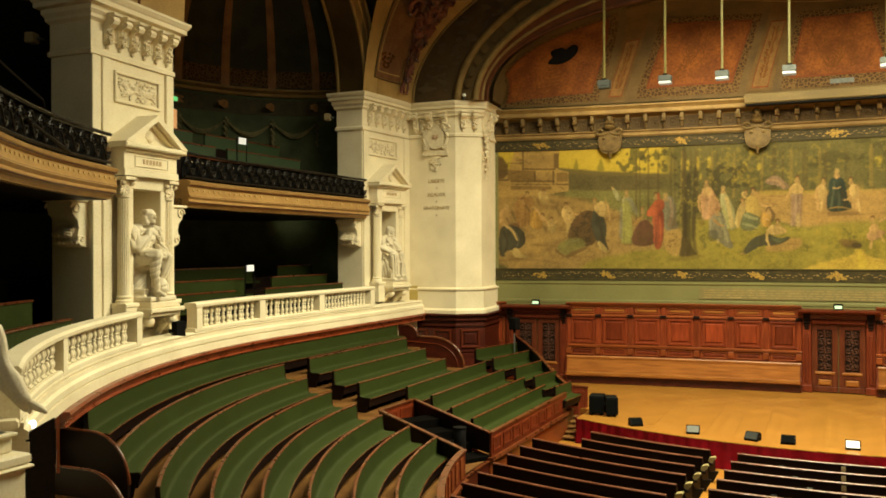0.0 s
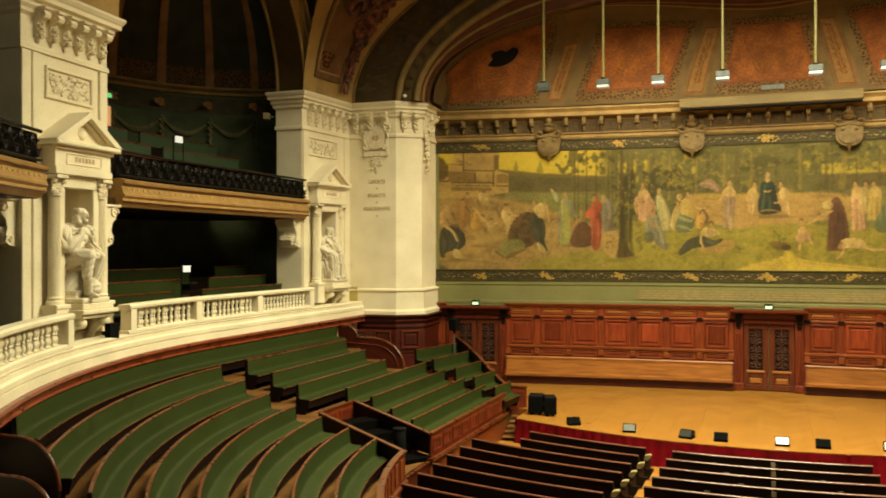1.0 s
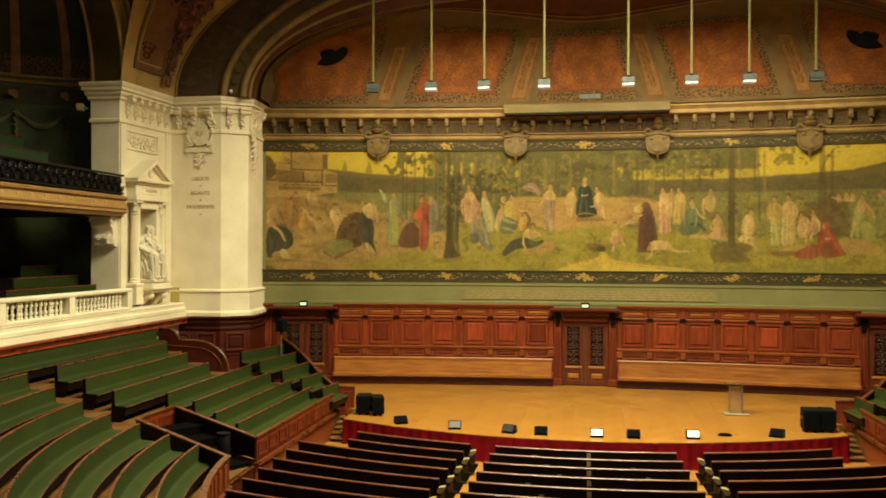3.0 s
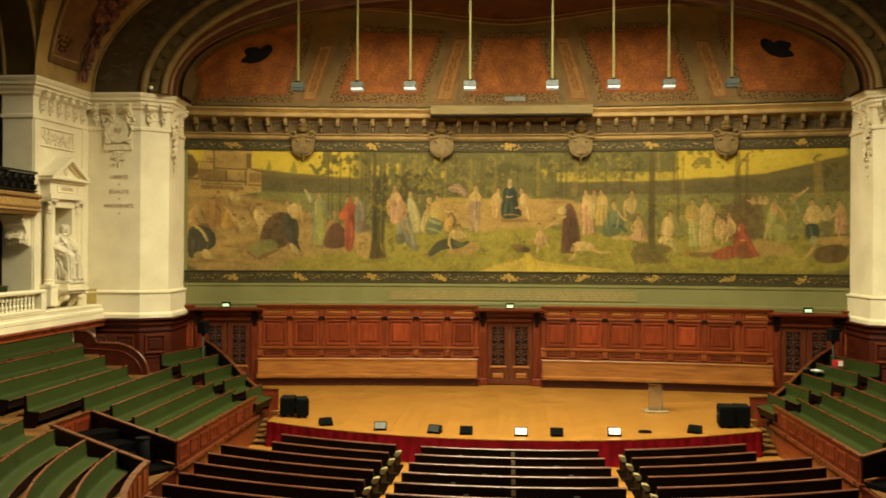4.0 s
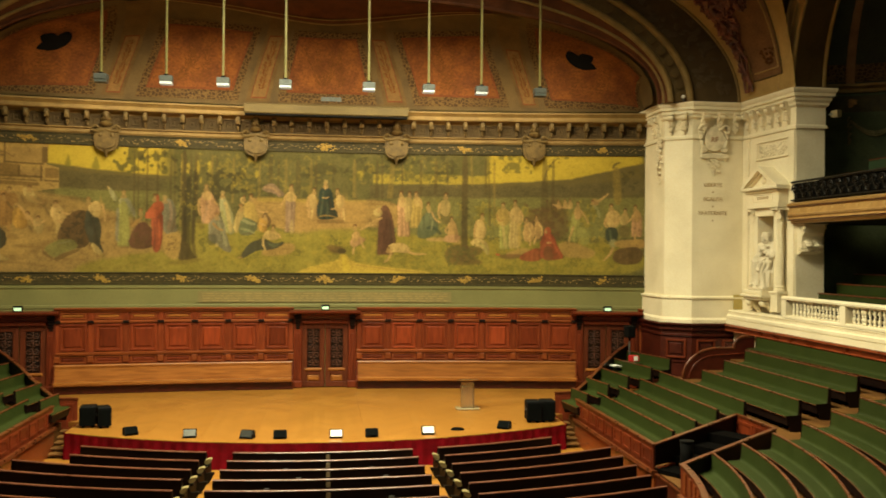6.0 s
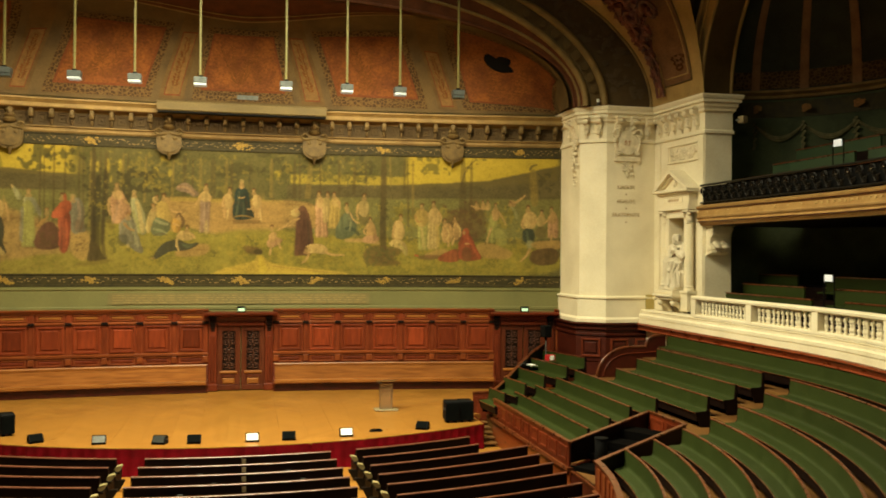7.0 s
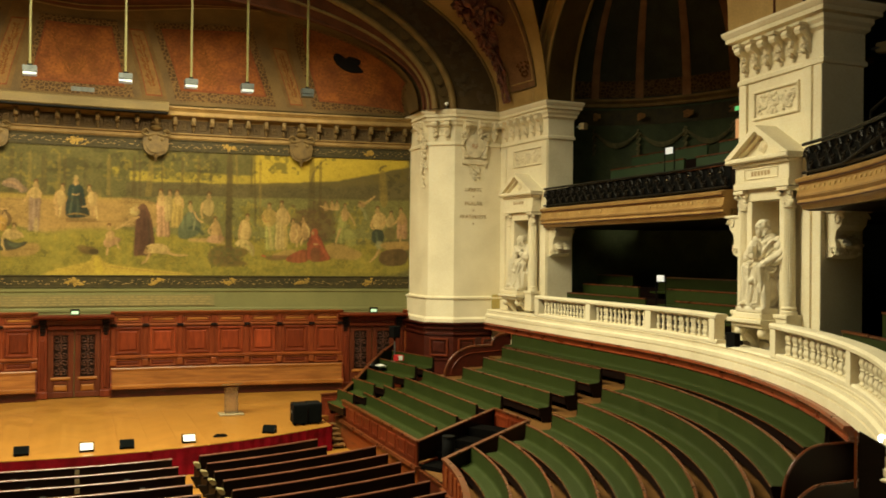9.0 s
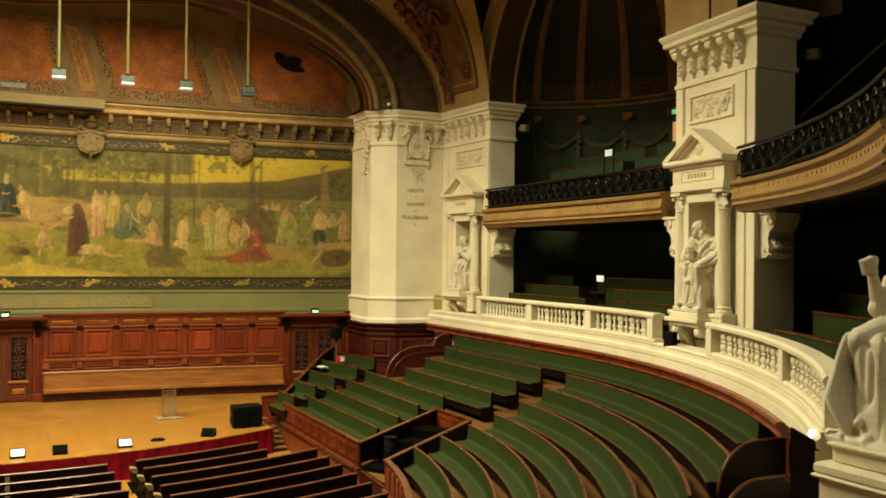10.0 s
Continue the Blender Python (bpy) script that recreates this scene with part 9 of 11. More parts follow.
    # panels in the wooden base
    for p, q in (((13.35, 31.2), (15.35, 31.2)), ((12.55, 31.85), (13.35, 31.2))):
        F = Face(*face_frame(s, p, q))
        if p[0] < 13:
            F.n = Vector((-s * 0.6, -0.8, 0)).normalized()
        L2 = (Vector(p) - Vector(q)).length
        k = 2 if L2 > 1.5 else 1
        for j in range(k):
            h0, h1 = L2 * j / k + 0.14, L2 * (j + 1) / k - 0.14
            b = under("base_panel", F.border(Geo(), h0, h1, 2.25, WB - 0.6, 0.08, 0.13, 0.21), MAHOG, pillar)
            under("panel_field", F.slab(Geo(), h0 + 0.14, h1 - 0.14, 2.4, WB - 0.74, 0.13, 0.19, 0.03), DARKMAHOG, b)

    # pier with its niche
    F = Face(*face_frame(s, (15.12, 17.43), (14.83, 14.53)))
    L = LA
    cornice_blocks(F, 0.05, L - 0.25, 6, pier, CT)
    for h0, h1 in ((0.02, 0.30), (L - 0.58, L - 0.30), (L - 0.24, L + 0.03)):
        under("pilaster_strip", F.slab(Geo(), h0, h1, WB + 0.5, CT - 1.36, 0.0, 0.07, 0.01), STONE, pier)
    hc = L - 1.56
    under("relief_frame", F.border(Geo(), hc - 0.82, hc + 0.82, E + 3.34, E + 4.05, 0.07, 0.0, 0.06), STONE, pier)
    under("relief", F.foliage(Geo(), hc - 0.66, hc + 0.66, E + 3.46, E + 3.93, 0.02, 80, 0.09, 12), CARVED, pier, "carved leaf relief")
    aedicule(F, hc, ZP, pier, 0)
    statue(F, hc, ZP, 31 + 2 * s, 0 if s < 0 else 1, "pale marble statue seated in a wall niche", 1.06)
    under("pier_foot", F.slab(Geo(), -0.1, L + 0.12, WB + 0.02, WB + 0.62, 0.0, 0.16, 0.03), STONE, pier)
    # large statue on the parapet's end, robe over the knees, and its pedestal
    NEAR = 0.78
    ped = thing("statue_pedestal", (s * 10.0, 7.2, 0.0), "pale limestone pedestal carrying a seated statue", "pedestal", "statue pedestals")
    under("top_block", Geo().box((s * 10.08, 7.1, E - 2.345), (1.72, 1.3, 0.25), 0, 0.025), STONE, ped)
    under("cap_slab", Geo().box((s * 10.0, 7.1, E - 2.545), (1.92, 1.56, 0.14), 0, 0.03), STONE, ped)
    under("body", Geo().box((s * 10.02, 7.1, (E - 2.62 + E - E / NEAR) / 2 + 0.004), (1.84, 1.48, E / NEAR - 2.62), 0, 0.02), STONE, ped)
    under("foot_moulding", Geo().box((s * 10.06, 7.1, E - 2.245), (1.80, 1.38, 0.05), 0, 0.015), STONE, ped)
    under("cap_bead", Geo().box((s * 10.01, 7.1, E - 2.64), (1.98, 1.62, 0.05), 0, 0.02), STONE, ped)
    g = Geo()
    rnd = random.Random(77 + s)
    ox, oy = (0.0, 0.0) if s > 0 else (0.52, 0.0)

    def limb(pts, r):
        vs = [Vector((s * (x + ox), y + oy, E + z)) for x, y, z in pts]
        for a, b, ra, rb in zip(vs[:-1], vs[1:], r[:-1], r[1:]):
            k = max(3, int((b - a).length / (0.16 * min(ra, rb))))
            for q in range(k + 1):
                t = q / k
                w = ra + (rb - ra) * t
                g.blob(a + (b - a) * t, (w, w, w), 9, 6)

    g.box((s * (10.25 + ox), 7.2, E - 1.72), (0.9, 0.8, 1.02), 0, 0.03)
    limb([(10.35, 7.25, -0.92), (9.95, 7.5, -0.85), (9.64, 7.68, -0.98)], (0.26, 0.23, 0.17))
    limb([(10.30, 6.95, -0.95), (9.95, 7.02, -0.90), (9.66, 7.10, -1.02)], (0.26, 0.23, 0.18))
    limb([(9.64, 7.68, -1.02), (9.66, 7.62, -1.5), (9.62, 7.58, -2.05)], (0.17, 0.15, 0.13))
    limb([(9.66, 7.10, -1.05), (9.66, 7.1, -1.5), (9.64, 7.1, -2.1)], (0.18, 0.16, 0.16))
    limb([(9.80, 7.52, -1.10), (9.78, 7.45, -1.6), (9.70, 7.42, -2.12)], (0.26, 0.25, 0.28))
    limb([(9.66, 7.56, -1.88), (9.46, 7.54, -1.95), (9.38, 7.53, -1.98)], (0.085, 0.07, 0.045))
    limb([(9.7, 7.4, -2.1), (9.42, 7.4, -2.16), (9.30, 7.35, -2.18)], (0.12, 0.1, 0.07))
    g.box((s * (10.0 + ox), 7.3, E - 2.20), (1.5, 1.15, 0.10), 0, 0.02)
    limb([(9.72, 7.40, -1.10), (9.72, 7.40, -1.6), (9.68, 7.36, -2.12)], (0.24, 0.25, 0.28))
    for k, (y, dx) in enumerate(((7.50, 0.06), (7.34, 0.10), (7.22, 0.05))):
        limb([(9.60 + dx, y, -1.05), (9.56 + dx, y - 0.06, -1.5), (9.48, y - 0.16, -2.16)], (0.06, 0.07, 0.09))
    # drape that swings out from the knee and falls back to the foot
    for k in range(5):
        limb([(9.56 + 0.12 * k, 7.82 - 0.04 * k, -0.94), (9.47 + 0.09 * k, 7.88 + 0.03 * (k % 2), -1.32), (9.37 + 0.10 * k, 7.92 - 0.03 * k, -1.68), (9.42 + 0.14 * k, 7.74 - 0.03 * k, -2.14)], (0.075, 0.07, 0.075 + 0.02 * (k % 2), 0.08))
    for k in range(6):
        limb([(9.66 + 0.1 * k, 7.82 - 0.05 * k, -0.86 + 0.02 * k), (9.80 + 0.09 * k, 7.42, -0.76 + 0.02 * (k % 2)), (9.72 + 0.1 * k, 7.0, -0.84)], (0.035, 0.045, 0.035))
    limb([(10.42, 7.1, -0.8), (10.45, 7.1, -0.3), (10.42, 7.12, 0.12)], (0.30, 0.32, 0.24))
    limb([(10.42, 7.12, 0.15), (10.36, 7.16, 0.42)], (0.12, 0.1))
    limb([(10.34, 7.18, 0.55), (10.34, 7.18, 0.6)], (0.18, 0.18))
    limb([(10.40, 7.42, 0.08), (10.05, 7.62, -0.52), (9.95, 7.68, -0.58)], (0.16, 0.14, 0.13))
    limb([(10.15, 7.6, -0.25), (10.02, 7.64, -0.75)], (0.15, 0.16))
    limb([(9.97, 7.68, -0.55), (9.86, 7.68, -0.22), (9.80, 7.68, -0.06)], (0.11, 0.075, 0.06))
    for k in range(5):
        limb([(10.2 - 0.04 * k, 7.66, -0.22 - 0.06 * k), (10.0, 7.74, -0.45 - 0.05 * k), (9.96 + 0.03 * k, 7.72, -0.66)], (0.03, 0.035, 0.03))
    for k in range(4):
        limb([(9.90 - 0.05 * k, 7.68, -0.02), (9.90 - 0.045 * k, 7.66, 0.06 + 0.02 * (k % 2))], (0.03, 0.02))
    g.prism([(0.0, 0.0), (0.20, 0.05), (0.13, 0.26), (-0.07, 0.20)], (s * (9.66 + ox), 7.70, E - 0.17), (s, 0, 0), (0, 0, 1), (0, -1, 0), 0.10)
    if s < 0:
        # loose end of the mantle that trails over the pedestal's edge
        limb([(9.10, 7.85, -1.0), (8.99, 7.92, -1.45), (8.85, 8.02, -1.85), (8.57, 8.15, -2.03)], (0.10, 0.12, 0.11, 0.035))
        limb([(9.18, 7.85, -1.1), (9.05, 7.95, -1.65), (8.80, 8.08, -2.02)], (0.10, 0.11, 0.06))

    # the group stands nearer, before the balustrade's end
    eye = Vector((0, 0, E))
    g.v = [tuple(eye + (Vector(p) - eye) * NEAR) for p in g.v]
    ped.location = eye + (Vector(ped.location) - eye) * NEAR
    ped.scale = (NEAR, NEAR, NEAR)

    def crease(p):
        z = (p.z - E) / NEAR
        if z > -0.5 or z < -2.2:
            return 0.0
        x, y = p.x / NEAR * s - 9.95 - ox, p.y / NEAR - 7.25
        w = noise.noise(Vector((x * 2, y * 2, z * 1.3 + 3 * s)))
        return 0.035 * ridge(3.0 * math.atan2(y, x) + 4.0 * w + 2.2 * z)

    ob = carved("statue", g, 0.013, crease)
    tagged(ob, "large pale marble statue seated on a parapet pedestal", "statue", "seated statues")

# ---- balustrade ----
BAL = [(0.0, 0.0), (0.070, 0.0), (0.070, 0.035), (0.038, 0.05), (0.052, 0.085), (0.066, 0.125), (0.062, 0.16), (0.036, 0.205), (0.034, 0.225), (0.052, 0.235), (0.052, 0.25), (0.034, 0.26), (0.036, 0.28), (0.062, 0.325), (0.066, 0.36), (0.052, 0.40), (0.038, 0.43), (0.070, 0.445), (0.070, 0.48), (0.0, 0.48)]
gb = Geo().lathe([(r * 0.88, z) for r, z in BAL[1:-1]], (0, 0, 0), 10)
bal_me = bpy.data.meshes.new("baluster")
bal_me.from_pydata(gb.v, [], gb.f)
bal_me.materials.append(STONE)
for p in bal_me.polygons:
    p.use_smooth = True
BZ = WB + 0.50
for s in (-1, 1):
    for y0, y1, n in ((27.1, 17.05, 3), (14.4, 6.75, 2)):
        path = [p for p in ring(0.20, s, y0, 0.12) if p[1] >= y1]
        dense = []
        for p, q in zip(path[:-1], path[1:]):
            m = max(1, int(math.hypot(q[0] - p[0], q[1] - p[1]) / 0.1))
            dense += [tuple(p[k] + (q[k] - p[k]) * i / m for k in range(4)) for i in range(m)]
        mid = dense[len(dense) // 2]
        b = thing("balustrade", (mid[0], mid[1], BZ), "pale limestone balustrade of turned balusters on the parapet", "balustrade", "balustrades", "structure")
        lp = lift(path, 0)
        under("bottom_rail", Geo().sweep([(-0.13, BZ - 0.002), (-0.13, BZ + 0.06), (-0.1, BZ + 0.09), (0.1, BZ + 0.09), (0.13, BZ + 0.06), (0.13, BZ - 0.002)], lp), STONE, b)
        under("top_rail", Geo().sweep([(-0.11, BZ + 0.57), (-0.16, BZ + 0.60), (-0.17, BZ + 0.66), (-0.13, BZ + 0.70), (0.13, BZ + 0.70), (0.17, BZ + 0.66), (0.16, BZ + 0.60), (0.11, BZ + 0.57)], lp), STONE, b)
        d = [0.0]
        for p, q in zip(dense[:-1], dense[1:]):
            d.append(d[-1] + math.hypot(q[0] - p[0], q[1] - p[1]))
        tot = d[-1]

        def at_len(t):
            k = min(range(len(d)), key=lambda i: abs(d[i] - t))
            return dense[k]

        for i in range(n + 1):
            p = at_len(0.16 + (tot - 0.32) * i / n)
            under("post", Geo().box((p[0], p[1], BZ + 0.33), (0.27, 0.28, 0.655), math.atan2(p[3], p[2]), 0.015), STONE, b)
        for i in range(n):
            a, c = 0.16 + (tot - 0.32) * i / n + 0.30, 0.16 + (tot - 0.32) * (i + 1) / n - 0.30
            m = max(2, int((c - a) / 0.19))
            for k in range(m):
                p = at_len(a + (c - a) * (k + 0.5) / m)
                ob = new("baluster", bal_me)
                ob.location = (p[0], p[1], BZ + 0.09)
                ob.parent = b
                ob.matrix_parent_inverse = b.matrix_basis.inverted()
    sp = thing("parapet_speaker", (s * 14.02, 16.45, WB + 0.4), "small black loudspeaker box on the stone parapet", "speaker", "parapet speakers")
    under("cabinet", Geo().box((s * 14.10, 16.45, E - 1.86), (0.16, 0.30, 0.36), 0, 0.012), BLACK, sp)
    under("bracket", Geo().box((s * 14.27, 16.45, E - 1.92), (0.18, 0.10, 0.10), 0, 0.01), IRON, sp)

# ---- side bays ----
NAVYWALL = mat("dark_painted_bay_wall", (0.070, 0.084, 0.040), (0.036, 0.046, 0.022), 0.8, 1.4, 18, 0.15, spec=0.2)
FADED = mat("faded_festoon_paint", (0.17, 0.145, 0.07), (0.09, 0.082, 0.042), 0.85, 5, 30, 0.1, spec=0.1)
PALMETTE = mat("dull_gold_paint", (0.30, 0.15, 0.05), (0.16, 0.08, 0.028), 0.7, 12, 60, 0.2, spec=0.15)
PENDO = mat("bright_ochre_plaster", (0.42, 0.27, 0.095), (0.31, 0.19, 0.062), 0.6, 1.5, 25, 0.15, spec=0.3)
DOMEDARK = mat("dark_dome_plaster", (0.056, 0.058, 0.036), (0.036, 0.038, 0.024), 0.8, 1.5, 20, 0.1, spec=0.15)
RIBP = mat("brown_dome_ribs", (0.33, 0.17, 0.08), (0.22, 0.11, 0.05), 0.75, 2, 25, 0.15, spec=0.15)
BX, BY, BA, BB = 16.6, 22.9, 5.0, 6.4


def bay_pt(t, z, k=1.0):
    """t from 0 to pi round the bay's back wall."""
    return BX + BA * k * math.sin(t), BY + BB * k * math.cos(t), z


for s in (-1, 1):
    bay = thing("bay_wall_1" if s < 0 else "bay_wall_2", (s * 21.5, BY, E), "dark painted back wall and half dome of the side bay", "wall", "side bays", "structure")

    def S(p):
        return (s * p[0], p[1], p[2])

    N = 40
    rows = [[S(bay_pt(math.pi * i / N, z)) for z in (0.0, E + 6.0)] for i in range(N + 1)]
    under("wall", Geo().grid(rows), NAVYWALL, bay, "", True)
    rows = []
    for i in range(N + 1):
        t = math.pi * i / N
        rows.append([S((BX + BA * math.cos(a) * math.sin(t), BY + BB * math.cos(a) * math.cos(t), E + 6.0 + 5.2 * math.sin(a))) for a in [j * math.pi / 2 / 12 for j in range(13)]])
    under("half_dome", Geo().grid(rows), DOMEDARK, bay, "dark brown half dome", True)
    for i in range(1, 10):
        t = math.pi * i / 10
        rows = []
        for j in range(13):
            a = j * math.pi / 2 / 13
            r = []
            for dt in (-0.028, 0.028):
                k = 0.985
                r.append(S((BX + BA * k * math.cos(a) * math.sin(t + dt), BY + BB * k * math.cos(a) * math.cos(t + dt), E + 6.0 + 5.1 * math.sin(a))))
            rows.append(r)
        under("dome_rib", Geo().grid(rows), RIBP, bay)
    ring_path = []
    for i in range(N + 1):
        t = math.pi * i / N
        ring_path.append((s * bay_pt(t, 0)[0], bay_pt(t, 0)[1], -s * math.sin(t), -math.cos(t)))
    under("ring_cornice", Geo().sweep([(0, E + 5.72), (0.1, E + 5.74), (0.14, E + 5.84), (0.30, E + 5.92), (0.32, E + 6.0), (0, E + 6.06)], lift(ring_path, 0)), OCHRE, bay)
    under("lace_band", Geo().sweep([(0.02, E + 6.1), (0.05, E + 6.1), (0.12, E + 6.7), (0.09, E + 6.7)], lift(ring_path, 0)), LACE, bay)
    under("painted_band", Geo().sweep([(0.01, E + 5.05), (0.03, E + 5.05), (0.03, E + 5.62), (0.01, E + 5.62)], lift(ring_path, 0)), BORDER, bay)
    for i in range(1, 10):
        t = math.pi * i / 10
        x, y, z = bay_pt(t, E + 5.34, 0.985)
        g = Geo()
        for k in range(7):
            a = k * 0.9
            g.blob((s * (x - 0.02), y + 0.30 * math.cos(a) * (k > 0), z + 0.10 * math.sin(a) * (k > 0)), (0.012, 0.17, 0.05), 7, 5, 0.5, k + i)
        under("gilt_palmette", g, PALMETTE, bay)
        g = Geo()
        for k in range(14):
            g.blob((s * (x - 0.03), y + 0.14 * math.sin(k * 2.1) * (1 - k / 16), z - 0.5 - 0.07 * k), (0.012, 0.10, 0.05), 6, 4, 0.5, k)
        under("painted_tassel", g, FADED, bay)
        if i < 9:
            g = Geo()
            pts = []
            for k in range(13):
                tt = t + math.pi / 10 * k / 12
                xx, yy, zz = bay_pt(tt, E + 4.75 - 0.42 * math.sin(math.pi * k / 12), 0.985)
                pts.append((s * xx, yy, zz))
            for dz, rr in ((0.0, 0.035), (-0.07, 0.045), (-0.14, 0.03)):
                g.tube([(a, b, c + dz * math.sin(math.pi * k / 12)) for k, (a, b, c) in enumerate(pts)], rr, 5)
            under("painted_festoon", g, FADED, bay)

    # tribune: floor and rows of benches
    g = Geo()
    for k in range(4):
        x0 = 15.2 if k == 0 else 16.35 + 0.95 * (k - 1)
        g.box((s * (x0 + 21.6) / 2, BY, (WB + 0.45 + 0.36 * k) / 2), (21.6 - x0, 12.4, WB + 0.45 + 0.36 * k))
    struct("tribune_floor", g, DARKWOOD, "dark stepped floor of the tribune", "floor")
    for k, (x, z) in enumerate(((16.4, E - 1.22), (17.3, E - 0.92), (18.2, E - 0.59))):
        for y0, y1 in ((27.85 + 0.4 * k, 23.1 + 1.65 * k), (21.6 + 1.65 * k, 17.9)):
            path = [(s * x, y0 + (y1 - y0) * i / 6, s, 0, z) for i in range(7)]
            b = thing("tribune_bench", (s * x, (y0 + y1) / 2, z - 0.9), "dark green bench with brown cap inside the tribune", "bench", "tribune benches")
            under("backrest", Geo().sweep([(-0.03, -0.5), (-0.03, -0.04), (0.03, -0.04), (0.03, -0.9), (-0.03, -0.9)], path), GREEN, b)
            under("cap_rail", Geo().sweep([(-0.05, -0.04), (-0.05, 0.0), (0.05, 0.0), (0.05, -0.04)], path), CAPWOOD, b)
            under("seat", Geo().sweep([(-0.03, -0.5), (-0.36, -0.49), (-0.36, -0.54), (-0.03, -0.55)], path), GREEN, b)
    nt = thing("notice_stand", (s * 17.0, 23.0, E - 1.7), "white paper notice on a thin black stand", "notice", "paper notices")
    # the paper is given a glow of its own to look bright here
    under("sheet", Geo().box((s * 16.9, 23.05, E - 0.60), (0.02, 0.36, 0.20), 0, 0.002), mat("self_lit_paper", (0.95, 0.95, 0.95), None, 0.5, 4, 30, 0.0, emit=(0.9, 0.95, 1.0, 0.3)) if s < 0 else bpy.data.materials["self_lit_paper"], nt)
    for dy in (-0.24, 0.24):
        under("post", Geo().tube([(s * 16.92, 23.05 + dy, E - 1.75), (s * 16.92, 23.05 + dy, E - 0.5)], 0.018, 5), BLACK, nt)

    # gallery: floor, gilt band, iron rail, benches
    PALEGILT = bpy.data.materials.get("pale_gilt") or mat("pale_gilt", (0.50, 0.34, 0.13), (0.40, 0.25, 0.09), 0.45, 6, 50, 0.1, spec=0.4)
    BRONZE = bpy.data.materials.get("dark_bronze") or mat("dark_bronze", (0.11, 0.085, 0.05), (0.05, 0.035, 0.02), 0.25, 12, 60, 0.1, metal=0.8)
    gl = ring(0.75, s, 28.0, 0.5)
    gl1 = [p for p in gl if p[1] > 17.6]
    gl2 = [p for p in gl if p[1] < 14.9 and p[1] > 7.0]
    for idx, path in enumerate((gl1, gl2)):
        mid = path[len(path) // 2]
        bal = thing("gallery_balcony", (mid[0], mid[1], E + 1.2), "curved gallery front with gilded band and black iron rail", "balcony", "gallery fronts", "structure")
        lp = lift(path, 0)
        under("band", Geo().sweep([(0.4, E + 1.06), (0.12, E + 1.08), (0.10, E + 1.16), (0.0, E + 1.22), (0.02, E + 1.28), (-0.04, E + 1.34), (0.0, E + 1.42), (0.04, E + 1.60), (-0.04, E + 1.66), (-0.06, E + 1.72), (0.1, E + 1.78), (0.4, E + 1.78)], lp), GOLDBAND, bal, "gilded moulded band")
        g = Geo()
        for p, q in zip(path[:-1], path[1:]):
            for q4 in range(2):
                bx_, by_ = p[0] + (q[0] - p[0]) * q4 / 2, p[1] + (q[1] - p[1]) * q4 / 2
                g.box((bx_ + p[2] * 0.02, by_ + p[3] * 0.02, E + 1.51), (0.035, 0.10, 0.075), math.atan2(p[3], p[2]), 0.012)
        under("studs", g, PALEGILT, bal, "pale gilt studs")
        # dark tubes put the shadows between the mouldings into colour
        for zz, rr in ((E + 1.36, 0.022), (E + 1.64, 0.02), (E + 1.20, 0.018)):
            under("shadow_line", Geo().tube([(p[0] - p[2] * 0.01, p[1] - p[3] * 0.01, zz) for p in path], rr, 5), DARKMAHOG, bal, "dark line for the shadow between mouldings")
        under("floor_slab", Geo().sweep([(0.2, E + 1.3), (6.0, E + 1.3), (6.0, E + 1.06), (0.2, E + 1.06)], lp), DARKWOOD, bal)
        for zz, r in ((E + 2.46, 0.038), (E + 1.86, 0.03)):
            under("rail", Geo().tube([(p[0] + p[2] * 0.12, p[1] + p[3] * 0.12, zz) for p in path], r, 6), IRON, bal)
        # black sheet added behind the scrolls so their gaps read dark
        under("rail_backing", Geo().sweep([(0.20, E + 1.80), (0.22, E + 1.80), (0.22, E + 2.42), (0.20, E + 2.42)], lp), BLACK, bal, "black sheet added to darken the gaps of the ironwork")
        # scroll ironwork, one unit each half metre
        for p, q in zip(path[:-1], path[1:]):
            seg = math.hypot(q[0] - p[0], q[1] - p[1])
            m = max(1, round(seg / 0.5))
            for i in range(m):
                x, y = p[0] + (q[0] - p[0]) * (i + 0.5) / m + p[2] * 0.12, p[1] + (q[1] - p[1]) * (i + 0.5) / m + p[3] * 0.12
                tx, ty = -p[3], p[2]
                g = Geo()
                g.tube([(x + tx * (0.06 + (0.15 - 0.008 * j) * math.cos(0.6 * j)), y + ty * (0.06 + (0.15 - 0.008 * j) * math.cos(0.6 * j)), E + 2.24 + (0.15 - 0.008 * j) * math.sin(0.6 * j)) for j in range(14)], 0.024, 5)
                g.tube([(x + tx * (-0.12 + (0.11 - 0.007 * j) * math.cos(0.6 * j)), y + ty * (-0.12 + (0.11 - 0.007 * j) * math.cos(0.6 * j)), E + 2.02 - (0.11 - 0.007 * j) * math.sin(0.6 * j)) for j in range(13)], 0.022, 5)
                g.tube([(x + tx * (-0.24 + 0.08 * j), y + ty * (-0.24 + 0.08 * j), E + 2.10 - 0.13 * math.sin(j * 0.9)) for j in range(7)], 0.022, 5)
                sc = under("iron_scroll", g, IRON, bal)
                # small bronze ball added for the glint on each scroll
                under("bronze_boss", Geo().blob((x - p[2] * 0.05, y - p[3] * 0.05, E + 2.24), (0.024, 0.024, 0.024), 8, 6), BRONZE, sc)
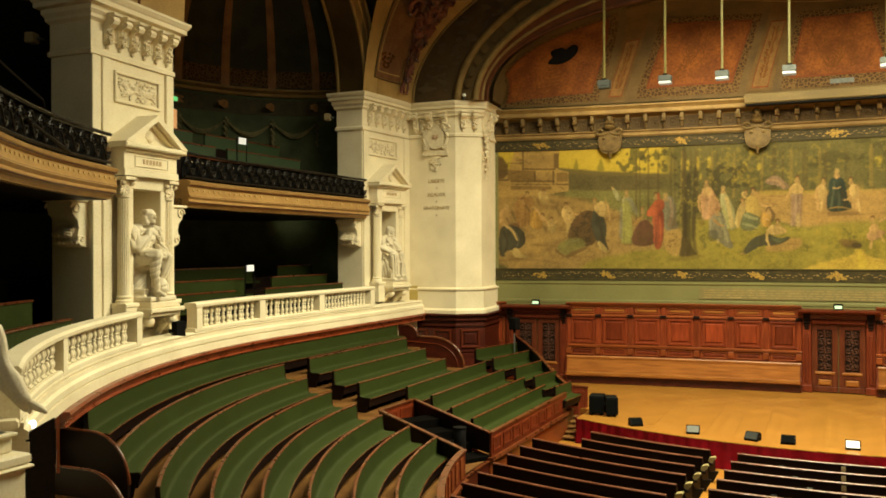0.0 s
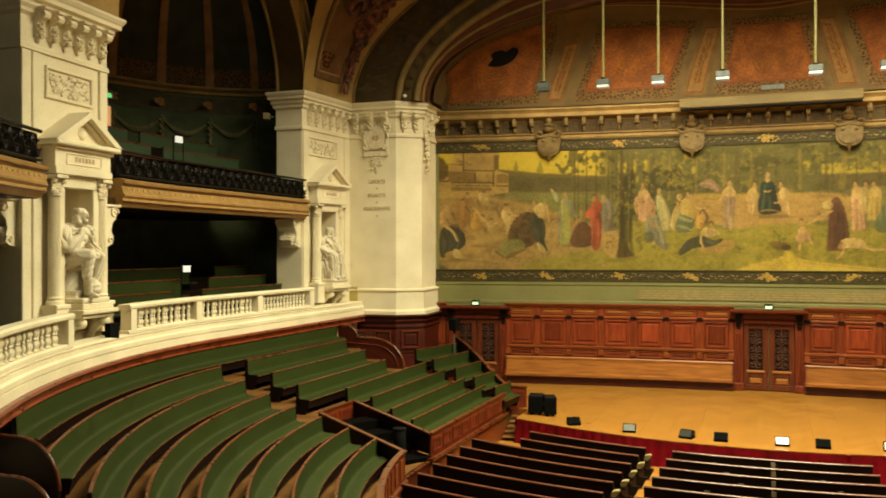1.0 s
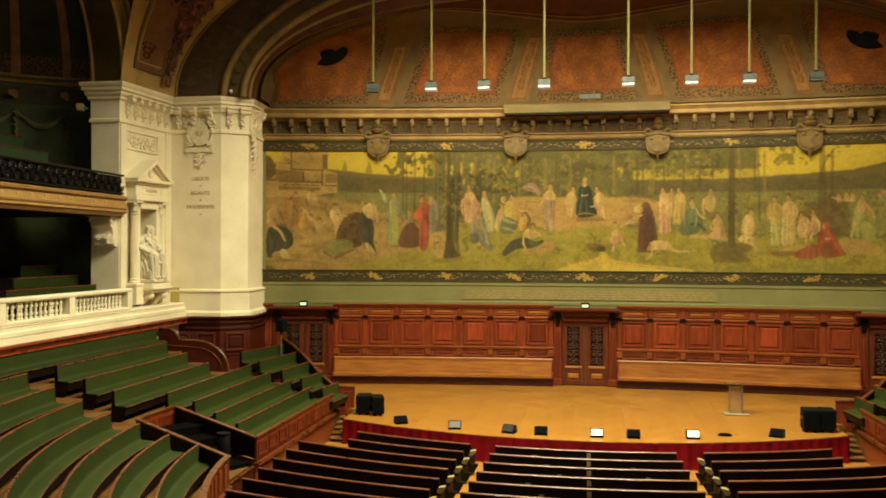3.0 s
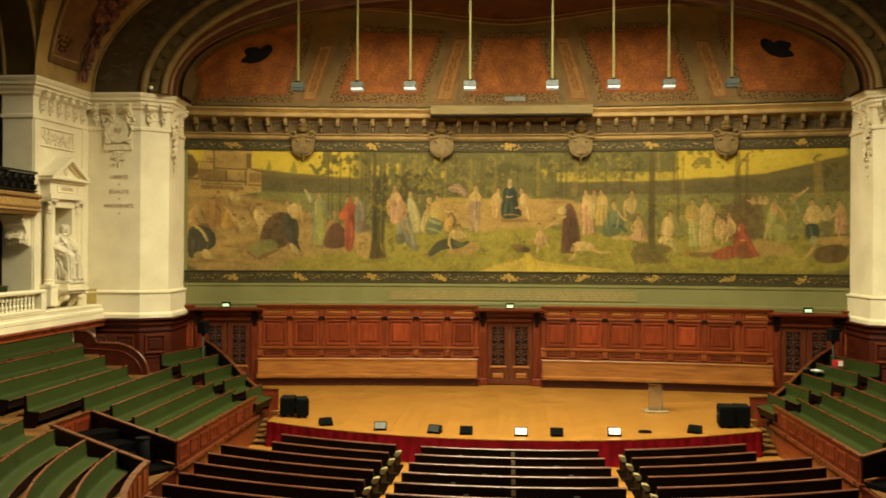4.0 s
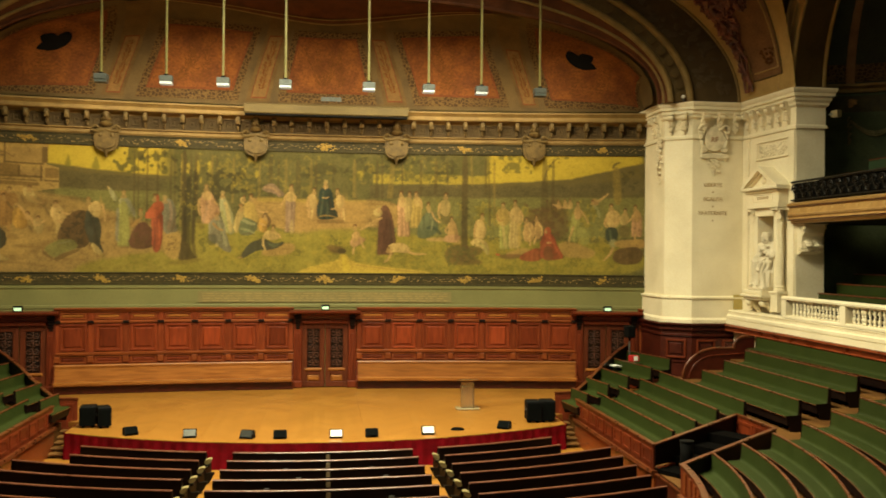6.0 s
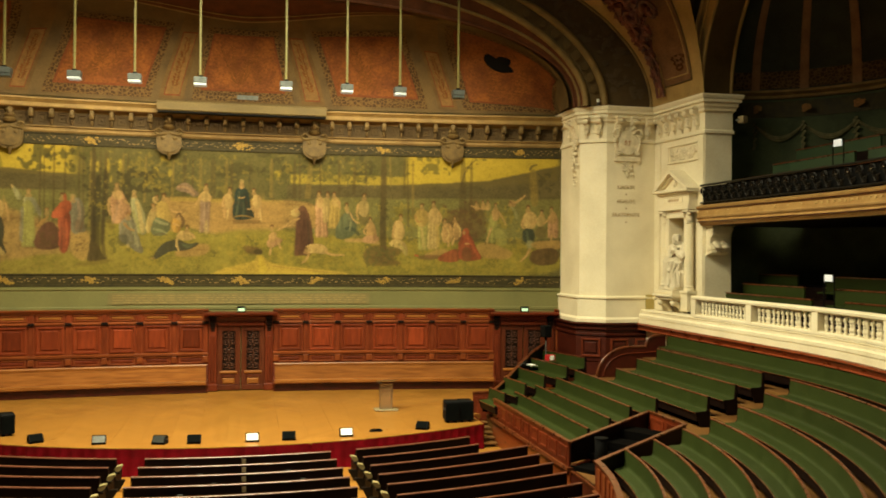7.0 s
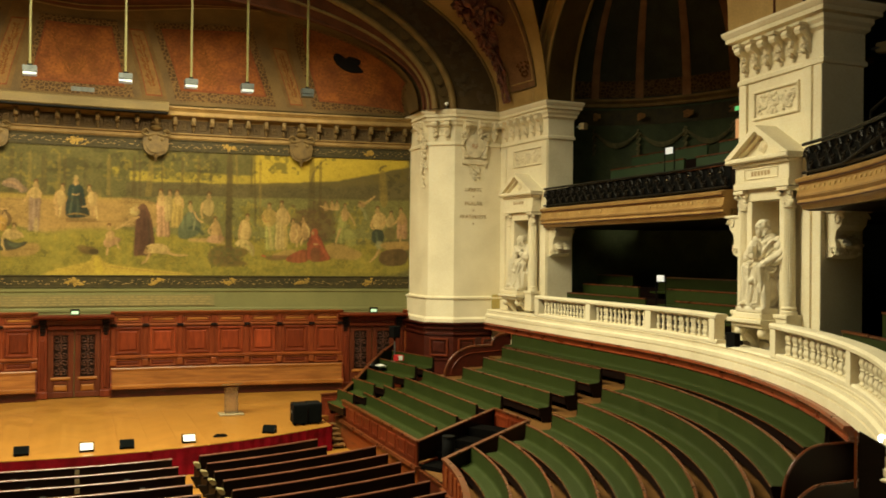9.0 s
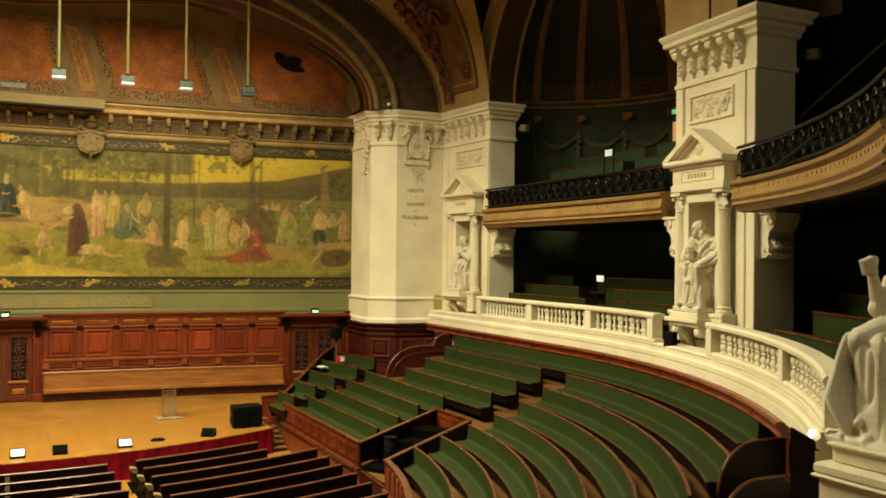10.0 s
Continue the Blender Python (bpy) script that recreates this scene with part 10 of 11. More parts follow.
    for k, (x, z) in enumerate(((16.0, E + 2.54), (17.0, E + 2.74), (17.9, E + 3.22), (18.8, E + 3.75))):
        y1 = 17.9
        for y0, y1 in (((27.4, 23.2), (22.6, 17.9)) if k else ((27.2, 18.0),)):
            path = [(s * x, y0 + (y1 - y0) * i / 6, s, 0, z) for i in range(7)]
            b = thing("gallery_bench", (s * x, (y0 + y1) / 2, z - 0.9), "dull green gallery bench with thin red-brown cap", "bench", "gallery benches")
            if k:
                under("backrest", Geo().sweep([(-0.03, -0.42), (-0.03, -0.04), (0.03, -0.04), (0.03, -0.42)], path), DARKGREEN, b)
                under("support", Geo().sweep([(-0.025, -1.2), (-0.025, -0.42), (0.025, -0.42), (0.025, -1.2)], path), DARKWOOD, b)
            else:
                under("shelf_support", Geo().sweep([(-0.02, -1.2), (-0.02, -0.04), (0.02, -0.04), (0.02, -1.2)], path), DARKWOOD, b)
            under("cap_rail", Geo().sweep([(-0.05, -0.04), (-0.05, 0.0), (0.05, 0.0), (0.05, -0.04)], path), CAPWOOD, b)
    nt = thing("notice_stand", (s * 17.0, 23.0, E + 2.8), "white paper notice on a thin black stand", "notice", "paper notices")
    # same paper with its added glow
    under("sheet", Geo().box((s * 16.92, 22.7, E + 3.36), (0.02, 0.36, 0.20), 0, 0.002), bpy.data.materials["self_lit_paper"], nt)
    for dy in (-0.24, 0.24):
        under("post", Geo().tube([(s * 16.94, 22.7 + dy, E + 2.5), (s * 16.94, 22.7 + dy, E + 3.46)], 0.018, 5), BLACK, nt)
    # corbels under the gallery, against the piers
    for y, dirn in ((27.95, -1), (17.45, 1), (14.53, -1)):
        cb = thing("stone_corbel", (s * 15.9, y, E + 0.6), "carved stone scroll corbel under the gallery", "corbel", "gallery corbels", "structure")
        g = Geo()
        x = 16.02 if y > 20 else (15.55 if y > 16 else 15.28)
        sw = lambda q: [(a * 0.72, b) for a, b in q]
        prof = sw([(0, 0.0), (0.0, 1.06), (0.62, 1.06), (0.66, 0.96), (0.60, 0.72), (0.42, 0.6), (0.36, 0.42), (0.42, 0.25), (0.40, 0.12), (0.3, 0.05)])
        g.prism(prof, (s * (x - 0.36), y, E + 0.05), (0, dirn, 0), (0, 0, 1), (s, 0, 0), 0.72)
        under("scroll", g, STONE, cb)
        g = Geo()
        for sd in (-1, 1):
            for cy, cz, r0 in ((0.36, 0.90, 0.15), (0.20, 0.22, 0.10)):
                g.tube([(s * (x + sd * 0.365), y + dirn * (cy + (r0 - 0.009 * q) * math.cos(0.6 * q)), E + cz + (r0 - 0.009 * q) * math.sin(0.6 * q)) for q in range(14)], 0.028, 6)
        under("volute", g, CARVED, cb, "", True)
        g = Geo()
        for q in range(26):
            t = (q % 13) / 12
            dd = 0.40 - 0.20 * math.sin(math.pi * min(1, t * 1.2)) if t < 0.85 else 0.26
            g.blob((s * (x - 0.14 + 0.28 * (q // 13)), y + dirn * dd, E + 0.95 - 0.74 * t), (0.16, 0.07, 0.07), 8, 6, 0.6, q)
        for q in range(6):
            g.blob((s * (x - 0.30 + 0.12 * q), y + dirn * 0.29, E + 0.17), (0.055, 0.06, 0.055), 8, 6)
        under("carved_leaf", g, CARVED, cb)
        under("abacus", Geo().box((s * x, y + dirn * 0.27, E + 1.075), (0.84, 0.56, 0.07), 0, 0.015), STONE, cb)

    # arch of the side bay with its soffit
    sa = thing("side_arch", (s * 15.5, BY, ZS), "ochre moulded arch over the side bay", "arch", "side arches", "structure")
    K = 40
    rows = [[(s * 15.5, BY + 5.05 * math.cos(math.pi * i / K), ZS + 5.05 * math.sin(math.pi * i / K)), (s * 16.75, BY + 5.35 * math.cos(math.pi * i / K), ZS + 5.35 * math.sin(math.pi * i / K))] for i in range(K + 1)]
    under("soffit", Geo().grid(rows), OLIVE, sa, "", True)
    for r, x, w in ((5.08, 15.48, 0.07), (5.32, 16.74, 0.07), (5.55, 15.44, 0.035), (5.88, 15.40, 0.06)):
        under("bead", Geo().tube([(s * x, BY + r * math.cos(math.pi * i / K), ZS + r * math.sin(math.pi * i / K)) for i in range(K + 1)], w, 6), PENDO if r != 5.15 else OCHRE, sa, "", True)
    rows = [[(s * 15.5, BY + 5.05 * math.cos(math.pi * i / K), ZS + 5.05 * math.sin(math.pi * i / K)), (s * 15.42, BY + 5.9 * math.cos(math.pi * i / K) , ZS + 5.9 * math.sin(math.pi * i / K))] for i in range(K + 1)]
    under("face_band", Geo().grid(rows), PENDO, sa, "ochre face band", True)
    rows = [[(s * 16.76, BY + 5.35 * math.cos(math.pi * i / K), ZS + 5.35 * math.sin(math.pi * i / K)), (s * 16.76, BY + 9 * math.cos(math.pi * i / K), ZS + 9 * math.sin(math.pi * i / K))] for i in range(K + 1)]
    under("inner_face", Geo().grid(rows), UMBER, sa)

    # pendentive between the two arches, with a carved trophy
    pn = thing("pendentive", (s * 15, 29.5, ZS + 2), "ochre pendentive with painted field and carved red trophy", "vault", "pendentives", "structure")

    def pend(u, v, off=0.0):
        h = 6.2 * v
        th = math.asin(min(0.99, h / 6.55))
        R_ = Vector((15.05 * math.cos(th), 30.9, ZS + h))
        L_ = Vector((15.45 - 0.10 * h - 0.03 * h * h, 27.75 - 0.02 * h, ZS + h))
        m = L_.lerp(R_, u)
        m += Vector((0.5, 0.25, 0)).normalized() * (0.35 * math.sin(math.pi * u)) * (0.3 + v)
        m -= Vector((0.75, 0.65, 0)) * off
        return (s * m.x, m.y, m.z)

    under("surface", Geo().grid([[pend(i / 14, j / 16) for j in range(17)] for i in range(15)]), PENDO, pn, "", True)
    under("painted_field", Geo().grid([[pend(0.22 + 0.52 * i / 10, 0.10 + 0.9 * j / 14, 0.03) for j in range(15)] for i in range(11)]), mat("brown_pink_field", (0.21, 0.105, 0.045), (0.13, 0.062, 0.028), 0.7, 1.5, 20, 0.15, amount=0.6, spec=0.15) if s < 0 else bpy.data.materials["brown_pink_field"], pn, "brown painted field", True)
    TROPH = mat("dark_red_carving", (0.24, 0.070, 0.036), (0.035, 0.012, 0.008), 0.42, 2.6, 40, 0.4) if s < 0 else bpy.data.materials["dark_red_carving"]
    g = Geo()
    rnd = random.Random(17)
    for k in range(70):
        v = rnd.random() ** 0.5
        wv = 0.04 + 0.42 * max(0, v - 0.35)
        uu = 0.84 - 0.50 * max(0, v - 0.35) + rnd.uniform(-wv, wv) * 0.8
        c = pend(uu, 0.02 + 0.74 * v, 0.10)
        r = rnd.uniform(0.10, 0.20) * (0.7 + 1.1 * v)
        g.blob(c, (r, r * 0.8, r * rnd.uniform(0.7, 1.6)), 10, 7, 0.8, k)
    # shield, scrolls and hanging ribbons
    g.blob(pend(0.52, 0.66, 0.25), (0.55, 0.3, 0.75), 16, 12, 0.3, 5)
    for u0, v0, r0, dr in ((0.34, 0.76, 0.50, 1), (0.74, 0.74, 0.45, -1), (0.48, 0.50, 0.42, 1), (0.74, 0.47, 0.36, -1), (0.58, 0.90, 0.5, 1), (0.80, 0.32, 0.24, -1)):
        g.tube([pend(u0 + dr * (r0 - 0.028 * q) * math.cos(0.55 * q) * 0.22, v0 + (r0 - 0.028 * q) * math.sin(0.55 * q) * 0.17, 0.30 + 0.01 * q) for q in range(15)], 0.10, 6)
    for du in (-0.05, 0.0, 0.06):
        g.tube([pend(0.80 + du * 0.8 + 0.02 * math.sin(q * 1.3 + du * 40), 0.42 - 0.038 * q, 0.20) for q in range(11)], 0.05, 6)
    under("carved_trophy", g, TROPH, pn, "dark red carved trophy and garlands")
    for k, (u0, u1, v0, v1) in enumerate(((0.22, 0.74, 0.10, 0.10), (0.22, 0.22, 0.10, 0.95), (0.27, 0.70, 0.14, 0.14), (0.27, 0.27, 0.14, 0.9))):
        under("painted_line", Geo().tube([pend(u0 + (u1 - u0) * q / 12, v0 + (v1 - v0) * q / 12, 0.04) for q in range(13)], 0.03, 5), OLIVE if k < 2 else PENDO, pn)
    g = Geo()
    for k in range(3):
        for q in range(9):
            a = q * 0.7
            g.blob(pend(0.40 + 0.11 * math.cos(a) * (1 - 0.25 * k), 0.24 - 0.028 * k + 0.012 * math.sin(a), 0.034), (0.085, 0.008, 0.04), 7, 5, 0.5, q + k)
    under("painted_ornament", g, LEAFP, pn)
    # dome face over the pier
    g = Geo()
    rows = []
    for j in range(9):
        h = 5.0 * j / 8
        rows.append([(s * (14.95 - 0.02 * h * h), 17.7 + 0.05 * h * h, ZS + h), (s * (14.75 - 0.04 * h * h), 15.5 - 0.03 * h * h, ZS + h), (s * (14.70 - 0.04 * h * h), 15.0 - 0.03 * h * h, ZS + h)])
    g.grid(rows)
    under("pier_spandrel", g, PENDO, pn, "ochre painted spandrel", True)
    # the side face takes a darker plaster in place of the arch's shade
    under("near_reveal", Geo().grid([[(r[2][0], r[2][1], r[2][2]), (s * 16.2, r[2][1] + 0.25, r[2][2])] for r in rows]), DOMEDARK, pn, "reveal of the near arch, coloured dark for its shade")
    under("spandrel_line", Geo().tube([((r[0][0] * 0.2 + r[1][0] * 0.8) - s * 0.02, r[0][1] * 0.2 + r[1][1] * 0.8, r[1][2]) for r in rows], 0.03, 5), DEEPRED, pn)
    # small wall lamps of the pier sides
    for x, y, z in ((16.82, 27.6, E + 4.75), (16.5, 14.45, E + 4.75)):
        cm = thing("wall_lamp", (s * x, y, z), "small white spot lamp on a pier side", "lamp", "pier spot lamps")
        under("housing", Geo().box((s * x, y, z), (0.2, 0.26, 0.24), 0.3, 0.02), CREAM, cm)
        under("arm", Geo().box((s * (x - 0.1), y + 0.12, z), (0.08, 0.22, 0.05), 0, 0.01), GREY, cm)
    cm = thing("camera_box", (s * 13.0, 31.0, CT), "small white surveillance camera on the cornice", "camera", "cornice cameras")
    under("stand", Geo().box((s * 12.9, 31.0, CT + 0.07), (0.05, 0.05, 0.13), 0, 0.005), GREY, cm)
    under("housing", Geo().blob((s * 12.9, 31.0, CT + 0.17), (0.075, 0.09, 0.07), 10, 7), WHITE, cm)
    # lit doorway slit and exit sign deep in the gallery
    ds = thing("gallery_exit_sign", (s * 21.3, 24.6, E + 5.2), "small green lit exit sign in the gallery", "sign", "gallery exits")
    x, y, z = bay_pt(math.pi * 0.413, 0, 0.97)
    under("face", Geo().box((s * x, y, E + 5.3), (0.06, 0.42, 0.16), 0, 0.01), mat("green_exit_face", (0.1, 0.4, 0.12), None, 0.5, 4, 30, 0.0, emit=(0.25, 1.0, 0.30, 0.6)) if s < 0 else bpy.data.materials["green_exit_face"], ds)
    dd = thing("gallery_doorway", (s * x, y, E + 4.4), "narrow lit doorway at the back of the gallery", "doorway", "gallery doorways")
    under("lit_opening", Geo().box((s * x, y, E + 4.45), (0.06, 0.34, 0.95), 0, 0.0), mat("warm_lit_opening", (0.3, 0.16, 0.07), None, 0.6, 3, 30, 0.0, emit=(1.0, 0.48, 0.17, 0.6)) if s < 0 else bpy.data.materials["warm_lit_opening"], dd)
    # stair rails of the near gallery
    hr = thing("stair_handrail", (s * 14.5, 12.5, E + 2.4), "thin dark iron handrail rising across the gallery", "handrail", "gallery handrails")
    under("upper_rail", Geo().tube([(s * 15.6, 14.0, E + 2.9), (s * 15.55, 13.9, E + 3.2), (s * 14.0, 10.6, E + 4.0), (s * 13.4, 9.0, E + 4.4)], 0.035, 6), IRON, hr)
    under("post", Geo().tube([(s * 15.6, 14.0, E + 2.2), (s * 15.6, 14.0, E + 3.0)], 0.03, 6), IRON, hr)
    under("lower_rail", Geo().tube([(s * 13.3, 12.5, E + 1.85), (s * 12.2, 10.2, E + 2.35), (s * 11.2, 8.6, E + 2.7)], 0.035, 6), IRON, hr)

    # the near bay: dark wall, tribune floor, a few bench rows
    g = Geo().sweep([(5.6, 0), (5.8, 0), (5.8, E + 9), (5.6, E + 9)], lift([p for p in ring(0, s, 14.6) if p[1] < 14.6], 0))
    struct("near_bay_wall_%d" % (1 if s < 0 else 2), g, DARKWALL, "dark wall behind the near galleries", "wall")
    for k in range(3):
        off, z = 1.5 + 1.05 * k, E - 1.42 + 0.36 * k
        path = lift([p for p in ring(off, s, 14.2 - 0.0 * k, 0.5) if p[1] > 4.6], z)
        path = [p for p in path if p[1] < 14.0 - 1.0 * 0 + 0.2 * k]
        b = thing("tribune_bench", (path[3][0], path[3][1], z - 0.9), "dark green bench with brown cap inside the tribune", "bench", "tribune benches")
        under("backrest", Geo().sweep([(-0.03, -0.9), (-0.03, -0.04), (0.03, -0.04), (0.03, -0.9)], path), GREEN, b)
        under("cap_rail", Geo().sweep([(-0.06, -0.04), (-0.06, 0.0), (0.06, 0.0), (0.06, -0.04)], path), CAPWOOD, b)
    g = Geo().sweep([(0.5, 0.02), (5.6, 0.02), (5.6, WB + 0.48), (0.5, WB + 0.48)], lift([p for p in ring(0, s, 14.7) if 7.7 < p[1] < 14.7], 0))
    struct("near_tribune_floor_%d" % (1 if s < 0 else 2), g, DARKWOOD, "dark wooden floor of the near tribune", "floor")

# ---- partitions, box, aisle steps, end benches ----


def wall_between(a, b, z0, za, zb, t, material, cap, name, label, cat, parent=None, panels=0):
    """A low panelled wooden wall from a to b whose top slopes from za to zb."""
    a, b = Vector((*a, 0)), Vector((*b, 0))
    u = (b - a)
    L = u.length
    u.normalize()
    n = Vector((-u.y, u.x, 0))
    w = parent or thing(name, (a.x, a.y, z0), label, cat, "wooden partitions", "structure")
    under("board", Geo().prism([(0, z0), (L, z0), (L, zb - 0.03), (0, za - 0.03)], a - n * t / 2, u, (0, 0, 1), n, t), material, w)
    under("cap_rail", Geo().prism([(-0.02, za - 0.03), (L + 0.02, zb - 0.03), (L + 0.02, zb + 0.01), (-0.02, za + 0.01)], a - n * (t / 2 + 0.025), u, (0, 0, 1), n, t + 0.05), CAPWOOD, w)
    for sd in ((-1, 1) if panels else ()):
        for i in range(panels):
            h0, h1 = L * i / panels + 0.08, L * (i + 1) / panels - 0.08
            zt = min(za, zb) - 0.14
            o = a + n * sd * (t / 2)
            g = Geo()
            for p in ((h0, h1, zt - 0.07, zt), (h0, h1, z0 + 0.10, z0 + 0.17), (h0, h0 + 0.07, z0 + 0.17, zt - 0.07), (h1 - 0.07, h1, z0 + 0.17, zt - 0.07)):
                g.prism([(p[0], p[2]), (p[1], p[2]), (p[1], p[3]), (p[0], p[3])], o, u, (0, 0, 1), n * sd, 0.022)
            q = under("panel", g, MAHOG, w)
            under("panel_field", Geo().prism([(h0 + 0.07, z0 + 0.17), (h1 - 0.07, z0 + 0.17), (h1 - 0.07, zt - 0.07), (h0 + 0.07, zt - 0.07)], o, u, (0, 0, 1), n * sd, 0.006), MAHOG, q, "sunken field")
    return w


RZ5 = E - 3.96
# near-black colour that puts the shade of the stair well on its treads
WELLSHADE = mat("black_well_shade", (0.0035, 0.0030, 0.0026), (0.0022, 0.0019, 0.0017), 0.95, 6, 90, 0.3, spec=0.02)
for s in (-1, 1):
    def q(x, y):
        return (s * x, y)

    ZL = FRONT_Z
    # front of the straight block with its ledge and plinth
    w = wall_between(q(8.0, 20.85), q(8.0, 27.6), ZL - 0.62, ZL, ZL, 0.07, MAHOG, CAPWOOD, "block_front", "mahogany panelled front of the straight seats", "partition", None, 9)
    under("ledge", Geo().prism([(-0.12, ZL - 0.70), (0.06, ZL - 0.70), (0.06, ZL - 0.62), (-0.10, ZL - 0.62)], (s * 8.0, 20.75, 0), (s, 0, 0), (0, 0, 1), (0, 1, 0), 6.9), CAPWOOD, w)
    under("plinth", Geo().box((s * 8.02, 24.2, (ZL - 0.7) / 2 + 0.002), (0.12, 6.9, ZL - 0.705)), MAHOGH, w, "plain reddish-brown wooden plinth")
    wall_between(q(8.0, 20.85), q(11.05, 22.75), 0.9, ZL, E - 4.28, 0.06, DARKWOOD, CAPWOOD, "box_wall", "dark wooden wall of the stair well between seats", "partition")
    wall_between(q(11.05, 22.75), q(11.10, 20.80), 0.9, E - 4.28, E - 4.28, 0.06, MAHOG, CAPWOOD, "box_wall", "panelled mahogany wall of the stair well", "partition", None, 2)
    wall_between(q(11.10, 20.80), q(7.92, 18.85), 0.5, E - 4.28, ZL, 0.06, DARKWOOD, CAPWOOD, "box_wall", "dark wooden wall of the stair well between seats", "partition")
    a, b = Vector((s * 8.06, 20.82, 0)), Vector((s * 11.0, 22.62, 0))
    d = (b - a).normalized()
    under("ledge", Geo().prism([(0.0, -0.03), (0.05, -0.03), (0.05, 0.02), (0.0, 0.04)], a + Vector((0, 0, ZL - 0.60)), (s * d.y * s, -d.x * s * s, 0), (0, 0, 1), d + Vector((0, 0, 0.07)), (b - a).length), MAHOG, w, "narrow ledge inside the well")
    # steps down in the well, near-black to hold its shade
    st = thing("well_steps", (s * 9.6, 20.9, 0), "steps going down between the seats, blackened for the shade of the well", "steps", "well steps")
    for k in range(4):
        x, h = 10.55 - 0.62 * k, 1.44 - 0.2 * k
        under("tread", Geo().box((s * x, 21.45 - 0.385 * k, h / 2 + 0.002), (0.62, 1.62, h), s * 0.55, 0.01), WELLSHADE, st)
    # low dark board added across the foot of the well, where its opening lies in shade
    wall_between(q(8.04, 20.80), q(7.98, 18.95), 0.004, ZL - 0.70, ZL - 0.70, 0.06, DARKMAHOG, CAPWOOD, "well_foot_board", "low dark board added across the shaded opening of the well", "gate")
    # a dark bin by the well
    bn = thing("waste_bin", (s * 8.55, 19.65, 0), "dark green waste bin with a pale rim by the box", "bin", "waste bins")
    under("body", Geo().lathe([(0.12, 0.9), (0.15, 1.0), (0.16, 1.56), (0.14, 1.58)], (s * 8.6, 20.3, 0), 14), BLACK, bn, "", True)
    under("rim", Geo().lathe([(0.14, 1.57), (0.17, 1.58), (0.17, 1.61), (0.11, 1.62)], (s * 8.6, 20.3, 0), 14), BLACK, bn, "", True)
    # front parapet of the curved rows
    path = [p for p in ring(-FRONT_OFF, s, 18.85, 0.25, 8) if p[1] > 6]
    fp = thing("hemicycle_front", (path[5][0], path[5][1], 0), "curved honey oak panelled front of the hemicycle", "partition", "wooden partitions", "structure")
    lp = lift(path, 0)
    under("board", Geo().sweep([(-0.04, 0.004), (-0.04, ZL - 0.03), (0.03, ZL - 0.03), (0.03, 0.004)], lp), MAHOG, fp)
    under("cap_rail", Geo().sweep([(-0.08, ZL - 0.03), (-0.08, ZL + 0.01), (0.06, ZL + 0.01), (0.06, ZL - 0.03)], lp), CAPWOOD, fp)
    under("ledge", Geo().sweep([(-0.12, ZL - 0.75), (-0.12, ZL - 0.68), (-0.03, ZL - 0.66), (-0.03, ZL - 0.76)], lp), CAPWOOD, fp)
    for i in range(1, min(len(path) - 2, 26), 2):
        p0, p1 = path[i], path[i + 1]
        sub = lift([p0, p1], 0)
        g = Geo().sweep([(-0.062, ZL - 0.58), (-0.062, ZL - 0.12), (-0.04, ZL - 0.12), (-0.04, ZL - 0.58)], sub)
        under("panel", g, MAHOGH, fp)
    # curved partitions by the pillar
    cp = thing("curved_partition", (s * 13.4, 29.0, 2.0), "dark mahogany partition with sweeping curved top rail", "partition", "curved partitions", "structure")
    prof = [(14.7, E - 2.80)] + [(14.35 - 0.40 * math.sin(a), E - 3.20 + 0.40 * math.cos(a)) for a in [k * math.pi / 2 / 6 for k in range(7)]] + [(13.9, E - 3.2)] + [(13.35 - 1.22 * math.sin(a), E - 4.2 + 1.0 * math.cos(a)) for a in [k * math.pi / 2 / 9 for k in range(10)]]
    outline = [(s * x, z) for x, z in prof] + [(s * 12.1, 1.2), (s * 14.7, 1.2)]
    under("board", Geo().prism(outline, (0, 29.0, 0), (1, 0, 0), (0, 0, 1), (0, 1, 0), 0.06), DARKMAHOG, cp)
    under("handrail", Geo().tube([(s * x, 29.03, z) for x, z in prof], 0.055, 8), CAPWOOD, cp, "", True)
    under("inner_moulding", Geo().tube([(s * (13.35 - 1.0 * math.sin(k * math.pi / 18)), 28.995, E - 4.2 + 0.78 * math.cos(k * math.pi / 18)) for k in range(10)], 0.022, 6), MAHOG, cp, "", True)
    under("inner_moulding", Geo().tube([(s * 14.6, 28.995, E - 3.36), (s * 13.35, 28.995, E - 3.42)], 0.022, 6), MAHOG, cp, "", True)
    # short end benches and the sloping rail by the door
    for i, (xa, ya, xb, yb, z) in enumerate(((12.15, 30.2, 11.5, 32.9, -3.68), (11.05, 29.1, 10.65, 31.9, -3.85), (9.97, 28.35, 9.75, 30.7, -4.03), (9.1, 27.75, 8.9, 29.5, -4.2), (8.22, 27.15, 8.1, 28.5, -4.4))):
        d = Vector((xb - xa, yb - ya)).normalized()
        path = [(s * (xa + (xb - xa) * k / 4), ya + (yb - ya) * k / 4, s * d.y, -d.x) for k in range(5)]
        bench(path, E + z, "short green leathercloth bench beside the stage steps", "end benches", "short_bench")
    er = thing("sloping_rail", (s * 9.5, 30.5, STAGE), "sloping dark wooden rail beside the stage steps", "handrail", "sloping rails", "structure")
    pts = [(11.6, 33.1, -3.45), (10.75, 32.1, -3.68), (9.9, 30.9, -3.95), (9.0, 29.6, -4.30), (8.25, 28.65, -4.55), (7.62, 28.9, -4.62)]
    for k in range(5):
        (xa, ya, za), (xb, yb, zb) = pts[k], pts[k + 1]
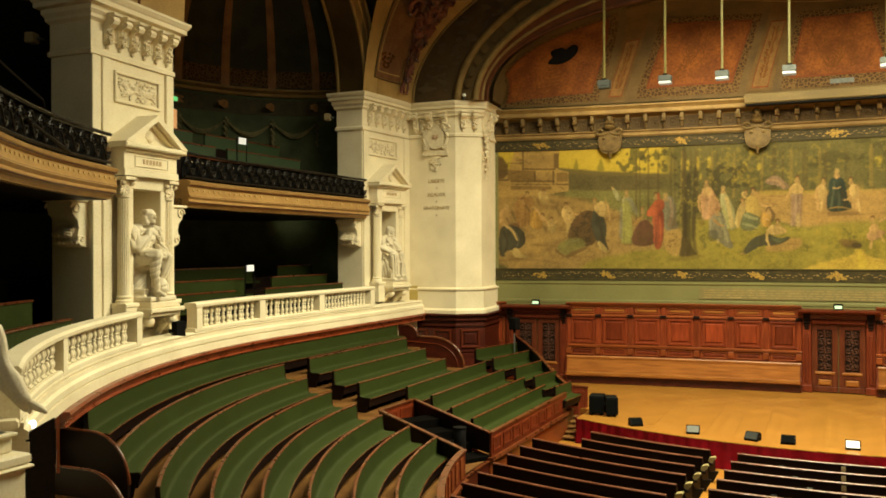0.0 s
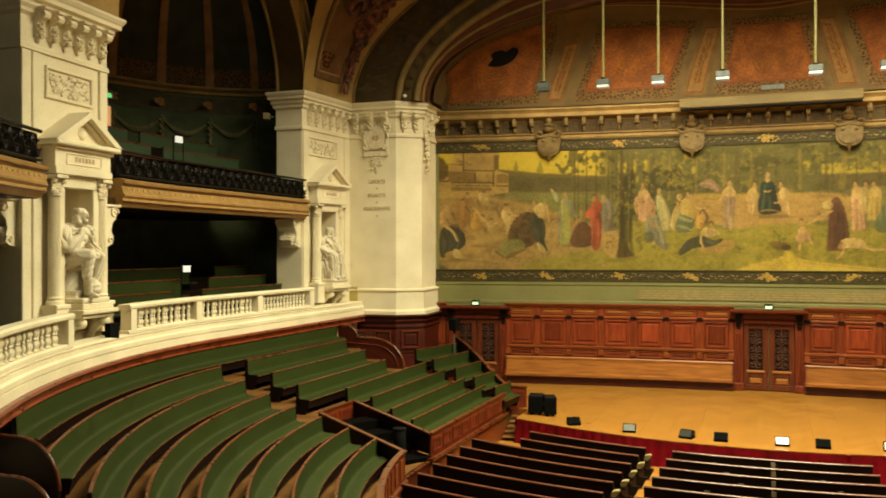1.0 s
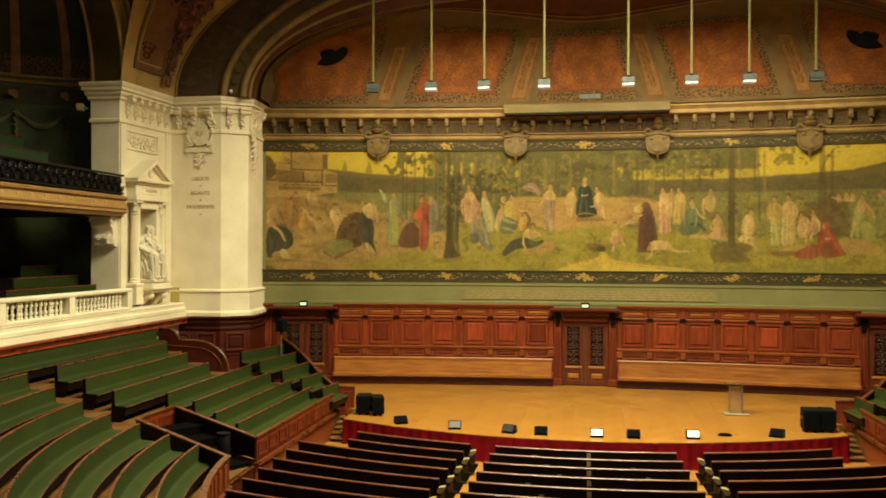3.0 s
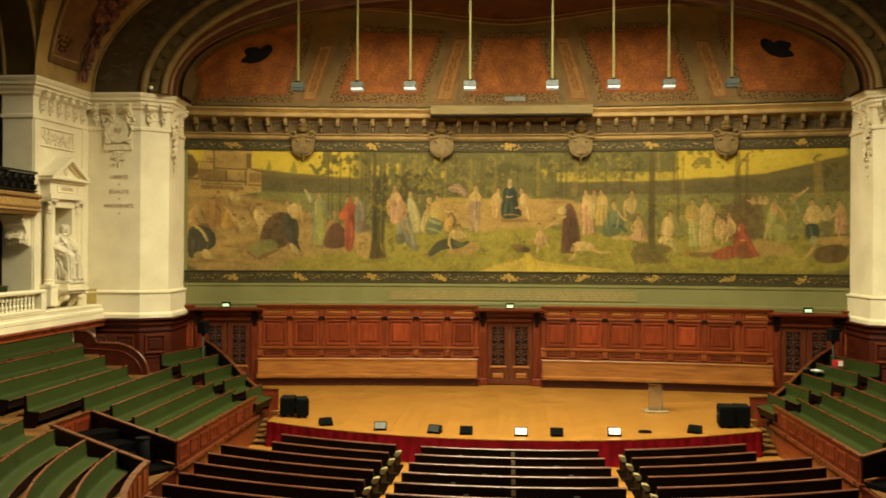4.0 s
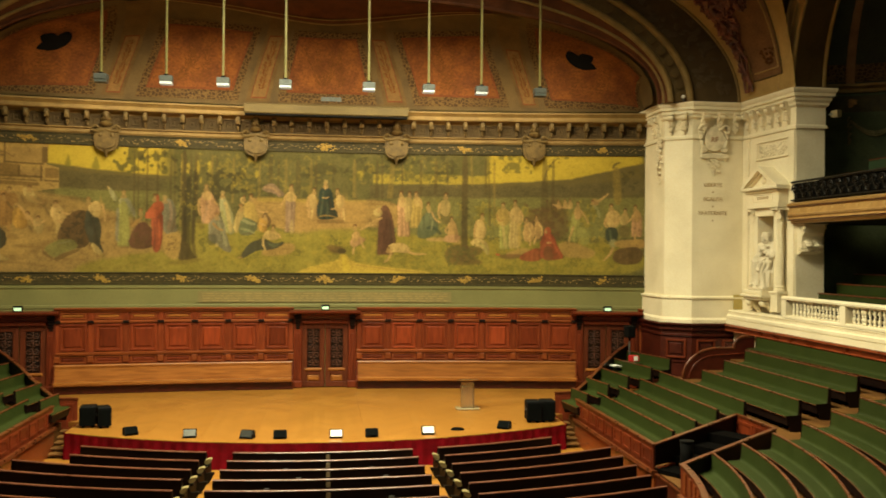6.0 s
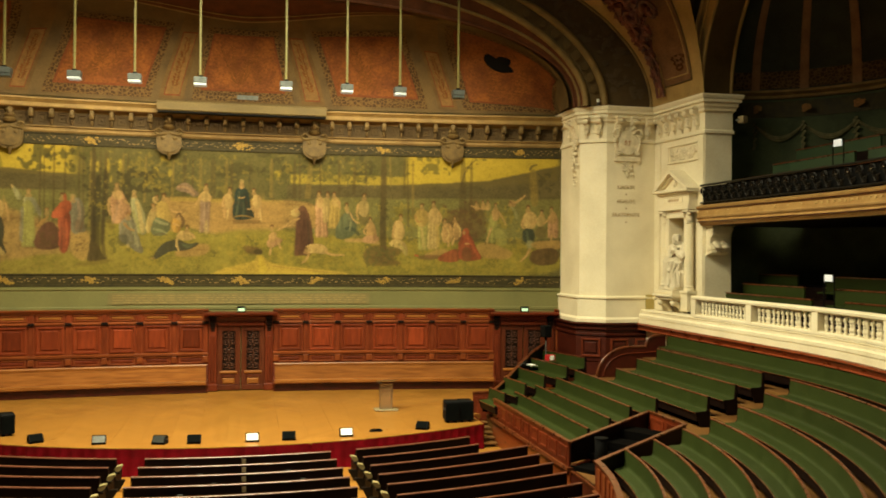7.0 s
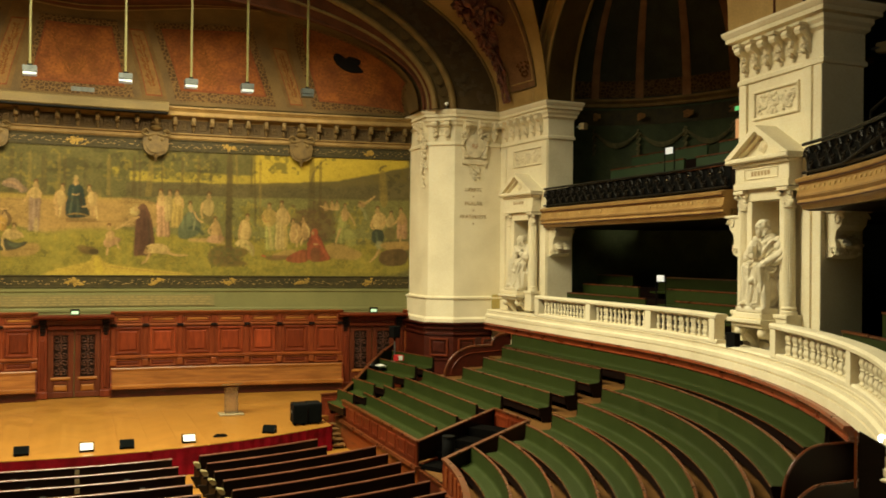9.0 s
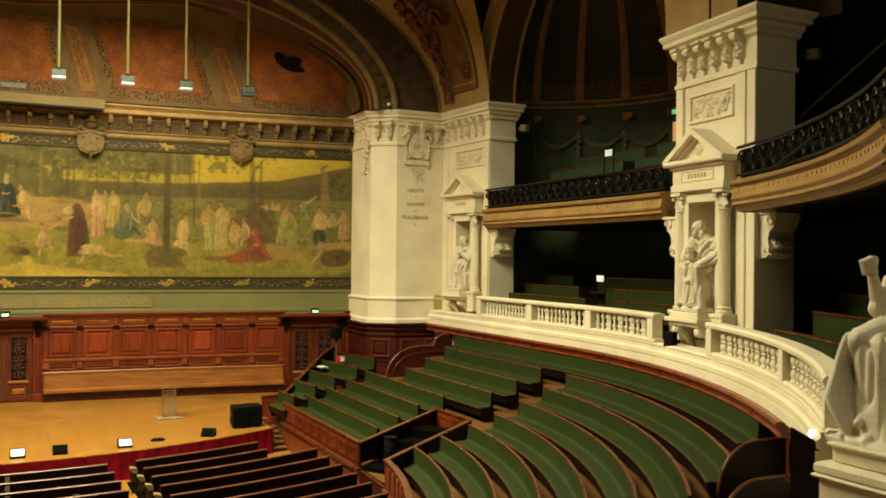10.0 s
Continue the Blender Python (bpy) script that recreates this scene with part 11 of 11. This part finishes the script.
        wall_between((s * xa, ya), (s * xb, yb), 0.4, E + za, E + zb, 0.06, MAHOG if k == 4 else DARKWOOD, CAPWOOD, "", "", "", er, 1 if k == 4 else 0)
    # steps from the stage floor up to the seats
    ss = thing("stage_steps", (s * 7.5, 28.2, STAGE), "worn wooden steps from the floor up to the stage", "steps", "stage steps")
    for k in range(5):
        under("tread", Geo().box((s * (7.62 + 0.05), 27.1 + 0.28 * k, 0.11 + 0.11 * k), (0.5, 0.34, 0.05), 0, 0.008), STEPWOOD, ss)
        under("riser", Geo().box((s * (7.62 + 0.05), 27.22 + 0.28 * k, 0.05 + 0.11 * k), (0.48, 0.04, 0.08 + 0.0 * k), 0, 0.0), DARKWOOD, ss)
    # half steps in the aisle
    for i in range(1, 5):
        sp = thing("aisle_step", (s * (RX - ROWX[i]), 20.9, ROWZ[i] - 0.82), "worn wooden half step in the aisle", "step", "aisle steps")
        x = RX - ROWX[i] + 0.28
        under("tread", Geo().box((s * x, 20.92, ROWZ[i] - 0.82 + 0.14), (0.36, 0.95, 0.045), 0, 0.01), STEPWOOD, sp)
        under("riser", Geo().box((s * (x - 0.14), 20.92, ROWZ[i] - 0.82 + 0.06), (0.03, 0.93, 0.115), 0, 0.0), OAK, sp)
    # loudspeaker by the door, on a stand
    lk = thing("wall_speaker", (s * 11.75, 32.4, 2.6), "black loudspeaker on a stand beside the stage door", "speaker", "door speakers")
    under("cabinet", Geo().box((s * 11.42, 32.4, E - 2.92), (0.32, 0.30, 0.46), 0.3 * s, 0.03), BLACK, lk)
    under("lower_cone", Geo().lathe([(0.03, -0.12), (0.06, -0.02), (0.07, 0.0)], (s * 11.42, 32.4, E - 3.15), 10), BLACK, lk)
    under("pole", Geo().tube([(s * 11.42, 32.4, 1.6), (s * 11.42, 32.4, E - 3.2)], 0.03, 6), GREY, lk)
    # near end partitions: dark boards with rounded tops
    for (y, x0, x1, z) in ((10.45, 11.45, 9.9, -2.84), (9.6, 10.8, 9.1, -3.17)):
        np_ = thing("rounded_partition", (s * x0, y, 2.0), "dark wooden partition with a rounded top beside the aisle", "partition", "rounded partitions", "structure")
        prof = [(x0, E + z)] + [(x1 + 0.75 - 0.75 * math.sin(a), E + z - 0.75 + 0.75 * math.cos(a)) for a in [k * math.pi / 2 / 10 for k in range(11)]]
        outline = [(s * x, zz) for x, zz in prof] + [(s * x1, 0.3), (s * x0, 0.3)]
        under("board", Geo().prism(outline, (0, y, 0), (1, 0, 0), (0, 0, 1), (0, -1, 0), 0.06), DARKWOOD, np_)
        under("edge_bead", Geo().tube([(s * x, y - 0.03, zz) for x, zz in prof], 0.03, 6), CAPWOOD, np_, "", True)
    np_ = thing("corner_post_panel", (s * 9.0, 7.85, 1.5), "dark wooden board at the end of the wooden band", "partition", "rounded partitions", "structure")
    A, B = (8.80, 8.02), (9.06, 7.72)
    under("board", Geo().prism([(0, 1.5), (0.397, 1.5), (0.397, E - 2.33), (0.3, E - 2.22), (0.0, E - 2.06)], (s * A[0], A[1], 0), (s * (B[0] - A[0]) / 0.397, (B[1] - A[1]) / 0.397, 0), (0, 0, 1), (s * 0.756, 0.655, 0), 0.05), DARKWOOD, np_)
    under("post", Geo().box((s * 8.78, 8.05, E - 2.40), (0.035, 0.035, 0.7), 0.7 * s, 0.01), MAHOGH, np_)
    gl = thing("step_light", (s * 9.3, 8.13, E - 2.2), "small glowing white light on the parapet foot", "lamp", "step lights")
    under("lens", Geo().blob((s * 9.30, 8.13, E - 2.20), (0.045, 0.045, 0.05), 10, 7), mat("step_light_glow", (1, 1, 1), None, 0.4, 5, 40, 0.0, emit=(0.95, 1.0, 0.9, 6.0)) if s < 0 else bpy.data.materials["step_light_glow"], gl)
    under("housing", Geo().box((s * 9.35, 8.17, E - 2.22), (0.07, 0.07, 0.09), 0.7 * s, 0.01), STONE, gl)

SEATCREAM = mat("aged_cream_padding", (0.27, 0.22, 0.10), (0.19, 0.15, 0.065), 0.6, 6, 50, 0.2, spec=0.2)
# folding aisle seats at the pew ends, with small lamps along the middle block
for k in range(9):
    r = SR + 1.4 + 0.93 * k
    for s in (-1, 1):
        x = s * (3.02 + 0.06 * k)
        y = SC - math.sqrt(r * r - x * x)
        js = thing("jump_seat", (x, y, 0), "folded cream jump seat on an iron bracket at a pew end", "seat", "jump seats")
        prof = [(0.06, -0.07), (-0.02, -0.085), (-0.085, -0.03), (-0.115, 0.035), (-0.10, 0.065), (-0.03, 0.055), (0.04, 0.03), (0.07, -0.02)]
        under("pad", Geo().prism(prof, (x - s * 0.02, y - 0.19, 0.60), (s, 0, 0), (0, 0, 1), (0, 1, 0), 0.20), SEATCREAM, js, "cream padded seat")
        under("bracket", Geo().box((x - s * 0.02, y - 0.12, 0.48), (0.10, 0.14, 0.06), 0, 0.01), IRON, js)
        under("support", Geo().prism([(0.06, 0.0), (-0.06, 0.0), (-0.20, 0.26), (-0.19, 0.30), (0.0, 0.28), (0.06, 0.46)], (x, y - 0.16, 0.004), (s, 0, 0), (0, 0, 1), (0, 1, 0), 0.09), IRON, js)
    pl = thing("pew_plate", (0.1, SC - r, 0.7), "small pale plate at the middle of a pew back", "plate", "pew plates")
    under("plate", Geo().box((0.1, SC - r - 0.028, 0.68), (0.10, 0.012, 0.13), 0, 0.003), CREAM, pl)
    for x in (-1.3 + 0.35 * (k % 3), 1.5 - 0.3 * (k % 2)):
        if (k * 7 + int(x * 10)) % 3:
            sk = thing("pew_socket", (x, SC - math.sqrt(r * r - x * x), 0.55), "small grey socket box on a pew back", "socket", "pew sockets")
            under("box", Geo().box((x, SC - math.sqrt(r * r - x * x) - 0.03, 0.58), (0.12, 0.02, 0.09), 0, 0.004), GREY, sk)

# loose things on the short benches by the door
bx = thing("red_box", (11.3, 31.6, E - 3.9), "red and white cardboard box lying on a bench", "box")
under("carton", Geo().box((11.33, 31.66, E - 3.84), (0.28, 0.28, 0.22), 0.2, 0.01), mat("red_card", (0.5, 0.02, 0.02), (0.4, 0.015, 0.015), 0.6, 5, 40, 0.05), bx)
under("label", Geo().box((11.36, 31.515, E - 3.83), (0.16, 0.015, 0.17), 0.2, 0.002), WHITE, bx)
pp = thing("paper_stack", (10.3, 30.0, E - 3.9), "loose white papers lying on a green bench", "paper")
under("sheets", Geo().box((10.48, 31.3, E - 4.06), (0.28, 0.5, 0.05), 0.1, 0.004), WHITE, pp)
under("top_sheet", Geo().box((10.44, 31.15, E - 4.03), (0.26, 0.32, 0.008), 0.4, 0.002), WHITE, pp)
